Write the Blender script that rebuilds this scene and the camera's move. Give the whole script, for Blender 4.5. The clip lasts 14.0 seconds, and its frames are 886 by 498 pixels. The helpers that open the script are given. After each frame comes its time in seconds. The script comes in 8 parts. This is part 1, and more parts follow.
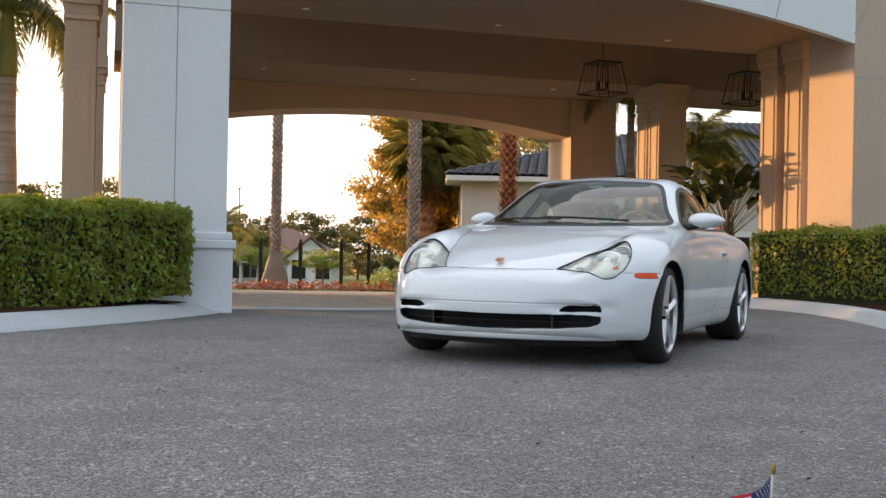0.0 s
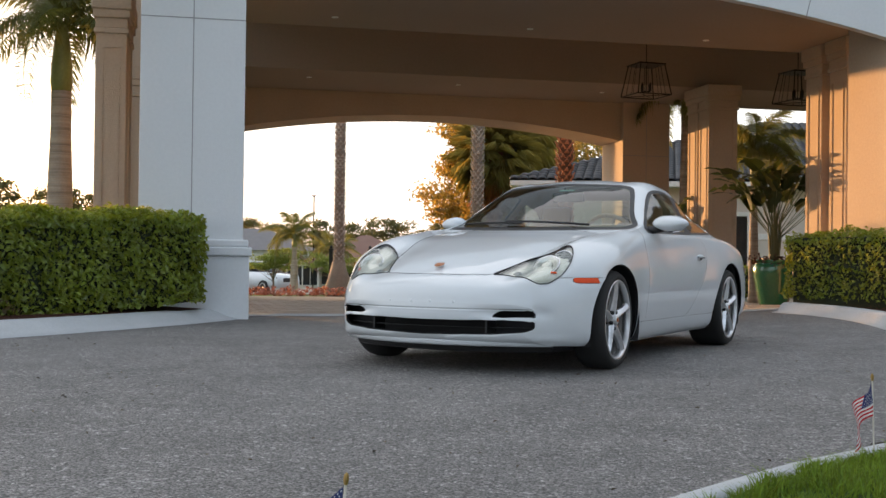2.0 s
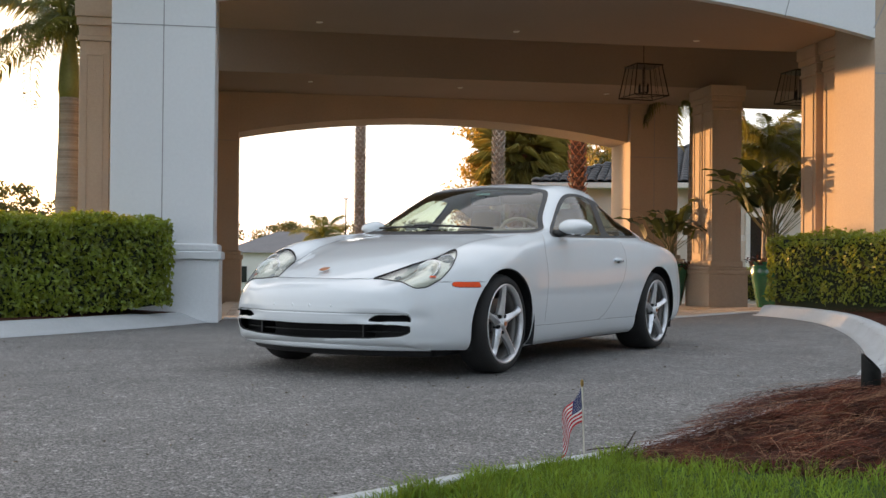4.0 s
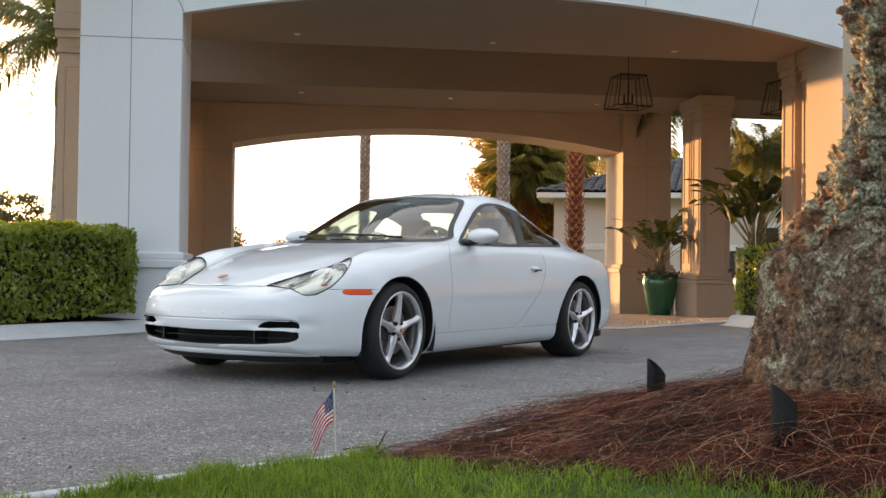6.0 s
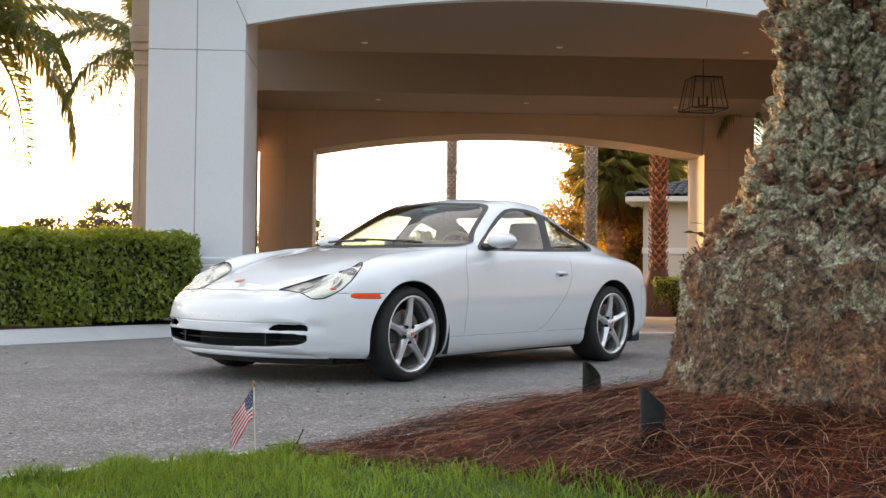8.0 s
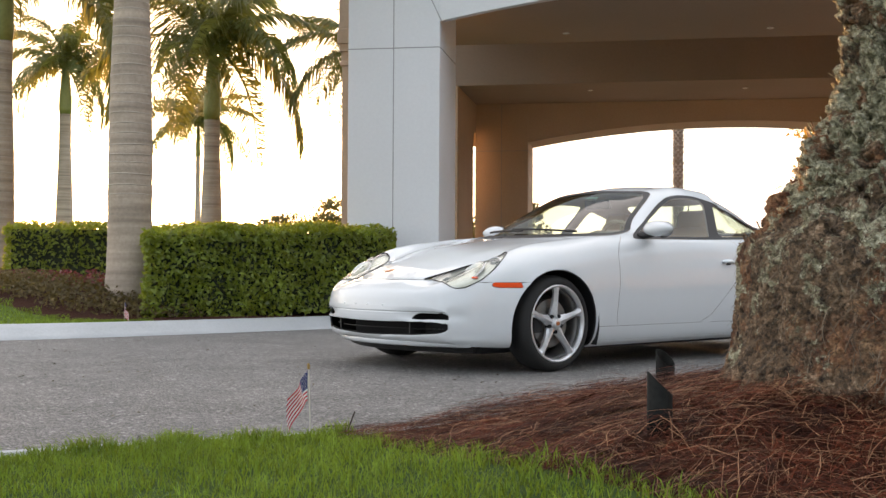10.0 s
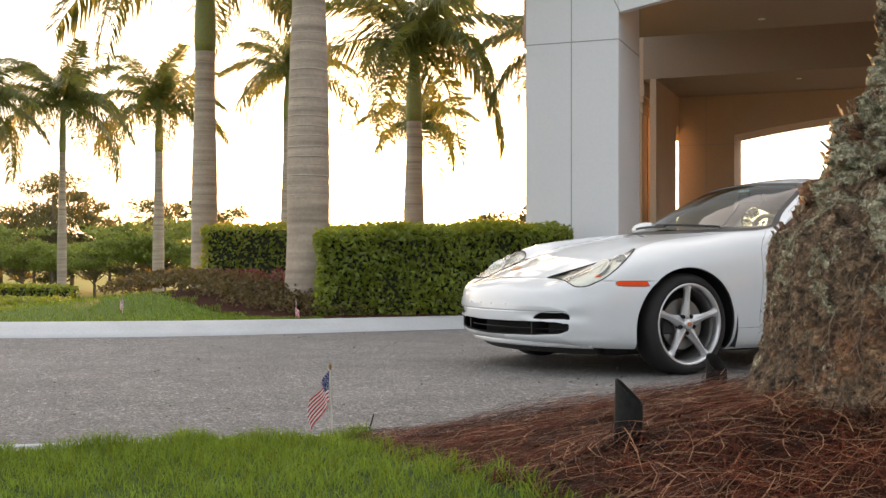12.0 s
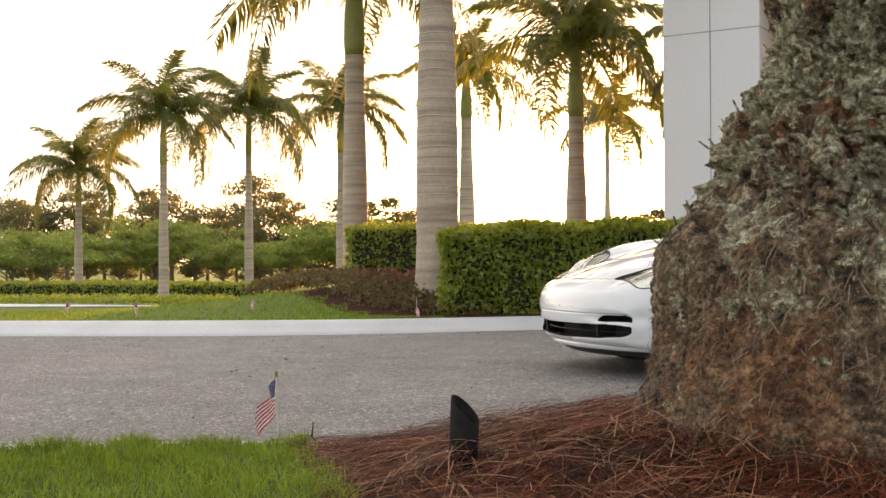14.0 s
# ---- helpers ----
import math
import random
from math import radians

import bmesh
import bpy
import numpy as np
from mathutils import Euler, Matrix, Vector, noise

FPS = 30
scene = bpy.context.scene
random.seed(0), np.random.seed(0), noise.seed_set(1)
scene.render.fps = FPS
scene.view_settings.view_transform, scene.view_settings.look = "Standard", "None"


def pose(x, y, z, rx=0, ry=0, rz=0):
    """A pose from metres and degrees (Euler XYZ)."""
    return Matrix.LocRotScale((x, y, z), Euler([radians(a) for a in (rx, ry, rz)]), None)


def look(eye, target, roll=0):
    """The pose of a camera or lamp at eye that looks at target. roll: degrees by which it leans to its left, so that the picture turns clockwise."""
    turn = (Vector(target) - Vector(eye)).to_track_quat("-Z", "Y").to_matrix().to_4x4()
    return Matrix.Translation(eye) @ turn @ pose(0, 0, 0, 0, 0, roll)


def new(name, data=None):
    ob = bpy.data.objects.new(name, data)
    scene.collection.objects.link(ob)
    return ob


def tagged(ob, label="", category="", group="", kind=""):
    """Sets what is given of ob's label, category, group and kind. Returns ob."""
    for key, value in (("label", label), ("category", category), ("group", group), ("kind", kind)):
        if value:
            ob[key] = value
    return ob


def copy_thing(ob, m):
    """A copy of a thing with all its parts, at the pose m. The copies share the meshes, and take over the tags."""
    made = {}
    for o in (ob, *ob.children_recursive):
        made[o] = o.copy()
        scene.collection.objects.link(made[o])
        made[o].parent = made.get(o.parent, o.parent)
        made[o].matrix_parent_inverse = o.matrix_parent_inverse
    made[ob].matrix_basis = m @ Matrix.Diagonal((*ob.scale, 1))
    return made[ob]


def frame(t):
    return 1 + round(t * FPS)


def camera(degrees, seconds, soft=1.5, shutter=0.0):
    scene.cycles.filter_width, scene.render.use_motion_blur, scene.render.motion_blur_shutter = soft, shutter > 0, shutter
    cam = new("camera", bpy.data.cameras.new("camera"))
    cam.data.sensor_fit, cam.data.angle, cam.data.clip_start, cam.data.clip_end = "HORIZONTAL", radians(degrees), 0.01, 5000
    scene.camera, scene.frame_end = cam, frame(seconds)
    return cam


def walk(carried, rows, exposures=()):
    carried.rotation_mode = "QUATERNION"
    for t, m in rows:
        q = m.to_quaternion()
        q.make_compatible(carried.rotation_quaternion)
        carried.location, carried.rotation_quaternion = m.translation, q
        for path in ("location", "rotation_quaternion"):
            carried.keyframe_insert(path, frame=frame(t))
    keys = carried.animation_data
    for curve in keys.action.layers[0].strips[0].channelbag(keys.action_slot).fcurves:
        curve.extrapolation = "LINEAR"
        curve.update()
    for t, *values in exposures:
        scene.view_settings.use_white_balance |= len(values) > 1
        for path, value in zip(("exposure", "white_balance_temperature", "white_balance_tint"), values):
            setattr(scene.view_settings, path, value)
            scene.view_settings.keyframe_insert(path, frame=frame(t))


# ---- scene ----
cam = camera(43.0, 14.0)
PATH = [
    (0, (0.582, -0.001, 0.648), (0.466, 1.996, 0.657), 1.1),
    (0.5, (0.767, 0.068, 0.642), (0.622, 2.062, 0.651), 1.0),
    (1, (0.962, 0.077, 0.644), (0.767, 2.067, 0.656), 1.0),
    (1.5, (1.186, 0.102, 0.652), (0.945, 2.087, 0.668), 0.8),
    (2, (1.436, 0.123, 0.659), (1.16, 2.104, 0.676), 0.7),
    (2.5, (1.66, 0.138, 0.661), (1.354, 2.114, 0.679), 0.7),
    (5, (2.815, 0.286, 0.69), (2.429, 2.248, 0.714), 0.5),
    (5.5, (2.998, 0.279, 0.684), (2.601, 2.239, 0.715), 0.6),
    (6, (3.165, 0.266, 0.679), (2.75, 2.222, 0.716), 0.7),
    (6.5, (3.314, 0.26, 0.684), (2.879, 2.212, 0.721), 0.6),
    (7, (3.461, 0.274, 0.684), (2.991, 2.217, 0.724), 0.7),
    (9.5, (4.149, 0.441, 0.673), (3.269, 2.237, 0.708), 0.3),
    (10, (4.282, 0.546, 0.66), (3.292, 2.283, 0.689), 0.3),
    (10.5, (4.387, 0.649, 0.656), (3.284, 2.317, 0.682), 0.3),
    (11, (4.502, 0.74, 0.655), (3.309, 2.346, 0.682), 0.3),
    (11.5, (4.615, 0.882, 0.662), (3.354, 2.434, 0.688), 0.2),
    (12, (4.705, 1.038, 0.659), (3.384, 2.539, 0.684), 0.1),
    (12.5, (4.8, 1.164, 0.661), (3.414, 2.606, 0.684), -0.0),
    (13, (4.92, 1.321, 0.673), (3.466, 2.694, 0.694), -0.1),
    (13.5, (5.061, 1.489, 0.683), (3.552, 2.8, 0.702), -0.3),
    (14, (5.193, 1.636, 0.692), (3.63, 2.883, 0.71), -0.3),
]
walk(cam, [(t, look(eye, target, roll)) for t, eye, target, roll in PATH], [(0.0, 1.06, 6350, 10), (1.0, 0.90, 6350, 10), (1.5, 0.87, 6350, 10), (2.5, 0.92, 6350, 10), (5.0, 1.06, 6450, 10), (7.0, 1.39, 6550, 12), (9.5, 1.45, 6850, 13), (10.2, 1.29, 6900, 13), (11.0, 1.24, 7000, 13), (12.0, 1.28, 7200, 14), (14.0, 1.36, 7700, 16)])

# ---- world and sun ----
SUN_TO = Vector((-0.6945, 0.7186, 0.0361)).normalized()
world = bpy.data.worlds.new("evening_sky")
scene.world = world
world.use_nodes = True
wn = world.node_tree
sky = wn.nodes.new("ShaderNodeTexSky")
sky.sky_type = "NISHITA"
sky.sun_disc = False
sky.sun_elevation = radians(2.1)
sky.sun_rotation = radians(-44.0)
sky.air_density, sky.dust_density, sky.ozone_density = 1.0, 1.0, 1.5
bg = wn.nodes["Background"]
wn.links.new(sky.outputs["Color"], bg.inputs["Color"])
bg.inputs["Strength"].default_value = 0.085
# thin bright haze over the whole sky, strongest towards the sunset
haze = wn.nodes.new("ShaderNodeBackground")
sunset_side = wn.nodes.new("ShaderNodeVectorMath")
sunset_side.operation = "DOT_PRODUCT"
sunset_side.inputs[1].default_value = SUN_TO
wn.links.new(wn.nodes.new("ShaderNodeTexCoord").outputs["Generated"], sunset_side.inputs[0])
haze_fade = wn.nodes.new("ShaderNodeMapRange")
haze_fade.inputs["From Min"].default_value, haze_fade.inputs["From Max"].default_value = -1.0, 1.0
haze_fade.inputs["To Min"].default_value, haze_fade.inputs["To Max"].default_value = 0.47, 0.90
wn.links.new(sunset_side.outputs["Value"], haze_fade.inputs["Value"])
wn.links.new(haze_fade.outputs["Result"], haze.inputs["Strength"])
haze_tint = wn.nodes.new("ShaderNodeMix")
haze_tint.data_type = "RGBA"
haze_tint.inputs["A"].default_value, haze_tint.inputs["B"].default_value = (0.83, 0.95, 1.11, 1), (1.0, 0.94, 0.90, 1)
tint_at = wn.nodes.new("ShaderNodeMapRange")
tint_at.inputs["From Min"].default_value, tint_at.inputs["From Max"].default_value = -0.7, 0.9
wn.links.new(sunset_side.outputs["Value"], tint_at.inputs["Value"])
wn.links.new(tint_at.outputs["Result"], haze_tint.inputs["Factor"])
wn.links.new(haze_tint.outputs["Result"], haze.inputs["Color"])
both_skies = wn.nodes.new("ShaderNodeAddShader")
wn.links.new(bg.outputs[0], both_skies.inputs[0])
wn.links.new(haze.outputs[0], both_skies.inputs[1])
# the sun's bright core and aureole in the haze
toward = wn.nodes.new("ShaderNodeVectorMath")
toward.operation = "DOT_PRODUCT"
toward.inputs[1].default_value = SUN_TO
wn.links.new(wn.nodes.new("ShaderNodeTexCoord").outputs["Generated"], toward.inputs[0])
last = both_skies.outputs[0]
for sharpness, strength in ((14000.0, 14.0), (700.0, 2.0), (45.0, 3.2)):
    lobe = wn.nodes.new("ShaderNodeMath")
    lobe.operation = "POWER"
    lobe.use_clamp = True
    lobe.inputs[1].default_value = sharpness
    wn.links.new(toward.outputs["Value"], lobe.inputs[0])
    gain = wn.nodes.new("ShaderNodeMath")
    gain.operation = "MULTIPLY"
    gain.inputs[1].default_value = strength
    wn.links.new(lobe.outputs[0], gain.inputs[0])
    glow = wn.nodes.new("ShaderNodeBackground")
    glow.inputs["Color"].default_value = (1.0, 0.72, 0.36, 1)
    wn.links.new(gain.outputs[0], glow.inputs["Strength"])
    more = wn.nodes.new("ShaderNodeAddShader")
    wn.links.new(last, more.inputs[0])
    wn.links.new(glow.outputs[0], more.inputs[1])
    last = more.outputs[0]
wn.links.new(last, wn.nodes["World Output"].inputs["Surface"])
sun_data = bpy.data.lights.new("sun", "SUN")
sun_data.energy, sun_data.angle, sun_data.color = 5.0, radians(0.6), (1.0, 0.50, 0.18)
sun = new("sun", sun_data)
sun.matrix_world = look(SUN_TO * 50, (0, 0, 0))

# ---- small builders ----
def smooth(a, b, x):
    t = min(1.0, max(0.0, (x - a) / (b - a)))
    return t * t * (3 - 2 * t)


def lerp(a, b, t):
    return a + (b - a) * t


def curve_at(pairs, x):
    """A smooth monotone-ish curve through pairs (x, value)."""
    n = len(pairs)
    if x <= pairs[0][0]:
        return pairs[0][1]
    if x >= pairs[-1][0]:
        return pairs[-1][1]
    i = 0
    while pairs[i + 1][0] < x:
        i += 1

    def slope(k):
        if k == 0 or k == n - 1:
            a, b = (pairs[0], pairs[1]) if k == 0 else (pairs[-2], pairs[-1])
            return (b[1] - a[1]) / (b[0] - a[0])
        l = (pairs[k][1] - pairs[k - 1][1]) / (pairs[k][0] - pairs[k - 1][0])
        r = (pairs[k + 1][1] - pairs[k][1]) / (pairs[k + 1][0] - pairs[k][0])
        return 0.0 if l * r <= 0 else 2 * l * r / (l + r)

    (x0, y0), (x1, y1) = pairs[i], pairs[i + 1]
    h = x1 - x0
    t = (x - x0) / h
    m0, m1 = slope(i) * h, slope(i + 1) * h
    return (2 * t**3 - 3 * t**2 + 1) * y0 + (t**3 - 2 * t**2 + t) * m0 + (-2 * t**3 + 3 * t**2) * y1 + (t**3 - t**2) * m1


def polyline(points, step):
    """Points along a Catmull-Rom curve through 2D or 3D points, about step apart."""
    pts = [Vector(p) for p in points]
    ext = [pts[0] * 2 - pts[1]] + pts + [pts[-1] * 2 - pts[-2]]
    out = []
    for i in range(1, len(ext) - 2):
        a, b, c, d = ext[i - 1:i + 3]
        n = max(1, int((c - b).length / step))
        for k in range(n):
            t = k / n
            out.append(0.5 * ((2 * b) + (c - a) * t + (2 * a - 5 * b + 4 * c - d) * t * t + (3 * b - 3 * c + d - a) * t**3))
    out.append(pts[-1])
    return out


def mesh_of(name, verts, faces, material=None, shade=True):
    me = bpy.data.meshes.new(name)
    me.from_pydata([tuple(v) for v in verts], [], faces)
    me.validate()
    me.update()
    if material:
        me.materials.append(material)
    if shade:
        for p in me.polygons:
            p.use_smooth = True
    return me


def from_bm(name, bm, material=None, shade=False):
    me = bpy.data.meshes.new(name)
    bmesh.ops.recalc_face_normals(bm, faces=bm.faces)
    bm.to_mesh(me)
    bm.free()
    if material:
        me.materials.append(material)
    if shade:
        for p in me.polygons:
            p.use_smooth = True
    return me


def add(name, data, parent=None, label=""):
    ob = new(name, data)
    if parent:
        ob.parent = parent
    if label:
        ob["label"] = label
    return ob


def part(name, bm, material, parent, label="", shade=False):
    return add(name, from_bm(name, bm, material, shade), parent, label)


def thing(name, m, label, category, group="", kind=""):
    ob = new(name)
    ob.empty_display_size = 0.1
    ob.matrix_world = m
    return tagged(ob, label, category, group, kind)


def structure(name, data, label):
    return tagged(new(name, data), label, "", "", "structure")


def box(bm, x0, y0, z0, x1, y1, z1, bevel=0.0, m=None):
    vs = [bm.verts.new((x, y, z)) for x in (x0, x1) for y in (y0, y1) for z in (z0, z1)]
    fs = [bm.faces.new([vs[i] for i in f]) for f in ((0, 1, 3, 2), (4, 6, 7, 5), (0, 4, 5, 1), (2, 3, 7, 6), (0, 2, 6, 4), (1, 5, 7, 3))]
    if bevel:
        es = list({e for f in fs for e in f.edges})
        made = bmesh.ops.bevel(bm, geom=es, offset=bevel, segments=2, affect="EDGES", profile=0.5)
        vs = list({v for f in made["faces"] for v in f.verts} | {v for v in vs if v.is_valid})
    if m is not None:
        for v in vs:
            v.co = m @ v.co
    return vs


def lathe(bm, profile, n, m=None, close=False):
    """Turns (radius, height) pairs round z."""
    rings = []
    for r, z in profile:
        ring = []
        for k in range(n):
            a = 2 * math.pi * k / n
            p = Vector((r * math.cos(a), r * math.sin(a), z))
            ring.append(bm.verts.new(m @ p if m is not None else p))
        rings.append(ring)
    pairs = list(zip(rings, rings[1:])) + ([(rings[-1], rings[0])] if close else [])
    for a, b in pairs:
        for k in range(n):
            bm.faces.new((a[k], a[(k + 1) % n], b[(k + 1) % n], b[k]))
    if not close:
        bm.faces.new(list(reversed(rings[0])))
        bm.faces.new(rings[-1])
    return rings


def tube(bm, points, radius, n=8):
    """A round bar along points; radius is a number or a function of 0..1."""
    pts = [Vector(p) for p in points]
    rings = []
    up = Vector((0, 0, 1))
    for i, p in enumerate(pts):
        d = (pts[min(i + 1, len(pts) - 1)] - pts[max(i - 1, 0)]).normalized()
        side = d.cross(up)
        if side.length < 0.05:
            side = d.cross(Vector((1, 0, 0)))
        side.normalize()
        over = side.cross(d).normalized()
        r = radius(i / max(1, len(pts) - 1)) if callable(radius) else radius
        rings.append([bm.verts.new(p + r * (math.cos(2 * math.pi * k / n) * side + math.sin(2 * math.pi * k / n) * over)) for k in range(n)])
    for a, b in zip(rings, rings[1:]):
        for k in range(n):
            bm.faces.new((a[k], a[(k + 1) % n], b[(k + 1) % n], b[k]))
    bm.faces.new(list(reversed(rings[0])))
    bm.faces.new(rings[-1])
    return rings


def prism(bm, outline, z0, z1, m=None):
    """A flat outline (x, y) drawn up from z0 to z1."""
    lo = [bm.verts.new((x, y, z0)) for x, y in outline]
    hi = [bm.verts.new((x, y, z1)) for x, y in outline]
    n = len(outline)
    bm.faces.new(list(reversed(lo)))
    bm.faces.new(hi)
    for k in range(n):
        bm.faces.new((lo[k], lo[(k + 1) % n], hi[(k + 1) % n], hi[k]))
    if m is not None:
        for v in lo + hi:
            v.co = m @ v.co


# ---- materials ----
def material(name, colour, rough=0.6, metal=0.0, colour2=None, scale=4.0, fine=60.0, mixing=0.5, bump=0.0, bump_scale=80.0, coat=0.0, random_tint=0.0, specular=0.5):
    """A surface with large stains (scale), fine grain (fine) and relief."""
    mat = bpy.data.materials.new(name)
    mat.use_nodes = True
    nt = mat.node_tree
    p = nt.nodes["Principled BSDF"]
    p.inputs["Roughness"].default_value = rough
    p.inputs["Metallic"].default_value = metal
    p.inputs["Coat Weight"].default_value = coat
    p.inputs["Coat Roughness"].default_value = 0.03
    p.inputs["Specular IOR Level"].default_value = specular
    tc = nt.nodes.new("ShaderNodeTexCoord")
    c1 = (*colour, 1)
    c2 = (*(colour2 or [c * 0.75 for c in colour]), 1)
    large = nt.nodes.new("ShaderNodeTexNoise")
    large.inputs["Scale"].default_value = scale
    large.inputs["Detail"].default_value = 5
    grain = nt.nodes.new("ShaderNodeTexNoise")
    grain.inputs["Scale"].default_value = fine
    grain.inputs["Detail"].default_value = 3
    for n in (large, grain):
        nt.links.new(tc.outputs["Object"], n.inputs["Vector"])
    both = nt.nodes.new("ShaderNodeMath")
    both.operation = "MULTIPLY_ADD"
    both.inputs[1].default_value = 0.5
    nt.links.new(grain.outputs["Fac"], both.inputs[0])
    half = nt.nodes.new("ShaderNodeMath")
    half.operation = "MULTIPLY"
    half.inputs[1].default_value = 0.5
    nt.links.new(large.outputs["Fac"], half.inputs[0])
    nt.links.new(half.outputs[0], both.inputs[2])
    ramp = nt.nodes.new("ShaderNodeMapRange")
    ramp.inputs["From Min"].default_value = 0.5 - 0.22 / max(0.05, mixing)*0.5
    ramp.inputs["From Max"].default_value = 0.5 + 0.22 / max(0.05, mixing)*0.5
    nt.links.new(both.outputs[0], ramp.inputs["Value"])
    mix = nt.nodes.new("ShaderNodeMix")
    mix.data_type = "RGBA"
    mix.inputs["A"].default_value, mix.inputs["B"].default_value = c2, c1
    nt.links.new(ramp.outputs["Result"], mix.inputs["Factor"])
    out = mix.outputs["Result"]
    if random_tint:
        info = nt.nodes.new("ShaderNodeObjectInfo")
        geo = nt.nodes.new("ShaderNodeNewGeometry")
        summed = nt.nodes.new("ShaderNodeMath")
        summed.operation = "ADD"
        nt.links.new(info.outputs["Random"], summed.inputs[0])
        nt.links.new(geo.outputs["Random Per Island"], summed.inputs[1])
        frac = nt.nodes.new("ShaderNodeMath")
        frac.operation = "FRACT"
        nt.links.new(summed.outputs[0], frac.inputs[0])
        mr = nt.nodes.new("ShaderNodeMapRange")
        mr.inputs["To Min"].default_value, mr.inputs["To Max"].default_value = 1 - random_tint, 1 + random_tint
        nt.links.new(frac.outputs[0], mr.inputs["Value"])
        hsv = nt.nodes.new("ShaderNodeHueSaturation")
        nt.links.new(out, hsv.inputs["Color"])
        nt.links.new(mr.outputs["Result"], hsv.inputs["Value"])
        out = hsv.outputs["Color"]
    nt.links.new(out, p.inputs["Base Color"])
    if bump:
        bn = nt.nodes.new("ShaderNodeTexNoise")
        bn.inputs["Scale"].default_value = bump_scale
        bn.inputs["Detail"].default_value = 4
        nt.links.new(tc.outputs["Object"], bn.inputs["Vector"])
        b = nt.nodes.new("ShaderNodeBump")
        b.inputs["Strength"].default_value = bump
        b.inputs["Distance"].default_value = 0.02
        nt.links.new(bn.outputs["Fac"], b.inputs["Height"])
        nt.links.new(b.outputs["Normal"], p.inputs["Normal"])
    return mat


def leaf_material(name, colour, colour2, through_colour, amount=0.35, rough=0.45, vary=0.45):
    """A leaf: varied from leaf to leaf, with light passing through it."""
    mat = material(name, colour, rough, colour2=colour2, scale=1.3, fine=9.0, mixing=0.8, random_tint=vary)
    nt = mat.node_tree
    p = nt.nodes["Principled BSDF"]
    tr = nt.nodes.new("ShaderNodeBsdfTranslucent")
    tr.inputs["Color"].default_value = (*through_colour, 1)
    mixer = nt.nodes.new("ShaderNodeMixShader")
    mixer.inputs["Fac"].default_value = amount
    nt.links.new(p.outputs[0], mixer.inputs[1])
    nt.links.new(tr.outputs[0], mixer.inputs[2])
    nt.links.new(mixer.outputs[0], nt.nodes["Material Output"].inputs["Surface"])
    return mat


def glass_material(name, tint, rough=0.0):
    """A thin pane: tinted see-through with a clear reflection."""
    mat = bpy.data.materials.new(name)
    mat.use_nodes = True
    nt = mat.node_tree
    nt.nodes.remove(nt.nodes["Principled BSDF"])
    clear = nt.nodes.new("ShaderNodeBsdfTransparent")
    clear.inputs["Color"].default_value = (*tint, 1)
    gloss = nt.nodes.new("ShaderNodeBsdfGlossy")
    gloss.inputs["Roughness"].default_value = rough
    edge = nt.nodes.new("ShaderNodeLayerWeight")
    edge.inputs["Blend"].default_value = 0.5
    power = nt.nodes.new("ShaderNodeMath")
    power.operation = "POWER"
    power.inputs[1].default_value = 4.0
    nt.links.new(edge.outputs["Facing"], power.inputs[0])
    fres = nt.nodes.new("ShaderNodeMapRange")
    fres.inputs["To Min"].default_value = 0.05
    nt.links.new(power.outputs[0], fres.inputs["Value"])
    mixer = nt.nodes.new("ShaderNodeMixShader")
    nt.links.new(fres.outputs[0], mixer.inputs["Fac"])
    nt.links.new(clear.outputs[0], mixer.inputs[1])
    nt.links.new(gloss.outputs[0], mixer.inputs[2])
    nt.links.new(mixer.outputs[0], nt.nodes["Material Output"].inputs["Surface"])
    return mat


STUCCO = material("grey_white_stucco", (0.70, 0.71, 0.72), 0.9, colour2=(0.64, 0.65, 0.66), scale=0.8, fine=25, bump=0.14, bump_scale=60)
# cream trim, with canopy shade and orange bounced sun put into its colour
TRIM_STUCCO = material("shade_toned_cream_stucco", (0.49, 0.385, 0.29), 0.85, colour2=(0.41, 0.32, 0.24), scale=1.0, fine=25, bump=0.25, bump_scale=50)
# ceiling colour is darkened for shade and warmed for bounced sun
CEILING = material("shade_toned_ceiling_plaster", (0.30, 0.245, 0.20), 0.9, colour2=(0.26, 0.212, 0.17), scale=0.7, fine=20, bump=0.1, bump_scale=40)
GROOVE = material("grey_joint", (0.34, 0.34, 0.34), 0.9)


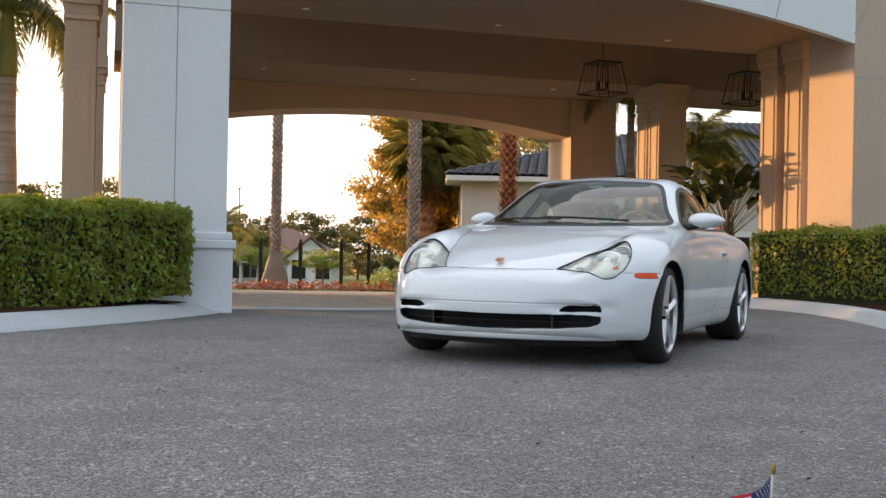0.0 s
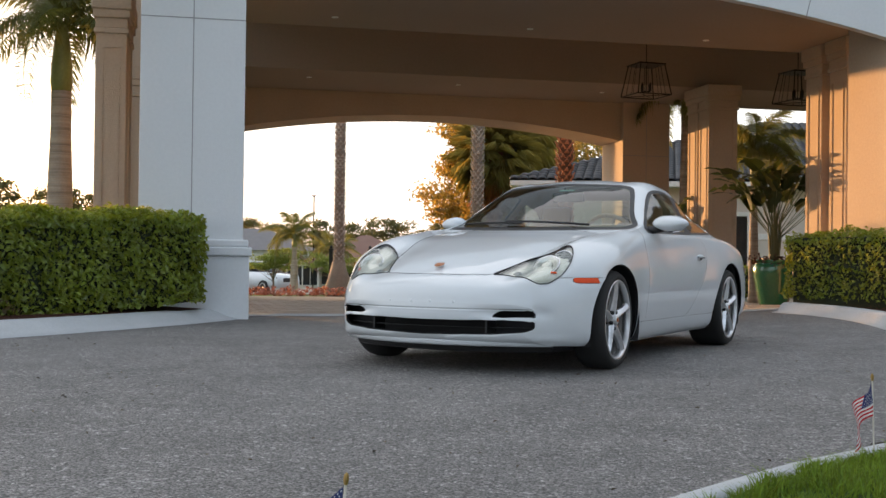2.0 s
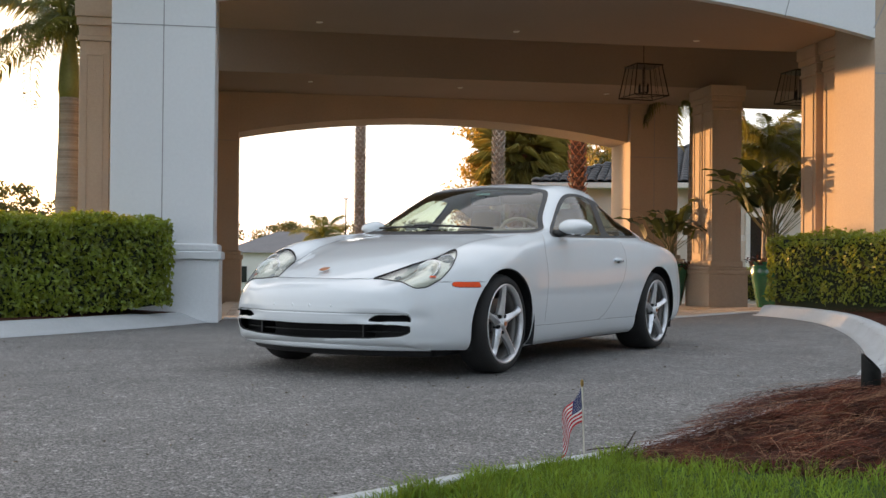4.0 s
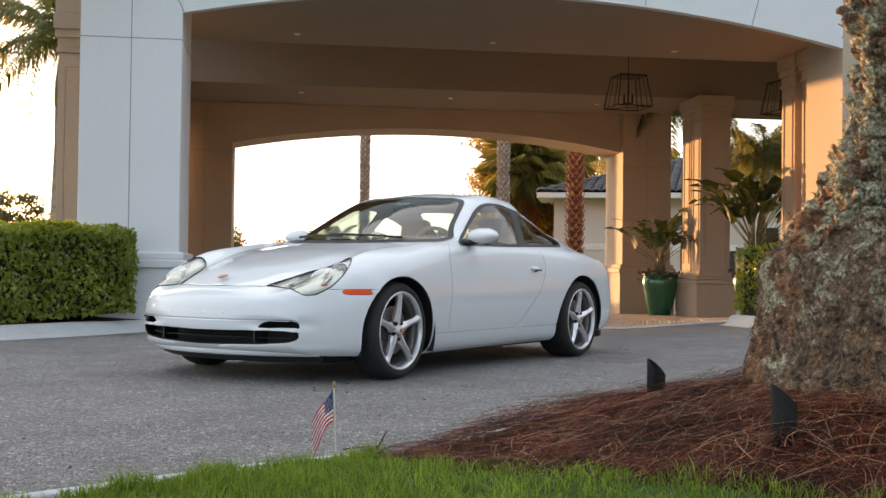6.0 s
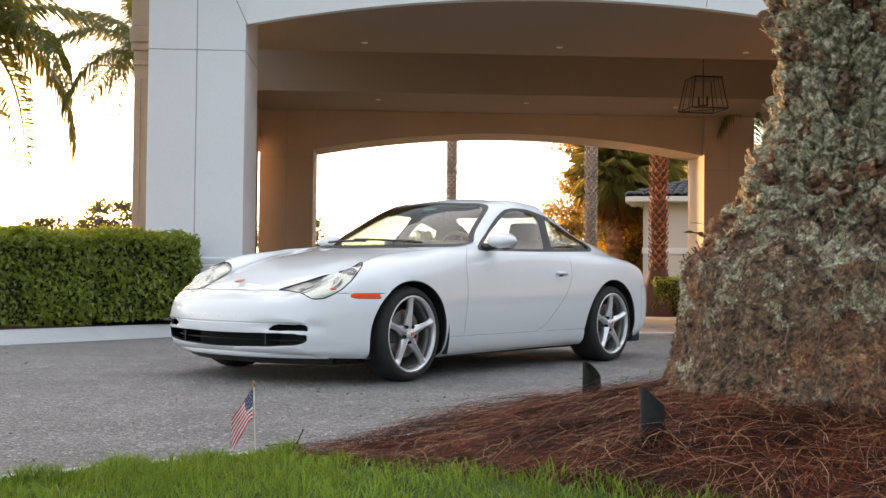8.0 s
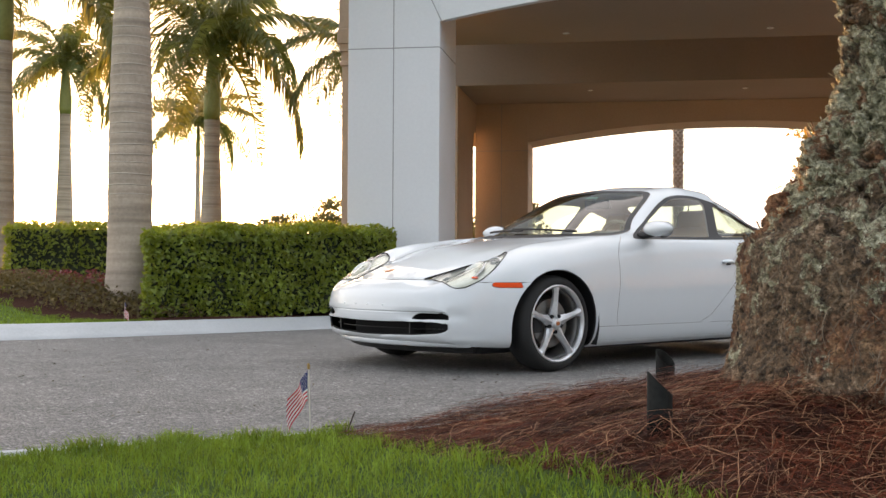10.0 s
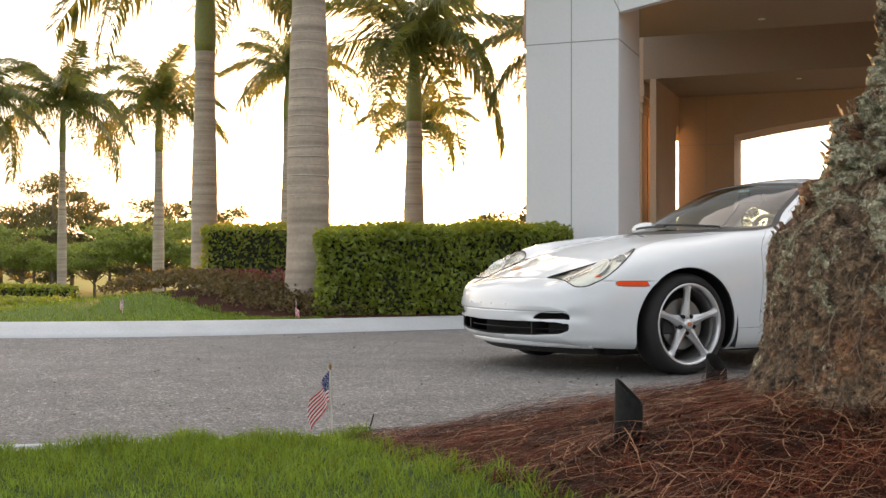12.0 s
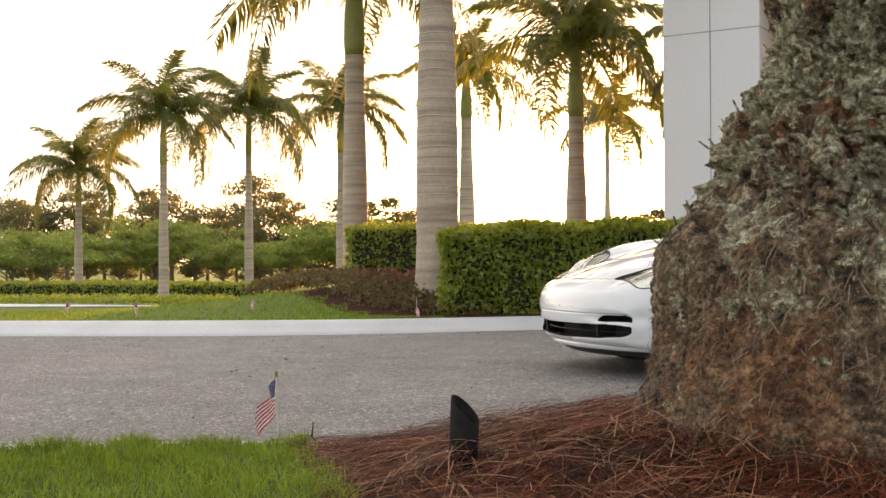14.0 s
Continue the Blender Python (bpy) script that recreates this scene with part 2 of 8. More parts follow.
def aggregate_material(name, dark, pale, chip, big):
    """Worn asphalt: crushed stone of mixed greys set in binder, sparse bright chips, long stains."""
    mat = material(name, pale, 0.85, colour2=dark, scale=0.55, fine=3.0, mixing=0.7)
    nt = mat.node_tree
    p = nt.nodes["Principled BSDF"]
    tc = next(n for n in nt.nodes if n.bl_idname == "ShaderNodeTexCoord")
    base = p.inputs["Base Color"].links[0].from_socket

    def cells(scale):
        v = nt.nodes.new("ShaderNodeTexVoronoi")
        v.inputs["Scale"].default_value = scale
        nt.links.new(tc.outputs["Object"], v.inputs["Vector"])
        return v

    def ranged(socket, a, b, lo, hi):
        m = nt.nodes.new("ShaderNodeMapRange")
        m.inputs["From Min"].default_value, m.inputs["From Max"].default_value = a, b
        m.inputs["To Min"].default_value, m.inputs["To Max"].default_value = lo, hi
        nt.links.new(socket, m.inputs["Value"])
        return m.outputs["Result"]

    def times(a, b):
        m = nt.nodes.new("ShaderNodeMath")
        m.operation = "MULTIPLY"
        nt.links.new(a, m.inputs[0])
        nt.links.new(b, m.inputs[1])
        return m.outputs[0]

    fine, coarse = cells(chip), cells(big)
    grey = nt.nodes.new("ShaderNodeSeparateColor")
    nt.links.new(fine.outputs["Color"], grey.inputs["Color"])
    lone = nt.nodes.new("ShaderNodeSeparateColor")
    nt.links.new(coarse.outputs["Color"], lone.inputs["Color"])
    a = ranged(grey.outputs["Red"], 0.0, 1.0, 0.6, 1.42)
    b = ranged(lone.outputs["Green"], 0.80, 1.0, 1.0, 1.9)
    c = ranged(fine.outputs["Distance"], 0.35, 0.75, 1.0, 0.35)
    factor = times(times(a, b), c)
    v = nt.nodes.new("ShaderNodeVectorMath")
    v.operation = "SCALE"
    nt.links.new(base, v.inputs[0])
    nt.links.new(factor, v.inputs["Scale"])
    nt.links.new(v.outputs["Vector"], p.inputs["Base Color"])
    bump = nt.nodes.new("ShaderNodeBump")
    bump.inputs["Strength"].default_value, bump.inputs["Distance"].default_value = 0.9, 0.006
    bump.invert = True
    nt.links.new(fine.outputs["Distance"], bump.inputs["Height"])
    nt.links.new(bump.outputs["Normal"], p.inputs["Normal"])
    return mat


ASPHALT = aggregate_material("worn_asphalt", (0.160, 0.156, 0.151), (0.243, 0.236, 0.229), 120, 60)
CONCRETE = material("pale_kerb_concrete", (0.49, 0.51, 0.525), 0.8, colour2=(0.37, 0.385, 0.395), scale=2.2, fine=50, bump=0.25, bump_scale=60)
PAVER = material("tan_paver", (0.44, 0.385, 0.325), 0.85, colour2=(0.34, 0.285, 0.235), scale=6, fine=50, bump=0.3, bump_scale=60, random_tint=0.18)
SAND_JOINT = material("sand_joint", (0.42, 0.34, 0.26), 0.95, scale=5, fine=80)
LAWN_SOIL = material("lawn_ground", (0.055, 0.09, 0.02), 0.95, colour2=(0.03, 0.052, 0.012), scale=1.5, fine=40, bump=0.4, bump_scale=30)
FAR_LAWN = material("far_lawn", (0.105, 0.155, 0.028), 0.9, colour2=(0.065, 0.10, 0.02), scale=0.35, fine=14, bump=0.6, bump_scale=25)
MULCH = material("red_brown_pine_straw", (0.06, 0.022, 0.012), 0.9, colour2=(0.03, 0.011, 0.007), scale=3, fine=60, bump=0.9, bump_scale=50)
IRON = material("black_iron", (0.02, 0.018, 0.016), 0.5, metal=0.6, scale=8, fine=60)

# ---- plan of the canopy: u along its face, v into it ----
CANOPY_TURN = 20.0
CANOPY = pose(-2.59, 12.5, 0, 0, 0, CANOPY_TURN)


def W(u, v, z=0.0):
    return CANOPY @ Vector((u, v, z))


def ground_z(x, y):
    """The ground falls away gently from the drive, whose crest lies before the canopy."""
    d = math.hypot(x - 2.0, y)
    fall = -0.0135 * (min(max(d, 9.0), 25.0) - 9.0) - 0.03 * (min(max(d, 25.0), 70.0) - 25.0)
    level = smooth(2.0, 4.0, x) * (1 - smooth(17.0, 20.0, y)) * smooth(8.0, 10.0, y)
    crest = 0.026 * (1 - smooth(2.8, 5.0, math.hypot(x - 1.0, y - 8.1)))
    return fall * (1 - level) + 0.02 * level + crest * (1 - level)


# kerb lines on the road side
KERB_LEFT = [(-30, -9), (-20, -4.6), (-13, -0.9), (-9.2, 1.8), (-6.7, 3.9), (-5.1, 5.35), (-4.0, 6.6), (-3.25, 8.0), (-2.88, 9.4), (-2.7, 11.0), (-2.62, 12.45)]
KERB_RIGHT = [(-9.0, -14.0), (-4.5, -6.5), (-1.6, -2.3), (-0.1, 0.2), (0.95, 1.85), (1.51, 2.71), (1.90, 3.28), (2.22, 3.66), (2.46, 4.10), (2.79, 4.72), (3.2, 5.7), (3.62, 7.0), (3.97, 8.6), (4.18, 10.2), (4.30, 11.8), (4.30, 13.2), (4.10, 14.3), (3.75, 15.2)]
KL = polyline(KERB_LEFT, 0.25)
KR = polyline(KERB_RIGHT, 0.2)


def side_of(line, i):
    d = (line[min(i + 1, len(line) - 1)] - line[max(i - 1, 0)]).normalized()
    return Vector((-d.y, d.x))


def strip(name, line, profile, mat, label, flip=1):
    """Sweeps (offset, height) pairs along a line on the ground."""
    verts, faces = [], []
    m = len(profile)
    for i, p in enumerate(line):
        n = side_of(line, i) * flip
        for off, h in profile:
            q = p + n * off
            verts.append((q.x, q.y, ground_z(q.x, q.y) + h))
    for i in range(len(line) - 1):
        for k in range(m - 1):
            a = i * m + k
            faces.append((a, a + 1, a + m + 1, a + m))
    ob = structure(name, mesh_of(name, verts, faces, mat), label)
    return ob


def sheet(name, rings, mat, label, lift=0.0, kind="structure"):
    """A surface between rows of 2D points that have equal counts."""
    n = len(rings[0])
    verts = [(p[0], p[1], (p[2] if len(p) > 2 else ground_z(p[0], p[1]) + lift)) for r in rings for p in r]
    faces = [(i * n + k, i * n + k + 1, (i + 1) * n + k + 1, (i + 1) * n + k) for i in range(len(rings) - 1) for k in range(n - 1)]
    return tagged(new(name, mesh_of(name, verts, faces, mat)), label, "", "", kind)


def resample(line, count):
    total = [0.0]
    for a, b in zip(line, line[1:]):
        total.append(total[-1] + (b - a).length)
    out, k = [], 0
    for i in range(count):
        t = total[-1] * i / (count - 1)
        while k < len(line) - 2 and total[k + 1] < t:
            k += 1
        f = (t - total[k]) / max(1e-9, total[k + 1] - total[k])
        out.append(line[k].lerp(line[k + 1], f))
    return out


# the ground: one sheet to the horizon
rings = []
radii = [0.0, 2, 4, 6, 8, 9, 11, 14, 18, 22, 25, 30, 38, 48, 60, 70, 100, 200, 600, 2500]
for r in radii:
    rings.append([(2 + r * math.cos(2 * math.pi * k / 96), r * math.sin(2 * math.pi * k / 96)) for k in range(97)])
sheet("ground", rings, FAR_LAWN, "grass ground reaching out to the horizon", lift=-0.06)

# the asphalt drive between the kerbs
a = resample(KL, 90)
b = resample(KR, 90)
rows = []
for p, q in zip(a, b):
    rows.append([tuple(p.lerp(q, k / 16)) for k in range(17)])
e0, e1 = rows[-1][0], rows[-1][-1]
c0, c1 = W(0.15, 1.0), W(7.2, 1.25)
rows.append([(lerp(c0.x, c1.x, k / 16), lerp(c0.y, c1.y, k / 16)) for k in range(17)])
sheet("road", rows, ASPHALT, "worn grey asphalt drive with coarse grain")

strip("kerb_north", KL, [(-0.02, -0.05), (0.0, 0.012), (0.10, 0.035), (0.20, 0.085), (0.27, 0.115), (0.42, 0.125), (0.46, 0.12), (0.47, -0.05)], CONCRETE, "wide pale painted concrete kerb with a sloping face")
strip("kerb_south", KR, [(-0.10, -0.05), (-0.10, 0.008), (-0.02, 0.02), (0.03, 0.10), (0.07, 0.125), (0.15, 0.13), (0.16, -0.05)], CONCRETE, "narrow pale concrete kerb edging the lawn and bed", flip=-1)

# pavers under the canopy
pav = [[tuple(W(u, v).xy) for u in np.linspace(-0.1, 16, 12)] for v in np.linspace(1.0, 16, 12)]
sheet("pavement", pav, SAND_JOINT, "sand bed of the tan paver floor under the canopy", lift=-0.004)
apron = strip("apron", [Vector(W(u, 1.12).xy) for u in np.linspace(0.1, 8.0, 30)], [(-0.10, -0.05), (-0.10, 0.012), (0.10, 0.02), (0.10, -0.03)], CONCRETE, "flush concrete band at the edge of the paver floor")

# ---- the canopy over the drive ----
SPAN, DEEP, PIER_W, PIER_D = 8.25, 11.4, 1.16, 1.25
CEIL, TRAY0, TRAY1, TRAY_TOP = 4.10, 3.75, 7.65, 5.4
LEFT_END, RIGHT_END = -1.22, 17.0


def canopy_structure(name, bm, mat, label, shade=False):
    ob = structure(name, from_bm(name, bm, mat, shade), label)
    ob.matrix_world = CANOPY
    return ob


def arch_wall(bm, v0, v1, u0, u1, half, spring, rise, top, n=40):
    """A wall with a shallow arch over u0..u1, from the arch line to the top."""
    front, back = [], []
    for k in range(n + 1):
        u = lerp(u0, u1, k / n)
        z = spring + rise * (1 - ((u - u0) / half - 1) ** 2)
        front.append((bm.verts.new((u, v0, z)), bm.verts.new((u, v0, top))))
        back.append((bm.verts.new((u, v1, z)), bm.verts.new((u, v1, top))))
    for k in range(n):
        bm.faces.new((front[k][0], front[k + 1][0], front[k + 1][1], front[k][1]))
        bm.faces.new((back[k][0], back[k][1], back[k + 1][1], back[k + 1][0]))
        bm.faces.new((front[k][0], back[k][0], back[k + 1][0], front[k + 1][0]))
        bm.faces.new((front[k][1], front[k + 1][1], back[k + 1][1], back[k][1]))
    bm.faces.new((front[0][0], front[0][1], back[0][1], back[0][0]))
    bm.faces.new((front[-1][0], back[-1][0], back[-1][1], front[-1][1]))


TOP = 6.6
bm = bmesh.new()
arch_wall(bm, 0.0, 0.12, 0.0, SPAN, 3.9, 3.665, 0.395, TOP)
canopy_structure("wall_front", bm, STUCCO, "white stucco front of the entrance canopy with a shallow arch")
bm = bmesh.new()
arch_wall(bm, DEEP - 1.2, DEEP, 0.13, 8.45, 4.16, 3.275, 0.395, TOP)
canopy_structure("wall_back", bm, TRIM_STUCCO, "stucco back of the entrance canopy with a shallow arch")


def pier(name, u0, v0, w, d, top, mat, label):
    base_z = -0.3
    t = thing(name, CANOPY @ pose(u0, v0, 0), label, "pier", "canopy piers")
    bm = bmesh.new()
    box(bm, 0, 0, 0.80, w, d, top, 0.012)
    part("shaft", bm, mat, t)
    bm = bmesh.new()
    box(bm, -0.07, -0.07, base_z, w + 0.07, d + 0.07, 0.66, 0.01)
    part("plinth", bm, mat, t)
    bm = bmesh.new()
    box(bm, -0.10, -0.10, 0.66, w + 0.10, d + 0.10, 0.76, 0.015)
    box(bm, -0.06, -0.06, 0.76, w + 0.06, d + 0.06, 0.845, 0.02)
    part("moulding", bm, mat, t)
    return t


def grooves(owner, w, d, top, joint_z):
    """Recessed lines on the stucco face, cut as thin dark channels."""
    bm = bmesh.new()
    box(bm, w / 2 - 0.006, -0.003, 0.85, w / 2 + 0.006, 0.004, top)
    box(bm, 0.0, -0.003, joint_z - 0.006, w, 0.004, joint_z + 0.006)
    box(bm, w - 0.004, 0.02, joint_z - 0.006, w + 0.003, d - 0.02, joint_z + 0.006)
    part("joint", bm, GROOVE, owner)


p = pier("pier", -PIER_W, 0.0, PIER_W, PIER_D, TOP, STUCCO, "white stucco pier with thin joints and moulded base")
grooves(p, PIER_W, PIER_D, TOP, 3.345)
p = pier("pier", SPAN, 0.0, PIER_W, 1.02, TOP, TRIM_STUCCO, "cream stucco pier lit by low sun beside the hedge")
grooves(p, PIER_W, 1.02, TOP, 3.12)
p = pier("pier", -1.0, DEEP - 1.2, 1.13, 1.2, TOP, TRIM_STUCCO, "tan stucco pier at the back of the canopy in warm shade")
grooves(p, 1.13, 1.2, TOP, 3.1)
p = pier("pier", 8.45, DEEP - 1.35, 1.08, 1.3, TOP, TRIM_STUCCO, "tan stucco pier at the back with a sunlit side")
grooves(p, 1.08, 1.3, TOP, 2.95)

# plain end wall, added to cut side light on the pier's inner face
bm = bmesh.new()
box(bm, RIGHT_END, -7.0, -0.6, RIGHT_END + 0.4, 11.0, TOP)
canopy_structure("light_block_east", bm, TRIM_STUCCO, "plain cream end wall added to block side light")

# slanting joints that cross the arch face
front = bpy.data.objects["wall_front"]
for u, z, lean in ((0.02, 3.66, -0.47), (2.62, 4.00, -0.12), (5.63, 4.00, 0.12), (7.02, 3.79, 0.26), (8.23, 3.69, 0.47)):
    bm = bmesh.new()
    box(bm, -0.006, -0.003, 0.0, 0.006, 0.004, 2.2, 0.0, pose(u, 0, z, 0, math.degrees(math.atan(lean)), 0))
    o = part("joint", bm, GROOVE, front)

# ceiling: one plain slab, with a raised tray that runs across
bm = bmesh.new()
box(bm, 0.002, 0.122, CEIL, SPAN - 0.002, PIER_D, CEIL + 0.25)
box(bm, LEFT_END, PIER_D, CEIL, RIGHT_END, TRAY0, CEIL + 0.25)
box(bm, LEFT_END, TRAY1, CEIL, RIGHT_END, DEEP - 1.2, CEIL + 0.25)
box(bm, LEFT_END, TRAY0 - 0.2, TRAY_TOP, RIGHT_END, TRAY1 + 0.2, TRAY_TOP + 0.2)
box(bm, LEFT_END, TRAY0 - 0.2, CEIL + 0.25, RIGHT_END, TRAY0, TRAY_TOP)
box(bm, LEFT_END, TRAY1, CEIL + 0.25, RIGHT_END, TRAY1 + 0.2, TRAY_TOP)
canopy_structure("ceiling", bm, CEILING, "plaster canopy ceiling with a raised tray, warm shade put into its grey")
bm = bmesh.new()
box(bm, LEFT_END, PIER_D + 0.002, TOP - 0.1, RIGHT_END, DEEP - 1.202, TOP + 0.15)
canopy_structure("roof", bm, STUCCO, "flat roof slab of the entrance canopy")


def column(t, x, y, w, d, panel_faces, neck=3.62):
    """One square panelled column with foot and capital, at x, y in the pair's own axes."""
    bm = bmesh.new()
    box(bm, x, y, 0.60, x + w, y + d, neck, 0.01)
    shaft = part("column_shaft", bm, TRIM_STUCCO, t)
    e = 0.012
    rail = 0.02
    for face in panel_faces:
        bm = bmesh.new()
        z0, z1 = 0.85, neck - 0.17
        if face == "front":
            a, b, c = x + 0.08, x + w - 0.08, y
            for q in (a, b - rail):
                box(bm, q, c - e, z0, q + rail, c + 0.004, z1)
            for z in (z0, z1 - rail):
                box(bm, a + rail, c - e, z, b - rail, c + 0.004, z + rail)
        else:
            a, b, c = y + 0.08, y + d - 0.08, x
            for q in (a, b - rail):
                box(bm, c - e, q, z0, c + 0.004, q + rail, z1)
            for z in (z0, z1 - rail):
                box(bm, c - e, a + rail, z, c + 0.004, b - rail, z + rail)
        part("panel_moulding", bm, TRIM_STUCCO, shaft)
    bm = bmesh.new()
    box(bm, x - 0.03, y - 0.03, 0.60, x + w + 0.03, y + d + 0.03, 0.72, 0.015)
    part("column_foot", bm, TRIM_STUCCO, t)
    bm = bmesh.new()
    rise = CEIL - 0.002 - neck
    for g, q0, q1 in ((0.025, 0.0, 0.125), (0.010, 0.125, 0.375), (0.040, 0.375, 0.585), (0.060, 0.585, 1.0)):
        z0, z1 = neck + rise * q0, neck + rise * q1
        box(bm, x - g, y - g, z0, x + w + g, y + d + g, z1, 0.012)
    part("capital", bm, TRIM_STUCCO, t)


def twin_columns(u, v, w, d, gap, label, neck=3.62, head=False):
    """Two square panelled columns one behind the other on one base."""
    t = thing("column_pair", CANOPY @ pose(u, v, 0), label, "columns", "twin columns")
    far = 2 * d + gap
    bm = bmesh.new()
    box(bm, -0.10, -0.10, -0.4, w + 0.10, far + 0.10, 0.46, 0.01)
    part("pedestal", bm, TRIM_STUCCO, t)
    bm = bmesh.new()
    box(bm, -0.14, -0.14, 0.46, w + 0.14, far + 0.14, 0.55, 0.02)
    box(bm, -0.09, -0.09, 0.55, w + 0.09, far + 0.09, 0.60, 0.015)
    part("base_moulding", bm, TRIM_STUCCO, t)
    column(t, 0, 0, w, d, ("front", "side"), neck)
    column(t, 0, d + gap, w, d, ("side",), neck)
    if head:
        bm = bmesh.new()
        box(bm, -0.04, -0.04, CEIL, w + 0.04, far + 0.04, TOP, 0.01)
        part("head_block", bm, TRIM_STUCCO, t)
    return t


twin_columns(9.05, 2.34, 0.55, 0.48, 0.22, "cream panelled twin columns with capitals beside the pier")
twin_columns(9.12, 7.22, 0.60, 0.46, 0.06, "cream panelled twin columns in front of the tiled house")
twin_columns(-1.85, 2.30, 0.39, 0.48, 0.22, "cream panelled twin columns behind the front pier", 3.56, True)
twin_columns(-1.84, 8.30, 0.46, 0.48, 0.14, "cream panelled twin columns glowing in low sun at the back", 3.56, True)
bm = bmesh.new()
box(bm, -1.10, TRAY1 + 0.002, -0.4, -0.98, 9.78, CEIL - 0.002, 0.008)
box(bm, -1.098, 9.782, 3.50, -0.982, DEEP - 1.202, CEIL - 0.002)
for side in (0, 1):
    curve = [(9.782, 3.498), (9.782, 3.20)] + [(9.782 + 0.20 * (1 - math.cos(math.pi / 2 * k / 8)), 3.20 + 0.298 * math.sin(math.pi / 2 * k / 8)) for k in range(1, 9)]
    if side:
        curve = [(9.782 + DEEP - 1.202 - v, z) for v, z in curve]
    lo = [bm.verts.new((-1.098, v, z)) for v, z in curve]
    hi = [bm.verts.new((-0.982, v, z)) for v, z in curve]
    bm.faces.new(lo)
    bm.faces.new(list(reversed(hi)))
    for k in range(len(curve)):
        n = (k + 1) % len(curve)
        bm.faces.new((lo[k], hi[k], hi[n], lo[n]))
canopy_structure("wall_stub", bm, TRIM_STUCCO, "stucco side wall with an arched slit under the beam")


def lantern(u, v):
    t = thing("lantern", CANOPY @ pose(u, v, 4.13, 0, 0, 6), "black open-frame pendant lantern with candle lamps", "lantern", "pendant lanterns")
    a, b, h = 0.235, 0.325, 0.545
    bm = bmesh.new()
    r = 0.010
    top = [(-a, -a, 0), (a, -a, 0), (a, a, 0), (-a, a, 0)]
    low = [(-b, -b, -h), (b, -b, -h), (b, b, -h), (-b, b, -h)]
    for k in range(4):
        tube(bm, [top[k], top[(k + 1) % 4]], r, 4)
        tube(bm, [low[k], low[(k + 1) % 4]], r, 4)
        tube(bm, [top[k], low[k]], r, 4)
        for q in (0.3, 0.7):
            tube(bm, [tuple(Vector(top[k]).lerp(Vector(top[(k + 1) % 4]), q)), tuple(Vector(low[k]).lerp(Vector(low[(k + 1) % 4]), q))], 0.005, 4)
        tube(bm, [low[k], (0, 0, -h)], 0.006, 4)
    part("frame", bm, IRON, t)
    bm = bmesh.new()
    box(bm, -a - 0.02, -a - 0.02, -0.012, a + 0.02, a + 0.02, 0.014, 0.004)
    part("cap", bm, IRON, t)
    bm = bmesh.new()
    tube(bm, [(0, 0, 0), (0, 0, TRAY_TOP - 4.13)], 0.007, 6)
    part("rod", bm, IRON, t)
    bm = bmesh.new()
    tube(bm, [(0, 0, -h + 0.06), (0, 0, -0.01)], 0.009, 6)
    for k in range(4):
        c, s = math.cos(math.pi * k / 2 + 0.4) * 0.10, math.sin(math.pi * k / 2 + 0.4) * 0.10
        tube(bm, [(0, 0, -h + 0.08), (c, s, -h + 0.08)], 0.007, 5)
    part("candle_arms", bm, IRON, t)
    for k in range(4):
        c, s = math.cos(math.pi * k / 2 + 0.4) * 0.10, math.sin(math.pi * k / 2 + 0.4) * 0.10
        bm = bmesh.new()
        lathe(bm, [(0.004, -h + 0.075), (0.022, -h + 0.08), (0.016, -h + 0.09), (0.016, -h + 0.20), (0.005, -h + 0.235)], 8, Matrix.Translation((c, s, 0)))
        part("candle", bm, IRON, t)
    return t


lantern(7.2, 5.72)
lantern(10.15, 5.72)
LAMP_WHITE = material("white_downlight", (0.85, 0.85, 0.82), 0.4)
for u, v in ((1.36, 3.05), (4.28, 3.1), (7.15, 3.2), (1.5, 8.55), (4.45, 8.65), (7.5, 8.8)):
    bm = bmesh.new()
    lathe(bm, [(0.050, CEIL), (0.050, CEIL - 0.008), (0.036, CEIL - 0.012), (0.030, CEIL - 0.002)], 16)
    o = add("downlight", from_bm("downlight", bm, LAMP_WHITE))
    o.matrix_world = CANOPY @ pose(u, v, 0)
    tagged(o, "small round white recessed ceiling downlight", "downlight", "ceiling downlights")

# ---- the white coupe ----
# local axes: x ahead from the front axle, y to the car's left, z up; s is the distance behind the nose
NOSE, LENGTH, BASE = 0.905, 4.38, 2.353
CAR = pose(0.765, 7.045, 0, 0, 0, -111.2)
TOPLINE = [(0, 0.42), (0.008, 0.47), (0.03, 0.515), (0.08, 0.55), (0.15, 0.578), (0.29, 0.632), (0.6, 0.722), (0.95, 0.803), (1.2, 0.848), (1.36, 0.878), (1.42, 0.905), (1.72, 1.075), (2.0, 1.21), (2.2, 1.268), (2.45, 1.298), (2.7, 1.292), (2.95, 1.252), (3.2, 1.182), (3.5, 1.05), (3.75, 0.935), (4.0, 0.845), (4.18, 0.775), (4.31, 0.70), (4.36, 0.61), (4.38, 0.50)]
UNDER = [(0, 0.36), (0.008, 0.30), (0.03, 0.255), (0.08, 0.215), (0.16, 0.195), (0.5, 0.185), (0.9, 0.165), (1.5, 0.168), (3.3, 0.18), (4.0, 0.25), (4.28, 0.31), (4.34, 0.37), (4.38, 0.46)]
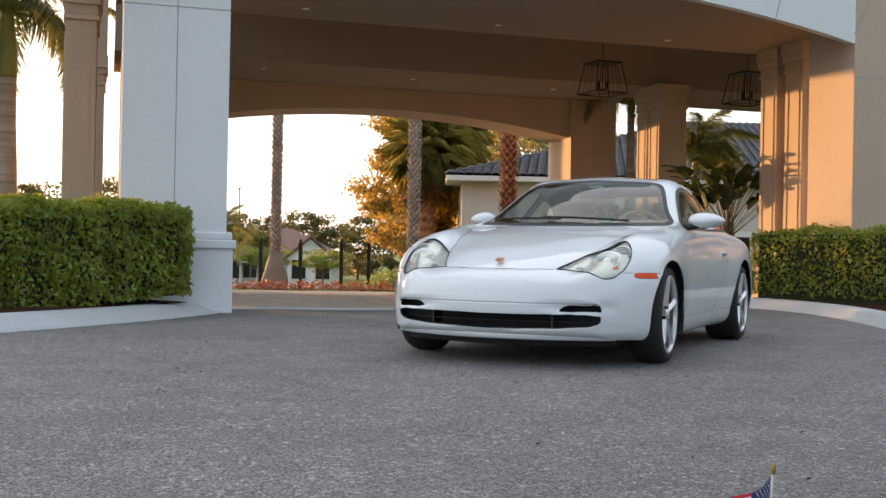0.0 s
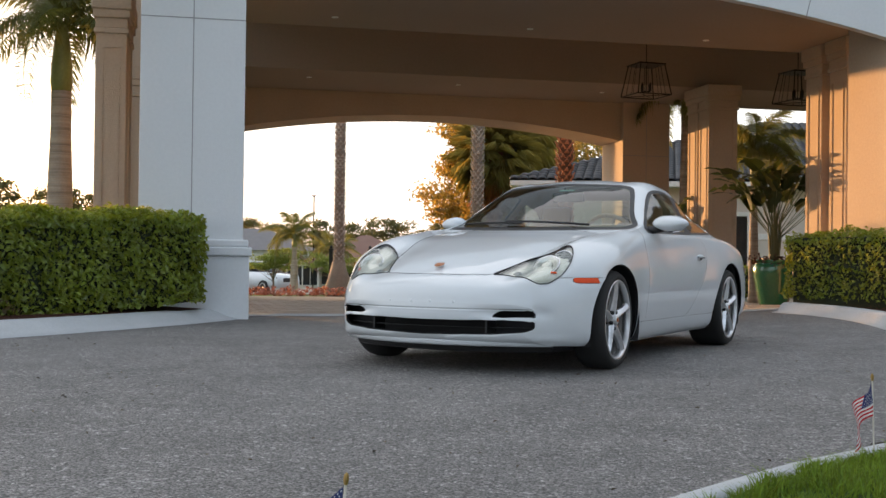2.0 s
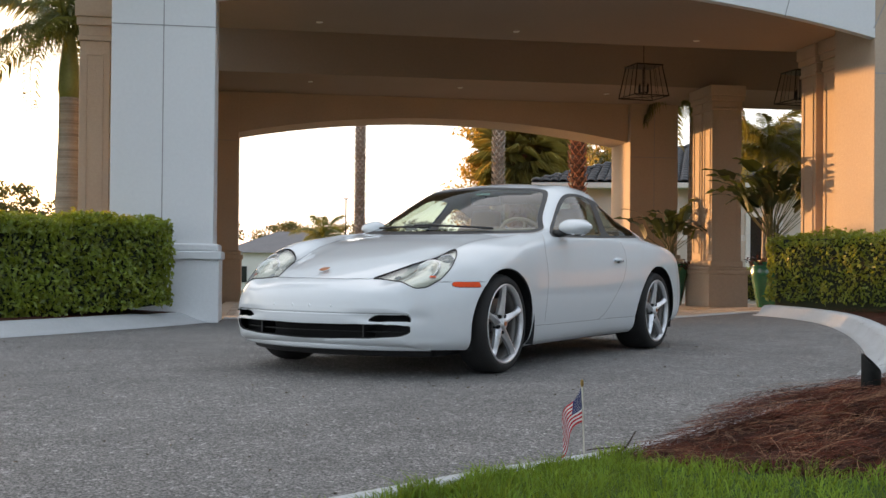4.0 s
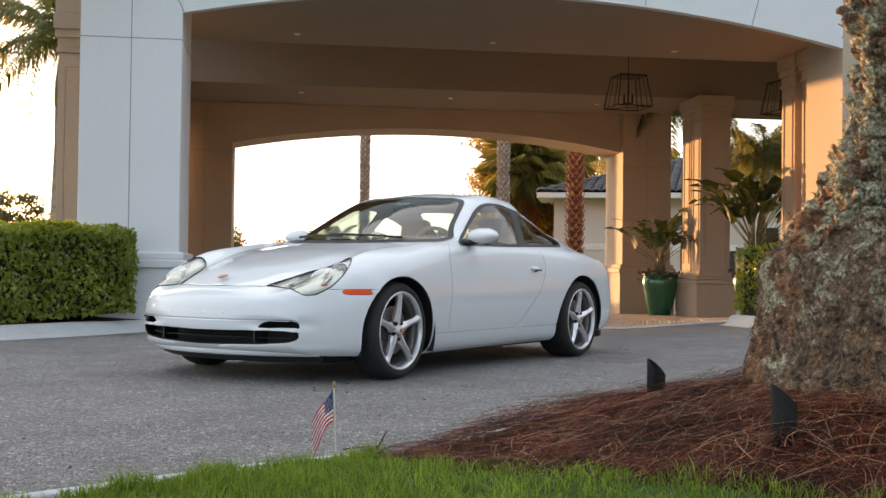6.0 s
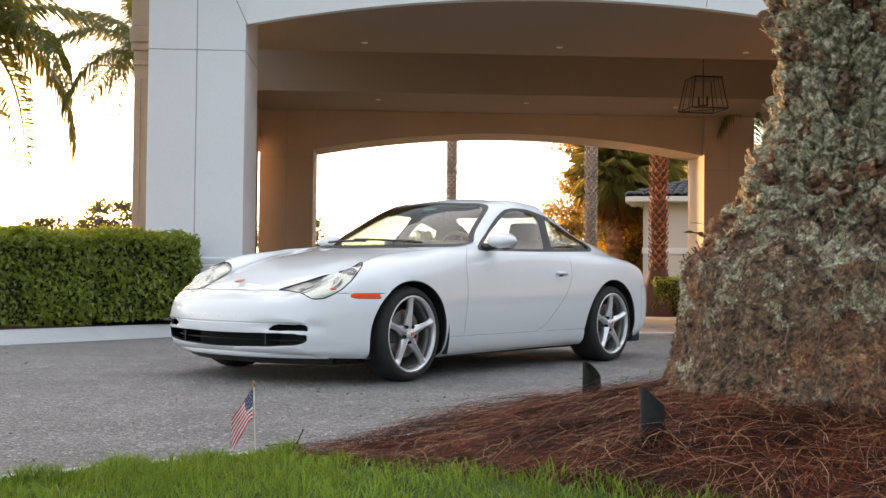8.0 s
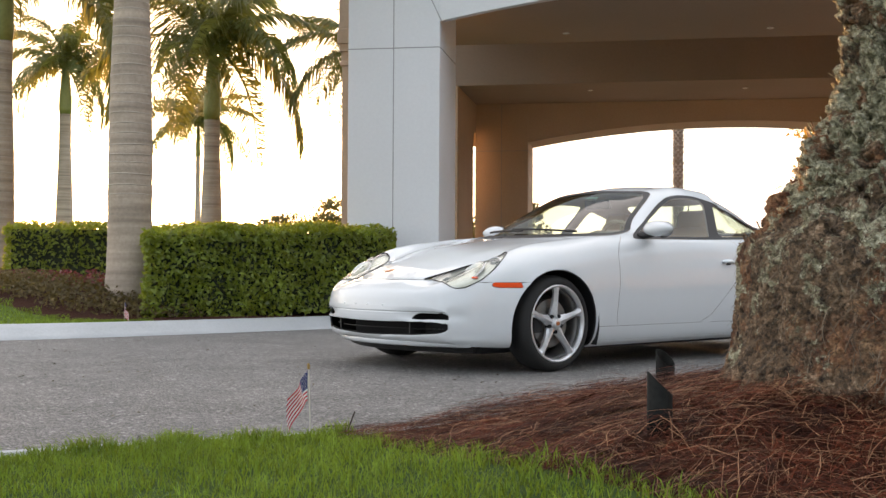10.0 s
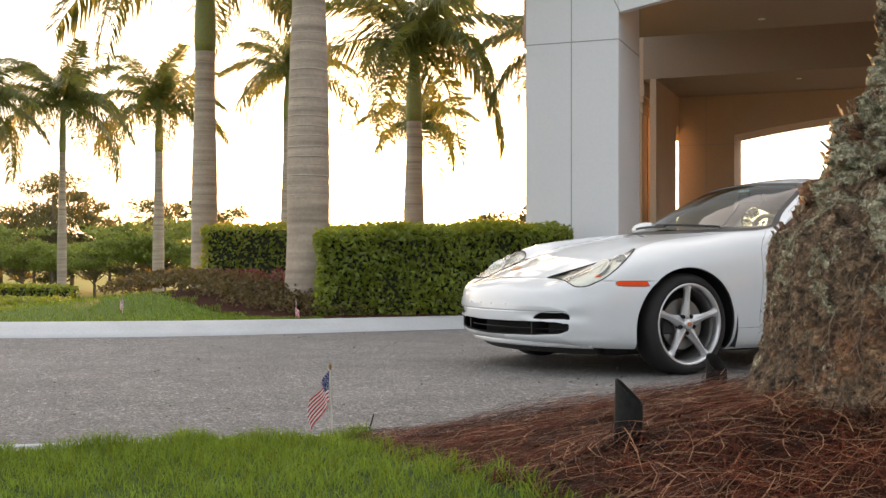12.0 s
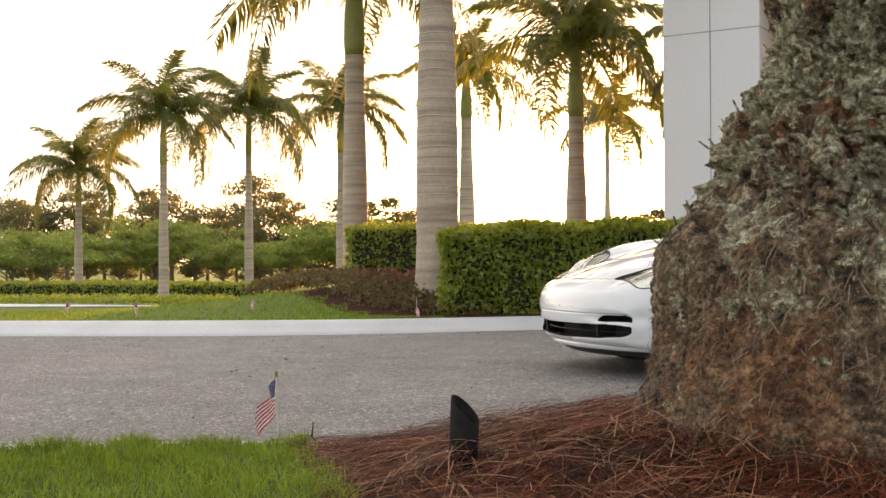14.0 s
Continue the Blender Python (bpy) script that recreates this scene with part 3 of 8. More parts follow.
Y2 = [(0, 0.36), (0.1, 0.42), (0.3, 0.46), (0.6, 0.49), (0.95, 0.52), (1.30, 0.60), (1.42, 0.665), (1.6, 0.635), (1.75, 0.60), (2.1, 0.55), (2.45, 0.535), (3.0, 0.53), (3.4, 0.53), (3.75, 0.53), (4.1, 0.46), (4.38, 0.36)]
D2 = [(0, 0.004), (0.1, 0.02), (0.3, 0.035), (0.6, 0.028), (0.95, 0.012), (1.30, 0.024), (1.42, 0.045), (1.75, 0.052), (2.1, 0.058), (2.45, 0.062), (3.0, 0.085), (3.5, 0.10), (3.8, 0.06), (4.1, 0.04), (4.38, 0.01)]
Y3 = [(0, 0.50), (0.1, 0.54), (0.3, 0.60), (0.6, 0.635), (0.95, 0.655), (1.30, 0.70), (1.45, 0.715), (1.75, 0.725), (2.45, 0.735), (3.0, 0.735), (3.4, 0.70), (3.8, 0.63), (4.1, 0.55), (4.38, 0.42)]
Z3 = [(0, 0.415), (0.03, 0.50), (0.1, 0.55), (0.29, 0.625), (0.6, 0.742), (0.80, 0.80), (0.95, 0.823), (1.2, 0.850), (1.42, 0.876), (1.75, 0.898), (2.45, 0.918), (2.9, 0.912), (3.35, 0.880), (3.75, 0.825), (4.0, 0.775), (4.25, 0.69), (4.38, 0.48)]
Y4 = [(0, 0.56), (0.1, 0.63), (0.3, 0.72), (0.6, 0.79), (0.95, 0.815), (1.42, 0.80), (2.0, 0.80), (2.45, 0.805), (3.0, 0.83), (3.3, 0.845), (3.8, 0.80), (4.15, 0.70), (4.38, 0.50)]
Z4 = [(0, 0.405), (0.03, 0.47), (0.1, 0.51), (0.3, 0.575), (0.6, 0.675), (0.95, 0.745), (1.42, 0.785), (2.0, 0.80), (2.45, 0.81), (3.0, 0.81), (3.35, 0.80), (3.8, 0.76), (4.2, 0.66), (4.38, 0.475)]
Y5 = [(0, 0.60), (0.1, 0.685), (0.3, 0.775), (0.6, 0.858), (0.95, 0.872), (1.42, 0.845), (2.0, 0.845), (2.6, 0.855), (3.0, 0.878), (3.3, 0.886), (3.8, 0.85), (4.15, 0.75), (4.38, 0.55)]
Z5 = [(0, 0.395), (0.1, 0.43), (0.3, 0.46), (0.95, 0.55), (2.0, 0.55), (3.3, 0.58), (4.1, 0.56), (4.38, 0.47)]
Y6 = [(0, 0.605), (0.1, 0.69), (0.3, 0.78), (0.6, 0.86), (0.95, 0.868), (1.42, 0.815), (2.4, 0.812), (3.0, 0.84), (3.3, 0.872), (3.8, 0.85), (4.15, 0.75), (4.38, 0.54)]
Z6 = [(0, 0.375), (0.03, 0.30), (0.1, 0.28), (0.95, 0.27), (2.4, 0.27), (3.3, 0.29), (4.15, 0.37), (4.38, 0.465)]


def car_section(s):
    top, low = curve_at(TOPLINE, s), curve_at(UNDER, s)
    y2 = curve_at(Y2, s)
    pts = [(0.0, top), (y2 * 0.55, top - curve_at(D2, s) * 0.28), (y2, top - curve_at(D2, s)),
           (curve_at(Y3, s), curve_at(Z3, s)), (curve_at(Y4, s), curve_at(Z4, s)), (curve_at(Y5, s), curve_at(Z5, s)),
           (curve_at(Y6, s), curve_at(Z6, s)), (curve_at(Y6, s) - 0.055, low), (curve_at(Y6, s) - 0.16, low - 0.002), (0.0, low - 0.004)]
    return pts


def car_bow(s, y, z):
    """How far a point is set back because nose, screen and tail are curved in plan."""
    a = 0.30 * max(0.0, 1 - s / 0.95) ** 1.4 * (abs(y) / 0.80) ** 2.3
    scr = 0.20 * smooth(1.30, 1.44, s) * (1 - smooth(1.9, 2.5, s)) * smooth(0.84, 0.93, z) * min(1.0, abs(y) / 0.66) ** 2
    b = -0.20 * smooth(3.6, 4.4, s) * (abs(y) / 0.75) ** 2.2
    c = -0.16 * smooth(2.7, 3.0, s) * (1 - smooth(3.5, 3.9, s)) * smooth(0.92, 1.02, z) * min(1.0, abs(y) / 0.55) ** 2
    return a + scr + b + c


def car_surface(rows, per):
    """Grid of points over the closed outer surface; rows along the car."""
    stations = []
    for i in range(rows + 1):
        t = i / rows
        stations.append(LENGTH * (0.5 - 0.5 * math.cos(math.pi * t)) if (t < 0.06 or t > 0.94) else None)
    lo = LENGTH * (0.5 - 0.5 * math.cos(math.pi * 0.06))
    hi = LENGTH * (0.5 - 0.5 * math.cos(math.pi * 0.94))
    for i in range(rows + 1):
        t = i / rows
        if stations[i] is None:
            stations[i] = lerp(lo, hi, (t - 0.06) / 0.88)
    grid = []
    for s in stations:
        ctrl = [np.array(p) for p in car_section(s)]
        ext = [np.array((-ctrl[1][0], ctrl[1][1]))] + ctrl + [np.array((-ctrl[-2][0], ctrl[-2][1]))]
        half = []
        for k in range(1, len(ext) - 2):
            a, b, c, d = ext[k - 1:k + 3]
            for j in range(per):
                t = j / per
                half.append(0.5 * (2 * b + (c - a) * t + (2 * a - 5 * b + 4 * c - d) * t * t + (3 * b - 3 * c + d - a) * t**3))
        half.append(ctrl[-1])
        ring = [(y, z) for y, z in half] + [(-y, z) for y, z in reversed(half[1:-1])]
        front = NOSE - s - 0.056 * (1 - smooth(0.0, 0.6, s))
        if not grid:
            # the blunt nose is closed by rows that draw in to one level line
            for k in range(6):
                flat = [(y, lerp(0.387, z, k / 6)) for y, z in ring]
                grid.append([(front + 0.002 * (1 - k / 6) - car_bow(s, y, z), y, z) for y, z in flat])
        grid.append([(front - car_bow(s, y, z), y, z if z < 0.55 else 0.55 + (z - 0.55) * 0.93) for y, z in ring])
    return np.array(grid)


def grid_tris(grid):
    n, m = grid.shape[:2]
    idx = np.arange(n * m).reshape(n, m)
    nxt = np.roll(idx, -1, axis=1)
    a, b, c, d = idx[:-1].ravel(), nxt[:-1].ravel(), nxt[1:].ravel(), idx[1:].ravel()
    tris = np.concatenate([np.stack([a, b, c], 1), np.stack([a, c, d], 1)])
    V = grid.reshape(-1, 3)
    ends = []
    for ring in (idx[-1],):
        centre = V[ring].mean(axis=0)
        V = np.vstack([V, centre])
        k = len(V) - 1
        for i in range(m):
            ends.append((ring[i], ring[(i + 1) % m], k))
    return V.copy(), np.concatenate([tris, np.array(ends)])


def snap_split(V, T, f):
    """Moves corners onto the line f = 0, then parts the triangles: inside (f < 0), outside."""
    f = f.copy()
    for _ in range(4):
        E = np.concatenate([T[:, [0, 1]], T[:, [1, 2]], T[:, [2, 0]]])
        E = np.unique(np.sort(E, axis=1), axis=0)
        fa, fb = f[E[:, 0]], f[E[:, 1]]
        cross = E[(fa * fb) < 0]
        if not len(cross):
            break
        order = np.argsort(np.minimum(np.abs(f[cross[:, 0]]), np.abs(f[cross[:, 1]])))
        done = set()
        for a, b in cross[order]:
            if f[a] * f[b] >= 0:
                continue
            near, far = (a, b) if abs(f[a]) < abs(f[b]) else (b, a)
            if near in done:
                continue
            V[near] = V[near] + (V[far] - V[near]) * (f[near] / (f[near] - f[far]))
            f[near] = 0.0
            done.add(near)
    inside = f[T].min(axis=1) < 0
    return T[inside], T[~inside]


def poly_f(points, P):
    """Signed distance to a closed outline (negative inside) for points P of shape (n, 2)."""
    pts = np.array(points, float)
    best = np.full(len(P), 1e9)
    inside = np.zeros(len(P), bool)
    n = len(pts)
    for i in range(n):
        a, b = pts[i], pts[(i + 1) % n]
        ab = b - a
        t = np.clip(((P - a) @ ab) / (ab @ ab), 0, 1)
        best = np.minimum(best, np.linalg.norm(P - a - t[:, None] * ab, axis=1))
        hit = ((a[1] > P[:, 1]) != (b[1] > P[:, 1])) & (P[:, 0] < (b[0] - a[0]) * (P[:, 1] - a[1]) / (b[1] - a[1] + 1e-12) + a[0])
        inside ^= hit
    return np.where(inside, -best, best)


def rounded(points, r, n=5):
    """An outline with its corners rounded."""
    out = []
    m = len(points)
    for i in range(m):
        p, a, b = Vector(points[i]), Vector(points[i - 1]), Vector(points[(i + 1) % m])
        d0, d1 = (a - p), (b - p)
        k = min(r, d0.length * 0.45, d1.length * 0.45)
        q0, q1 = p + d0.normalized() * k, p + d1.normalized() * k
        for j in range(n + 1):
            t = j / n
            out.append(tuple((1 - t) ** 2 * q0 + 2 * t * (1 - t) * p + t * t * q1))
    return out


def panel_mesh(name, V, T, mat, gap=0.0, flip=False):
    """A mesh of some triangles; its open edges are drawn in by the gap and turned down."""
    used = np.unique(T)
    back = {int(k): i for i, k in enumerate(used)}
    P = V[used].copy()
    F = np.array([[back[int(k)] for k in t] for t in T])
    if gap:
        E = np.concatenate([F[:, [0, 1]], F[:, [1, 2]], F[:, [2, 0]]])
        S = np.sort(E, axis=1)
        uniq, inv, cnt = np.unique(S, axis=0, return_inverse=True, return_counts=True)
        edge = np.unique(uniq[cnt == 1])
        on = np.zeros(len(P), bool)
        on[edge] = True
        acc = np.zeros_like(P)
        num = np.zeros(len(P))
        for a, b in uniq:
            if on[a] and not on[b]:
                acc[a] += P[b] - P[a]
                num[a] += 1
            if on[b] and not on[a]:
                acc[b] += P[a] - P[b]
                num[b] += 1
        fn = np.cross(P[F[:, 1]] - P[F[:, 0]], P[F[:, 2]] - P[F[:, 0]])
        vn = np.zeros_like(P)
        for k in range(3):
            np.add.at(vn, F[:, k], fn)
        vn /= np.linalg.norm(vn, axis=1)[:, None] + 1e-12
        out = np.sign((vn * (P - np.array([-1.3, 0, 0.5]))).sum(axis=1))[:, None]
        move = on & (num > 0)
        step = acc[move] / num[move][:, None]
        step /= np.linalg.norm(step, axis=1)[:, None] + 1e-12
        P[move] += step * gap - (vn * out)[move] * gap * 0.8
    if flip:
        F = F[:, ::-1]
    return mesh_of(name, P, [tuple(int(i) for i in t) for t in F], mat)


PAINT = material("white_car_paint", (0.62, 0.655, 0.68), 0.5, colour2=(0.605, 0.64, 0.665), scale=1.5, fine=30, coat=1.0, specular=0.3)
PAINT.node_tree.nodes["Principled BSDF"].inputs["Coat Roughness"].default_value = 0.025
BLACK_TRIM = material("black_rubber_trim", (0.012, 0.012, 0.013), 0.5, scale=10, fine=80)
LINER = material("charcoal_liner", (0.018, 0.018, 0.02), 0.8, scale=10, fine=80)
TYRE = material("black_tyre_rubber", (0.012, 0.012, 0.0125), 0.8, colour2=(0.018, 0.0175, 0.017), scale=9, fine=90, bump=0.2, bump_scale=120)
ALLOY = material("silver_alloy", (0.74, 0.75, 0.77), 0.30, metal=0.6, scale=5, fine=70)
# barrel alloy is greyed down to carry the shade inside the rim
BARREL = material("shaded_grey_alloy", (0.20, 0.195, 0.19), 0.5, metal=0.5, colour2=(0.13, 0.125, 0.12), scale=12, fine=80)
DISC = material("grey_brake_disc", (0.22, 0.21, 0.20), 0.45, metal=0.8, scale=12, fine=90)
TAN = material("tan_leather", (0.42, 0.24, 0.12), 0.5, colour2=(0.34, 0.19, 0.09), scale=7, fine=80, bump=0.15, bump_scale=120)
DASH = material("beige_dashboard", (0.36, 0.26, 0.17), 0.55, colour2=(0.30, 0.21, 0.13), scale=7, fine=80, bump=0.15, bump_scale=140)
AMBER = material("amber_lens", (0.80, 0.085, 0.010), 0.35, colour2=(0.70, 0.06, 0.007), scale=14, fine=60, specular=0.25)
RED_LENS = material("red_lens", (0.45, 0.01, 0.01), 0.15, scale=14, fine=60, coat=1.0)
CHROME = material("bright_chrome", (0.75, 0.75, 0.76), 0.12, metal=1.0, scale=6, fine=60)
LAMP_GREY = material("milky_lamp_reflector", (0.66, 0.68, 0.64), 0.24, colour2=(0.50, 0.52, 0.48), metal=0.55, scale=16, fine=60)
PROJECTOR = material("grey_projector_lens", (0.13, 0.15, 0.16), 0.12, scale=14, fine=60, coat=1.0)
CREST_GOLD = material("small_gold_red_badge", (0.55, 0.30, 0.10), 0.35, metal=0.5, colour2=(0.45, 0.08, 0.05), scale=90, fine=200)
SCREEN = glass_material("tinted_car_glass", (0.66, 0.76, 0.71))
CLEAR = glass_material("clear_lamp_cover", (0.93, 0.94, 0.91), 0.02)

grid = car_surface(200, 9)
CV, CT = grid_tris(grid)
g0 = np.cross(CV[CT[:, 1]] - CV[CT[:, 0]], CV[CT[:, 2]] - CV[CT[:, 0]])
gn0 = np.zeros_like(CV)
for k in range(3):
    np.add.at(gn0, CT[:, k], g0)
gn0 /= np.linalg.norm(gn0, axis=1)[:, None] + 1e-12
if (gn0[:, 2] * (CV[:, 2] - 0.5)).sum() < 0:
    gn0 = -gn0
ax = lambda: CV[:, 0]
sd = lambda: NOSE - CV[:, 0]
AY = lambda: np.abs(CV[:, 1])
Zc = lambda: CV[:, 2]
BIG = 9.0


def only(mask, f):
    return np.where(mask, f, BIG)


body = CT
# shallow dish round the upper slots of the bumper, and a ledge along its lower lip
dish = np.exp(-((Zc() - 0.368) / 0.030) ** 2) * np.clip((AY() - 0.27) / 0.14, 0, 1) * np.clip((0.70 - AY()) / 0.06, 0, 1) * (sd() < 0.6)
ledge = np.exp(-((Zc() - 0.225) / 0.018) ** 2) * (sd() < 0.75) * np.clip((0.78 - AY()) / 0.1, 0, 1)
CV[:, 0] += 0.012 * ledge - 0.016 * dish
# wheel arches
for xc, r in ((0.012, 0.338), (-BASE + 0.01, 0.350)):
    f = only(AY() > 0.45, np.hypot(CV[:, 0] - xc, CV[:, 2] - 0.299) - r)
    _, body = snap_split(CV, body, f)
# windscreen, in the front view
screen_out = rounded([(-0.69, 0.862), (-0.35, 0.852), (0.0, 0.850), (0.35, 0.852), (0.69, 0.862), (0.602, 0.965), (0.520, 1.115), (0.475, 1.172), (0.38, 1.192), (0.0, 1.205), (-0.38, 1.192), (-0.475, 1.172), (-0.520, 1.115), (-0.602, 0.965)], 0.05)
f = only((sd() > 1.2) & (sd() < 2.35) & (Zc() > 0.78), poly_f(screen_out, CV[:, 1:3]))
screen_all, body = snap_split(CV, body, f)
f = only((sd() > 1.2) & (sd() < 2.35) & (Zc() > 0.78), poly_f(screen_out, CV[:, 1:3]) + 0.021)
screen, screen_trim = snap_split(CV, screen_all, f)
# rear window
rear_out = rounded([(-0.50, 0.935), (0.50, 0.935), (0.46, 1.15), (-0.46, 1.15)], 0.08)
f = only((sd() > 2.7) & (sd() < 4.0) & (Zc() > 0.9), poly_f(rear_out, CV[:, 1:3]))
rear_glass, body = snap_split(CV, body, f)
# side windows, in the side view
side_out = rounded([(1.655, 0.838), (1.885, 0.955), (2.10, 1.080), (2.235, 1.143), (2.34, 1.160), (2.50, 1.16), (2.68, 1.128), (2.92, 1.055), (3.13, 0.955), (3.215, 0.892), (3.12, 0.862), (2.4, 0.846)], 0.045)
f = only((AY() > 0.5) & (Zc() > 0.80), poly_f(side_out, np.stack([sd(), Zc()], 1)))
side_all, body = snap_split(CV, body, f)
door_win = rounded([(1.735, 0.858), (1.915, 0.955), (2.12, 1.066), (2.245, 1.124), (2.35, 1.140), (2.50, 1.139), (2.595, 1.125), (2.46, 0.864)], 0.03)
quarter_win = rounded([(2.685, 1.105), (2.92, 1.032), (3.10, 0.945), (3.165, 0.895), (3.08, 0.877), (2.565, 0.866)], 0.035)
fq = poly_f(quarter_win, np.stack([sd(), Zc()], 1))
fd = poly_f(door_win, np.stack([sd(), Zc()], 1))
door_glass, side_rest = snap_split(CV, side_all, only((AY() > 0.5) & (Zc() > 0.80), fd))
fq = poly_f(quarter_win, np.stack([sd(), Zc()], 1))
quarter_glass, side_trim = snap_split(CV, side_rest, only((AY() > 0.5) & (Zc() > 0.80), fq))
# head lamps, in the view from above
lamp_out = rounded([(0.645, 0.335), (0.53, 0.385), (0.37, 0.438), (0.27, 0.505), (0.215, 0.57), (0.222, 0.632), (0.29, 0.675), (0.37, 0.699), (0.47, 0.690), (0.57, 0.648), (0.625, 0.598), (0.642, 0.535), (0.608, 0.455), (0.612, 0.39)], 0.04)
f = only((Zc() > 0.50) & (sd() < 1.1), poly_f(lamp_out, np.stack([ax(), AY()], 1)))
lamp_cover, body = snap_split(CV, body, f)
# front openings
main_out = rounded([(-0.61, 0.283), (-0.56, 0.264), (-0.38, 0.250), (0.0, 0.241), (0.38, 0.250), (0.56, 0.264), (0.61, 0.283), (0.622, 0.318), (0.55, 0.330), (0.29, 0.327), (0.0, 0.325), (-0.29, 0.327), (-0.55, 0.330), (-0.622, 0.318)], 0.02)
f = only(sd() < 0.7, poly_f(main_out, CV[:, 1:3]))
grille_hole, body = snap_split(CV, body, f)
slot_out = rounded([(0.405, 0.345), (0.415, 0.364), (0.455, 0.381), (0.585, 0.381), (0.615, 0.368), (0.620, 0.346)], 0.010)
f = only(sd() < 0.7, poly_f(slot_out, np.stack([AY(), Zc()], 1)))
slot_hole, body = snap_split(CV, body, f)
# side markers
mark_out = rounded([(0.47, 0.532), (0.468, 0.561), (0.635, 0.561), (0.635, 0.532)], 0.006)
f = only(AY() > 0.6, poly_f(mark_out, np.stack([sd(), Zc()], 1)))
marker, body = snap_split(CV, body, f)
# rear lamps
tail_out = rounded([(3.98, 0.66), (4.02, 0.74), (4.16, 0.745), (4.5, 0.70), (4.5, 0.62), (4.1, 0.62)], 0.03)
f = only((AY() > 0.35), poly_f(tail_out, np.stack([sd(), Zc()], 1)))
tail_lamp, body = snap_split(CV, body, f)
# front lid
lid_out = rounded([(0.645, -0.335), (0.70, -0.17), (0.712, 0.0), (0.70, 0.17), (0.645, 0.335), (0.53, 0.385), (0.37, 0.438), (0.10, 0.50), (-0.147, 0.546), (-0.36, 0.60), (-0.475, 0.52), (-0.50, 0.0), (-0.475, -0.52), (-0.36, -0.60), (-0.147, -0.546), (0.10, -0.50), (0.37, -0.438), (0.53, -0.385)], 0.03)
f = only((Zc() > 0.5) & (sd() < 1.6), poly_f(lid_out, CV[:, :2]))
front_lid, body = snap_split(CV, body, f)
# bumper: everything ahead of the seam
f = np.maximum(Zc() - (0.59 - 0.028 * np.clip((AY() - 0.40) / 0.18, 0, 1)), 0.15 - ax())
bumper, body = snap_split(CV, body, f)
# doors
door_out = rounded([(1.60, 0.87), (1.50, 0.80), (1.465, 0.74), (1.44, 0.45), (1.437, 0.283), (2.25, 0.285), (2.37, 0.318), (2.46, 0.40), (2.62, 0.55), (2.70, 0.68), (2.72, 0.80), (2.64, 0.87)], 0.04)
f = only((AY() > 0.55) & (Zc() < 0.95), poly_f(door_out, np.stack([sd(), Zc()], 1)))
door, body = snap_split(CV, body, f)
# sills below the doors
f = np.maximum(np.maximum(Zc() - 0.284, ax() - (-0.2)), -2.1 - ax())
f = only((AY() > 0.6) & (gn0[:, 2] > -0.6), f)
sill, body = snap_split(CV, body, f)
# engine lid
eng_out = rounded([(-2.78, -0.45), (-2.78, 0.45), (-3.25, 0.40), (-3.25, -0.40)], 0.08)
f = only(Zc() > 0.6, poly_f(eng_out, CV[:, :2]))
engine_lid, body = snap_split(CV, body, f)
# rear bumper
f = np.maximum(Zc() - 0.60, 3.72 - sd())
rear_bumper, body = snap_split(CV, body, f)

car = thing("sports_car", CAR, "white two-door sports coupe parked on the drive", "car")


def panel(name, tris, mat, gap=0.0016, label="", side=0, parent=None):
    if side:
        tris = tris[(CV[tris][:, :, 1].mean(axis=1) * side) > 0]
    ob = add(name, panel_mesh(name, CV, tris, mat, gap), parent or car, label)
    return ob


car_body = panel("body", body, PAINT, 0.0016, "white painted steel body shell")
front_bumper = panel("front_bumper", bumper, PAINT, 0.0028)
panel("rear_bumper", rear_bumper, PAINT)
panel("front_lid", front_lid, PAINT, 0.002)
panel("engine_lid", engine_lid, PAINT)
panes = [panel("windscreen", screen, SCREEN, 0, "tinted windscreen")]
panel("screen_seal", screen_trim, BLACK_TRIM, 0, "black windscreen seal")
panes.append(panel("rear_window", rear_glass, SCREEN, 0, "tinted rear window"))
doors = {}
for side in (1, -1):
    doors[side] = panel("door", door, PAINT, 0.0014, "", side)
    panes.append(panel("door_window", door_glass, SCREEN, 0, "tinted door glass", side, doors[side]))
    panes.append(panel("quarter_window", quarter_glass, SCREEN, 0, "tinted quarter glass", side))
    panel("sill", sill, PAINT, 0.0004, "", side)
    panel("window_seal", side_trim, BLACK_TRIM, 0, "black rubber window seal", side)
    panel("side_marker", marker, AMBER, 0.001, "orange side marker lens", side)
    panel("rear_lamp", tail_lamp, RED_LENS, 0.001, "red rear lamp", side)

# an inner skin closes the gaps; it stops short of the glass
all_skin = np.concatenate([body, bumper, front_lid, engine_lid, door, sill, rear_bumper, marker, tail_lamp, side_trim, screen_trim])
high = (CV[all_skin][:, :, 2].mean(axis=1) > 0.83) & (CV[all_skin][:, :, 0].mean(axis=1) < -0.55) & (CV[all_skin][:, :, 0].mean(axis=1) > -2.6)
gx = np.cross(CV[CT[:, 1]] - CV[CT[:, 0]], CV[CT[:, 2]] - CV[CT[:, 0]])
gn = np.zeros_like(CV)
for k in range(3):
    np.add.at(gn, CT[:, k], gx)
gn /= np.linalg.norm(gn, axis=1)[:, None] + 1e-12
if (gn[:, 2] * (CV[:, 2] - 0.5)).sum() < 0:
    gn = -gn
CVI = CV - gn * 0.016
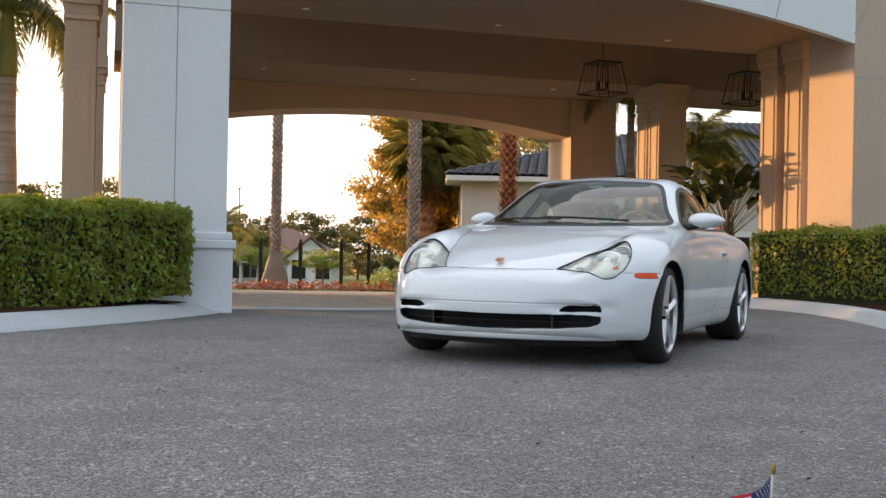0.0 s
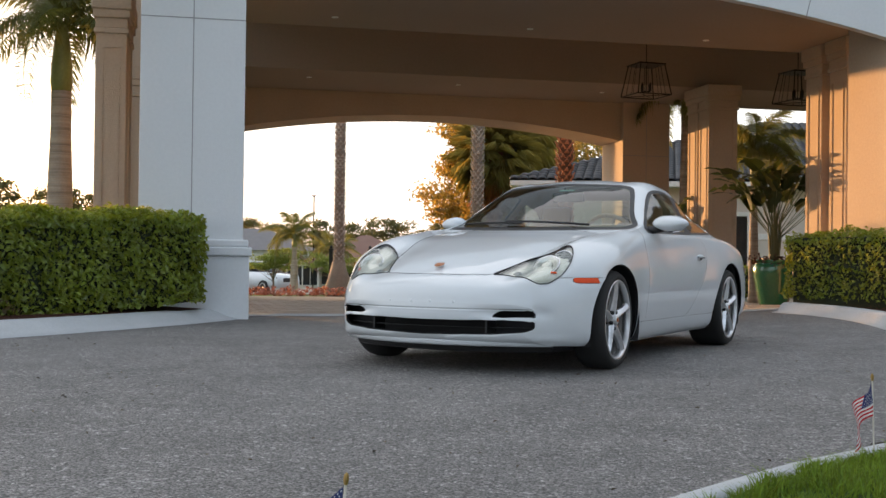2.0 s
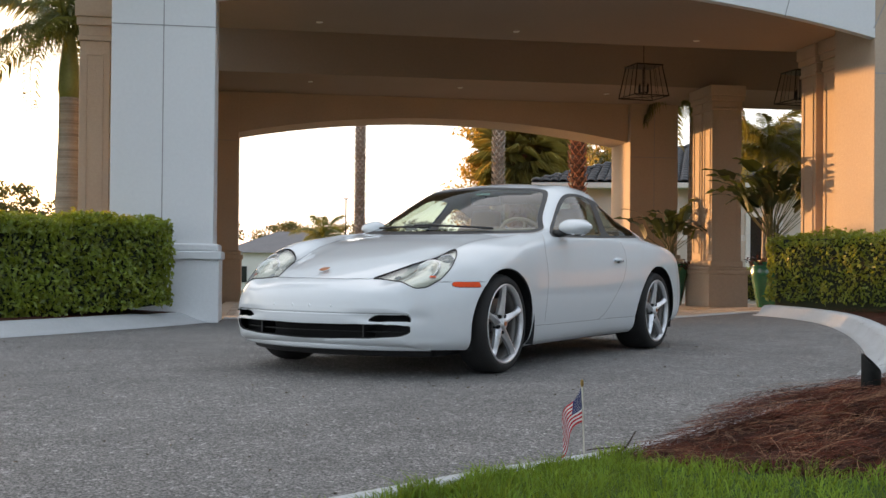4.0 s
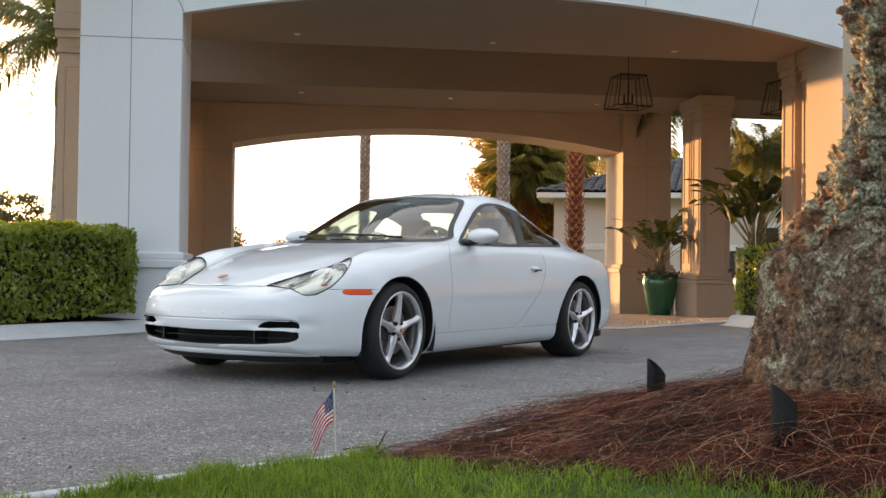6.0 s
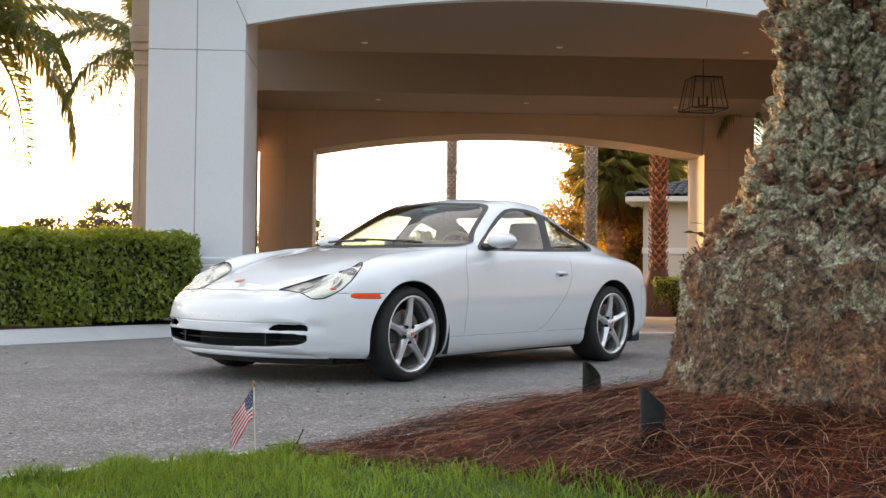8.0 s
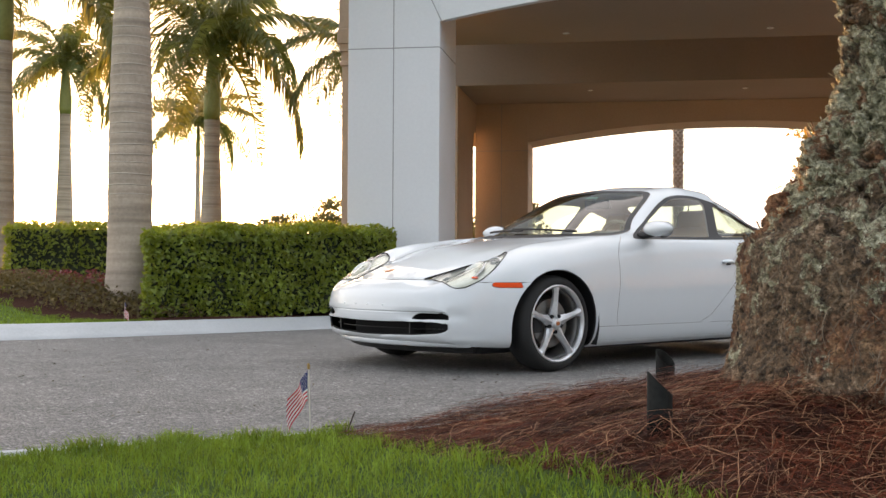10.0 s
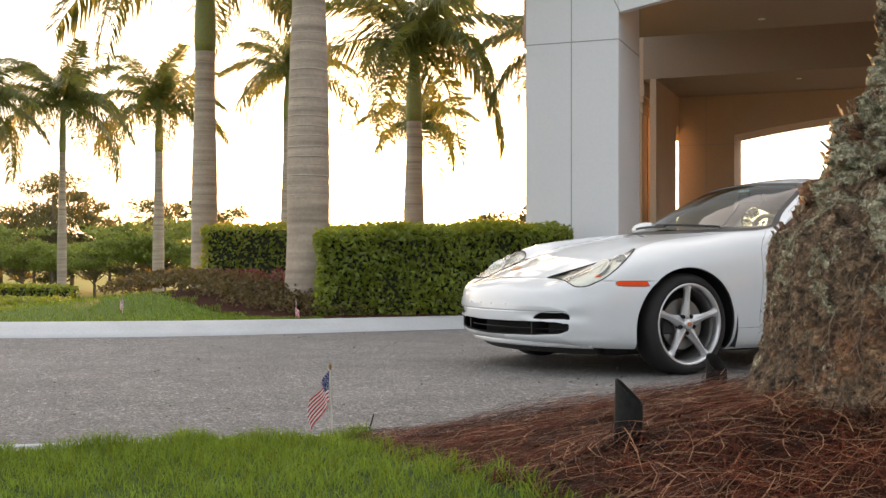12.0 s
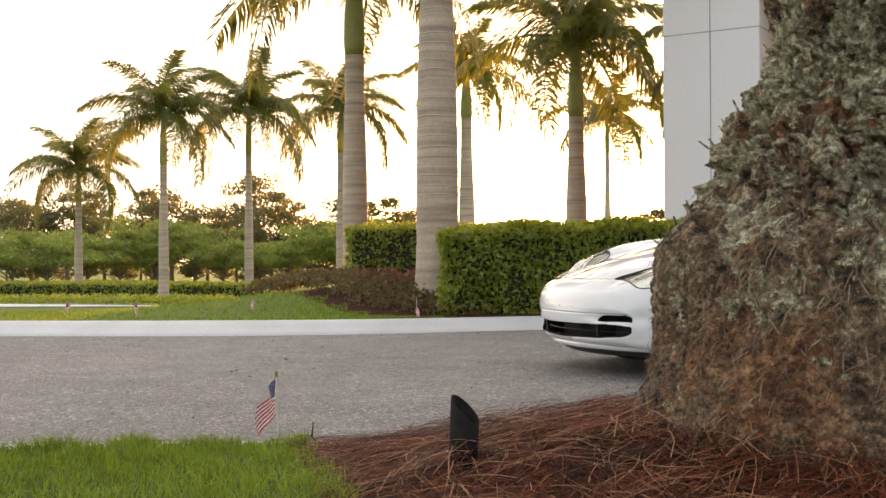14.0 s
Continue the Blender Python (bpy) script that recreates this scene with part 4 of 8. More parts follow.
for name, tris, mat, label in (("inner_skin", all_skin[~high], LINER, "dark inner skin"), ("headliner", all_skin[high], DASH, "beige headliner and pillar trim")):
    u = np.unique(tris)
    bk = {int(k): i for i, k in enumerate(u)}
    add(name, mesh_of(name, CVI[u], [tuple(bk[int(i)] for i in t) for t in tris], mat), car, label)

# openings: dark pockets behind the grille and slots, with slats and a radiator
bm = bmesh.new()
box(bm, 0.42, -0.63, 0.21, 0.57, 0.63, 0.41)
part("air_intake", bm, LINER, front_bumper, "black air intake")
for z in (0.285,):
    bm = bmesh.new()
    tube(bm, [(NOSE - 0.115 - 0.34 * (abs(y) / 0.8) ** 2.2, y, z) for y in np.linspace(-0.60, 0.60, 25)], 0.004, 6)
    part("grille_slat", bm, BLACK_TRIM, front_bumper)
for y in (-0.36, 0.36):
    bm = bmesh.new()
    box(bm, 0.64, y - 0.006, 0.235, 0.755, y + 0.006, 0.33, 0.002)
    part("grille_upright", bm, BLACK_TRIM, front_bumper)
# lower lip and plugs of the number-plate mount
bm = bmesh.new()
tube(bm, [(NOSE - 0.145 - 0.34 * (abs(y) / 0.8) ** 2.2, y, 0.203) for y in np.linspace(-0.66, 0.66, 31)], 0.022, 10)
part("chin_spoiler", bm, PAINT, car, "white chin lip")
for y in (-0.20, -0.06, 0.06, 0.20):
    bm = bmesh.new()
    lathe(bm, [(0.001, 0.0), (0.007, 0.0), (0.006, 0.004), (0.001, 0.005)], 12, pose(NOSE - 0.058 - 0.30 * (abs(y) / 0.8) ** 2.3, y, 0.425, 0, 90, 0))
    part("plug", bm, PAINT, front_bumper)

# head lamps
for side in (1, -1):
    lamp = panel("headlamp", lamp_cover, CLEAR, 0.001, "clear fried-egg headlamp cover", side)
    panes.append(lamp)
    tri = lamp_cover[(CV[lamp_cover][:, :, 1].mean(axis=1) * side) > 0]
    u = np.unique(tri)
    bk = {int(k): i for i, k in enumerate(u)}
    add("lamp_bowl", mesh_of("lamp_bowl", (CV - gn * 0.014)[u], [tuple(bk[int(i)] for i in t) for t in tri], LAMP_GREY), lamp, "grey lamp bowl")
    for (x, y, z, r, depth) in ((0.350, 0.632, 0.676, 0.042, 0.05), (0.445, 0.578, 0.626, 0.062, 0.03), (0.570, 0.457, 0.580, 0.022, 0.02)):
        bm = bmesh.new()
        near = u[np.argmin((CV[u][:, 0] - x) ** 2 + (CV[u][:, 1] - side * y) ** 2)]
        face = Vector(gn[near])
        turn = Matrix.Translation(Vector(CV[near]) - face * 0.016) @ (face * 0.75 + Vector((0.45, 0, 0.1))).to_track_quat("Z", "Y").to_matrix().to_4x4() @ Matrix.Diagonal((1, 1, 0.4, 1))
        lathe(bm, [(r * 1.12, 0.0), (r * 1.12, 0.012), (r, 0.014), (r * 0.92, -0.01), (r * 0.55, -0.018), (r * 0.5, 0.008), (r * 0.3, 0.02), (0.002, 0.024)], 24, turn)
        part("projector", bm, PROJECTOR if r < 0.055 else LAMP_GREY, lamp, "round projector lens", True)
        bm = bmesh.new()
        lathe(bm, [(r * 1.13, -0.004), (r * 1.28, -0.004), (r * 1.28, 0.008), (r * 1.20, 0.014), (r * 1.13, 0.008)], 28, turn, True)
        part("bezel", bm, CHROME, lamp, "bright round bezel", True)
    bm = bmesh.new()
    near = u[np.argmin((CV[u][:, 0] - 0.50) ** 2 + (CV[u][:, 1] - side * 0.645) ** 2)]
    box(bm, -0.018, -0.006, 0, 0.018, 0.006, 0.005, 0.002, Matrix.Translation(Vector(CV[near]) - Vector(gn[near]) * 0.012) @ Vector(gn[near]).to_track_quat("Z", "Y").to_matrix().to_4x4())
    part("turn_reflector", bm, AMBER, lamp, "small orange reflector")

# thin black seals round the head lamps
for side in (1, -1):
    near_lamp = CV[(CV[:, 2] > 0.47) & (CV[:, 0] > 0.0) & (CV[:, 1] * side > 0.2)]
    ring = []
    for x, y in lamp_out:
        d2 = (near_lamp[:, 0] - x) ** 2 + (near_lamp[:, 1] - side * y) ** 2
        pick = np.argsort(d2)[:6]
        weight = 1 / (d2[pick] + 1e-5)
        ring.append((x, side * y, float((near_lamp[pick, 2] * weight).sum() / weight.sum()) + 0.001))
    n = len(ring)
    ring = [tuple((Vector(ring[k - 1]) + 2 * Vector(ring[k]) + Vector(ring[(k + 1) % n])) / 4) for k in range(n)]
    bm = bmesh.new()
    tube(bm, ring + [ring[0]], 0.0032, 6)
    part("lamp_seal", bm, BLACK_TRIM, car, "thin black seal round the head lamp")

# badge on the lid: a plain shield shape
bm = bmesh.new()
prism(bm, [(-0.030, 0.0), (-0.018, 0.021), (0.012, 0.024), (0.030, 0.020), (0.030, -0.020), (0.012, -0.024), (-0.018, -0.021)], 0.0, 0.005, pose(0.640, 0, 0.622, 0, -16, 180))
part("badge", bm, CREST_GOLD, car, "small gold shield badge")

# wheel wells and underside
bm = bmesh.new()
box(bm, -3.25, -0.61, 0.135, 0.42, 0.61, 0.24, 0.02)
part("underside", bm, LINER, car, "dark underside")
bm = bmesh.new()
tube(bm, [(NOSE - 0.24 - 0.34 * (abs(y) / 0.8) ** 2.2, y, 0.172) for y in np.linspace(-0.62, 0.62, 25)], 0.03, 8)
part("air_dam", bm, BLACK_TRIM, car, "black air dam below the bumper")
for xc in (0.0, -BASE):
    for side in (1, -1):
        bm = bmesh.new()
        n = 28
        ring = []
        for k in range(n + 1):
            a = math.pi * (-0.12 + 1.24 * k / n)
            ring.append([bm.verts.new((xc + 0.352 * math.cos(a), side * y, 0.305 + 0.352 * math.sin(a))) for y in (0.80 if math.cos(a) > 0.2 else 0.845, 0.56)])
        for k in range(n):
            bm.faces.new((ring[k][0], ring[k + 1][0], ring[k + 1][1], ring[k][1]))
        bm.faces.new([r[1] for r in ring])
        part("wheel_well", bm, LINER, car)

# wheels
def wheel(x, side, width, face, steer=0.0):
    m = pose(x, side * (face - width / 2), 0.315, 0, 0, steer)
    hub = new("wheel")
    hub.empty_display_size = 0.1
    hub.parent = car
    hub.matrix_local = m @ pose(0, 0, 0, 90 if side < 0 else -90, 0, 0) @ Matrix.Diagonal((0.909, 0.909, 1, 1))
    h = width / 2
    bm = bmesh.new()
    lathe(bm, [(0.243, -h + 0.014), (0.268, -h), (0.297, -h + 0.008), (0.312, -h + 0.03), (0.318, -h + 0.055), (0.318, h - 0.055), (0.312, h - 0.03), (0.297, h - 0.008), (0.268, h), (0.243, h - 0.014)], 72, None, True)
    add("tyre", from_bm("tyre", bm, TYRE, True), hub, "low-profile black tyre")
    bm = bmesh.new()
    lathe(bm, [(0.248, h - 0.003), (0.256, h - 0.005), (0.256, h - 0.014), (0.243, h - 0.020), (0.234, h - 0.040), (0.230, h - 0.040), (0.236, h - 0.018), (0.241, h - 0.008)], 72, None, True)
    rim = add("rim", from_bm("rim", bm, ALLOY, True), hub, "five-spoke silver alloy rim")
    bm = bmesh.new()
    lathe(bm, [(0.233, h - 0.038), (0.224, h - 0.07), (0.216, -h + 0.02), (0.222, -h + 0.018), (0.232, h - 0.07), (0.237, h - 0.042)], 64, None, True)
    add("rim_barrel", from_bm("rim_barrel", bm, BARREL, True), rim, "alloy rim barrel with shade put into its grey")
    for k in range(5):
        bm = bmesh.new()
        rows = []
        for j in range(13):
            t = j / 12
            r = lerp(0.040, 0.241, t)
            w = curve_at([(0, 0.040), (0.18, 0.034), (0.45, 0.0225), (0.72, 0.0190), (0.88, 0.023), (1.0, 0.040)], t)
            zf = curve_at([(0, h - 0.034), (0.25, h - 0.026), (0.8, h - 0.012), (1.0, h - 0.010)], t)
            crest = 0.010 * (1 - t) + 0.004
            rows.append([bm.verts.new((r, q * w, zf + dz)) for q, dz in ((-0.8, -0.032), (-1, -0.012), (-0.55, -0.003), (-0.12, crest), (0.12, crest), (0.55, -0.003), (1, -0.012), (0.8, -0.032))])
        for a, b in zip(rows, rows[1:]):
            for i in range(7):
                bm.faces.new((a[i], a[i + 1], b[i + 1], b[i]))
            bm.faces.new((a[7], a[0], b[0], b[7]))
        bm.transform(Matrix.Rotation(2 * math.pi * k / 5 + 0.942, 4, "Z"))
        add("spoke", from_bm("spoke", bm, ALLOY, False), rim)
    bm = bmesh.new()
    lathe(bm, [(0.066, h - 0.080), (0.064, h - 0.040), (0.056, h - 0.032), (0.034, h - 0.028), (0.032, h - 0.012), (0.028, h - 0.009), (0.002, h - 0.008)], 40)
    add("hub_cap", from_bm("hub_cap", bm, ALLOY, True), rim)
    bm = bmesh.new()
    prism(bm, [(-0.014, 0.0), (-0.008, 0.012), (0.014, 0.012), (0.014, -0.012), (-0.008, -0.012)], h - 0.009, h - 0.004)
    add("cap_badge", from_bm("cap_badge", bm, CREST_GOLD), rim, "small badge on the cap")
    for k in range(5):
        a = 2 * math.pi * (k + 0.5) / 5 + 0.942
        bm = bmesh.new()
        lathe(bm, [(0.0125, h - 0.06), (0.0125, h - 0.024), (0.010, h - 0.021), (0.008, h - 0.03), (0.002, h - 0.03)], 12, pose(0.056 * math.cos(a), 0.056 * math.sin(a), 0))
        add("wheel_nut", from_bm("wheel_nut", bm, LINER), rim)
    bm = bmesh.new()
    lathe(bm, [(0.05, h - 0.10), (0.160, h - 0.10), (0.160, h - 0.075), (0.05, h - 0.075)], 40)
    add("brake_disc", from_bm("brake_disc", bm, DISC), hub, "grey brake disc")
    bm = bmesh.new()
    box(bm, 0.09, -0.06, h - 0.125, 0.175, 0.06, h - 0.055, 0.01)
    add("brake_caliper", from_bm("brake_caliper", bm, LINER), hub)
    bm = bmesh.new()
    lathe(bm, [(0.002, -h + 0.03), (0.205, -h + 0.03), (0.205, -h + 0.034), (0.002, -h + 0.034)], 24)
    add("inner_plate", from_bm("inner_plate", bm, LINER), hub)


wheel(0.0, 1, 0.205, 0.842, 2.0)
wheel(0.0, -1, 0.205, 0.842, 2.0)
wheel(-BASE, 1, 0.265, 0.868)
wheel(-BASE, -1, 0.265, 0.868)

# mirrors
for side in (1, -1):
    mirror_y, mirror_w = (0.865, 0.128) if side > 0 else (-0.735, 0.092)
    bm = bmesh.new()
    bmesh.ops.create_uvsphere(bm, u_segments=28, v_segments=16, radius=1.0)
    for v in bm.verts:
        x, y, z = v.co
        k = 1.0 if x > 0 else 0.55
        v.co = (x * 0.085 * k, y * mirror_w, z * 0.054 * (1.0 - 0.18 * y * side) * (0.85 if z < 0 else 1.0))
        v.co = pose(-0.89, mirror_y, 0.902, 0, 0, -12 * side) @ v.co
    mirror = part("door_mirror", bm, PAINT, car, "white teardrop door mirror", True)
    bm = bmesh.new()
    tube(bm, [(-0.86, side * 0.72, 0.860), (-0.87, side * 0.76, 0.862), (-0.885, mirror_y - side * 0.045, 0.872)], lambda t: 0.030 - 0.010 * t, 10)
    add("mirror_foot", from_bm("mirror_foot", bm, BLACK_TRIM, True), mirror, "black mirror foot")
    bm = bmesh.new()
    bmesh.ops.create_circle(bm, cap_ends=True, segments=24, radius=1.0)
    bm.transform(pose(-0.933, mirror_y, 0.902, 0, -90, -12 * side) @ Matrix.Diagonal((0.055, mirror_w * 0.78, 1, 1)))
    add("mirror_glass", from_bm("mirror_glass", bm, CHROME), mirror)
    # handle in its dished recess
    hy = 0.838
    bm = bmesh.new()
    bmesh.ops.create_uvsphere(bm, u_segments=24, v_segments=12, radius=1.0)
    bm.transform(pose(-1.655, side * (hy - 0.006), 0.682, 0, 4, 0) @ Matrix.Diagonal((0.098, 0.012, 0.030, 1)))
    cup = part("handle_cup", bm, PAINT, doors[side], "", True)
    # small dark blob stands in for the shade under the handle
    bm = bmesh.new()
    bmesh.ops.create_uvsphere(bm, u_segments=20, v_segments=10, radius=1.0)
    bm.transform(pose(-1.650, side * (hy + 0.004), 0.679, 0, 4, 0) @ Matrix.Diagonal((0.030, 0.007, 0.007, 1)))
    add("handle_gap", from_bm("handle_gap", bm, LINER, True), doors[side])
    bm = bmesh.new()
    tube(bm, [(-1.585, side * (hy + 0.006), 0.692), (-1.62, side * (hy + 0.018), 0.695), (-1.67, side * (hy + 0.020), 0.694), (-1.725, side * (hy + 0.006), 0.688)], 0.010, 8)
    add("door_handle", from_bm("door_handle", bm, PAINT, True), doors[side], "body-coloured pull handle")

# wipers
for y0, y1 in ((0.42, -0.16), (-0.02, -0.52)):
    bm = bmesh.new()
    pts = []
    for k in range(9):
        y = lerp(y0, y1, k / 8)
        s = 1.40 + 0.20 * (abs(y) / 0.66) ** 2 + 0.012 + 0.03 * k / 8
        z = curve_at(TOPLINE, 1.40 + 0.03 + 0.03 * k / 8) + 0.016 - 0.022 * (abs(y) / 0.6) ** 2
        pts.append((NOSE - s, y, 0.55 + (z - 0.55) * 0.93))
    tube(bm, pts, 0.008, 6)
    part("wiper", bm, BLACK_TRIM, car, "black wiper")

# cabin
def cushion(name, m, sx, sy, sz, parent, mat, label=""):
    bm = bmesh.new()
    k = 0.32 * min(sx, sy, sz)
    box(bm, -sx / 2, -sy / 2, -sz / 2, sx / 2, sy / 2, sz / 2, k)
    bm.transform(m)
    return part(name, bm, mat, parent, label, True)


for side in (1, -1):
    seat = cushion("seat", pose(-1.40, side * 0.37, 0.46, 0, -8, 0), 0.52, 0.50, 0.18, car, TAN, "tan leather bucket seat")
    cushion("backrest", pose(-1.76, side * 0.36, 0.69, 0, -18, 0), 0.14, 0.43, 0.52, seat, TAN)
    cushion("headrest", pose(-1.87, side * 0.36, 0.985, 0, -14, 0), 0.10, 0.24, 0.17, seat, TAN)
    cushion("rear_seat", pose(-2.32, side * 0.30, 0.72, 0, -22, 0), 0.12, 0.44, 0.36, car, TAN, "tan folded rear seat")
    cushion("door_card", pose(-1.32, side * 0.715, 0.63, 0, 0, 0), 0.95, 0.06, 0.38, car, DASH)
cushion("dashboard", pose(-0.93, 0, 0.765, 0, 0, 0), 0.40, 1.20, 0.15, car, DASH, "beige dashboard")
cushion("instrument_hood", pose(-0.99, 0.37, 0.855, 0, 0, 0), 0.14, 0.36, 0.09, car, DASH)
cushion("cabin_floor", pose(-1.45, 0, 0.32, 0, 0, 0), 2.0, 1.30, 0.10, car, LINER, "dark cabin floor")
cushion("parcel_shelf", pose(-2.62, 0, 0.80, 0, 0, 0), 0.55, 1.10, 0.08, car, DASH)
bm = bmesh.new()
tube(bm, [(0.185 * math.cos(2 * math.pi * k / 24), 0.185 * math.sin(2 * math.pi * k / 24), 0) for k in range(25)], 0.015, 8)
for a in (0.3, 2.84, 4.71):
    tube(bm, [(0.05 * math.cos(a), 0.05 * math.sin(a), -0.02), (0.18 * math.cos(a), 0.18 * math.sin(a), 0)], 0.013, 6)
lathe(bm, [(0.02, -0.05), (0.075, -0.045), (0.07, -0.005), (0.02, 0.0)], 16)
bm.transform(pose(-1.10, 0.37, 0.80, 0, -65, 0))
part("steering_wheel", bm, DASH, car, "beige steering wheel", True)
bm = bmesh.new()
box(bm, -0.012, -0.12, -0.033, 0.012, 0.12, 0.033, 0.010, pose(-1.235, 0, 1.105, 0, 12, 0))
mirror = part("cabin_mirror", bm, LINER, car, "black rear-view mirror")
bm = bmesh.new()
tube(bm, [(-1.235, 0, 1.12), (-1.17, 0, 1.165)], 0.008, 6)
add("mirror_stalk", from_bm("mirror_stalk", bm, LINER), mirror)
STICKER = material("pale_green_sticker", (0.35, 0.60, 0.50), 0.6, scale=20, fine=80)
for pane in panes:
    pane.visible_shadow = False
bm = bmesh.new()
box(bm, -0.003, -0.055, -0.010, 0.003, 0.055, 0.010, 0.002, pose(-1.155, 0.02, 1.150, 0, -62, 0))
part("sticker", bm, STICKER, car, "pale green sticker strip inside the screen")

# ---- beds and lawns beside the drive ----
BARK = material("grey_palm_bark", (0.26, 0.20, 0.15), 0.9, colour2=(0.13, 0.10, 0.075), scale=2.5, fine=35, bump=0.5, bump_scale=30)
ROYAL_BARK = material("pale_ringed_palm_bark", (0.50, 0.41, 0.325), 0.85, colour2=(0.34, 0.27, 0.205), scale=1.6, fine=30, bump=0.3, bump_scale=25)
bands = ROYAL_BARK.node_tree
stretch = bands.nodes.new("ShaderNodeMapping")
stretch.inputs["Scale"].default_value = (0.5, 0.5, 9.0)
bands.links.new(next(n for n in bands.nodes if n.bl_idname == "ShaderNodeTexCoord").outputs["Object"], stretch.inputs["Vector"])
band = bands.nodes.new("ShaderNodeTexNoise")
band.inputs["Scale"].default_value, band.inputs["Detail"].default_value = 1.0, 6
bands.links.new(stretch.outputs["Vector"], band.inputs["Vector"])
level = bands.nodes.new("ShaderNodeMapRange")
level.inputs["From Min"].default_value, level.inputs["From Max"].default_value = 0.35, 0.65
level.inputs["To Min"].default_value, level.inputs["To Max"].default_value = 0.62, 1.15
bands.links.new(band.outputs["Fac"], level.inputs["Value"])
banded = bands.nodes.new("ShaderNodeVectorMath")
banded.operation = "SCALE"
shell = bands.nodes["Principled BSDF"]
bands.links.new(shell.inputs["Base Color"].links[0].from_socket, banded.inputs[0])
bands.links.new(level.outputs["Result"], banded.inputs["Scale"])
bands.links.new(banded.outputs["Vector"], shell.inputs["Base Color"])
RING = material("dark_leaf_scar_ring", (0.47, 0.40, 0.33), 0.9, scale=6, fine=40)
CROWNSHAFT = material("green_crownshaft", (0.30, 0.32, 0.09), 0.5, colour2=(0.20, 0.20, 0.06), scale=2.0, fine=20)
FROND = leaf_material("palm_frond", (0.10, 0.125, 0.040), (0.055, 0.075, 0.026), (0.34, 0.32, 0.06), 0.36)
DRY_FROND = material("dry_brown_sheath", (0.30, 0.15, 0.06), 0.85, scale=3, fine=25)
HEDGE_LEAF = leaf_material("hedge_leaf", (0.205, 0.265, 0.036), (0.09, 0.132, 0.018), (0.50, 0.52, 0.05), 0.40, 0.32)
HEDGE_CORE = material("dark_hedge_core", (0.022, 0.028, 0.010), 0.95, scale=6, fine=50)
GRASS = leaf_material("grass_blade", (0.15, 0.235, 0.030), (0.055, 0.11, 0.013), (0.40, 0.50, 0.05), 0.28, 0.5, 0.85)
STRAW = material("pine_needle", (0.135, 0.032, 0.013), 0.75, colour2=(0.020, 0.007, 0.005), scale=3, fine=20, mixing=0.9, random_tint=0.6)
STRAW_PALE = material("pale_pine_needle", (0.36, 0.20, 0.11), 0.6, colour2=(0.14, 0.06, 0.03), scale=3, fine=20, random_tint=0.5)
OAK_LEAF = leaf_material("tree_leaf", (0.20, 0.17, 0.042), (0.09, 0.085, 0.024), (0.62, 0.40, 0.07), 0.45)
DARK_LEAF = leaf_material("dark_tree_leaf", (0.085, 0.09, 0.032), (0.045, 0.055, 0.02), (0.26, 0.22, 0.05), 0.35)
LIGHT_LEAF = leaf_material("light_tree_leaf", (0.19, 0.235, 0.055), (0.10, 0.13, 0.032), (0.34, 0.40, 0.06), 0.40)
RED_LEAF = leaf_material("red_bedding_leaf", (0.20, 0.035, 0.035), (0.10, 0.02, 0.02), (0.3, 0.05, 0.04), 0.3)
COVER_LEAF = leaf_material("brown_green_ground_cover", (0.14, 0.10, 0.04), (0.07, 0.055, 0.024), (0.22, 0.16, 0.04), 0.3, 0.7)
for m in (STRAW, STRAW_PALE, MULCH, GRASS, LAWN_SOIL, FAR_LAWN):
    m.node_tree.nodes["Principled BSDF"].inputs["Specular IOR Level"].default_value = 0.15
CORAL_LEAF = leaf_material("coral_bedding_leaf", (0.35, 0.13, 0.08), (0.22, 0.08, 0.05), (0.4, 0.14, 0.08), 0.3)
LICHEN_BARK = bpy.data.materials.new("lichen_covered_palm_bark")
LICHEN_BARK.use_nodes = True


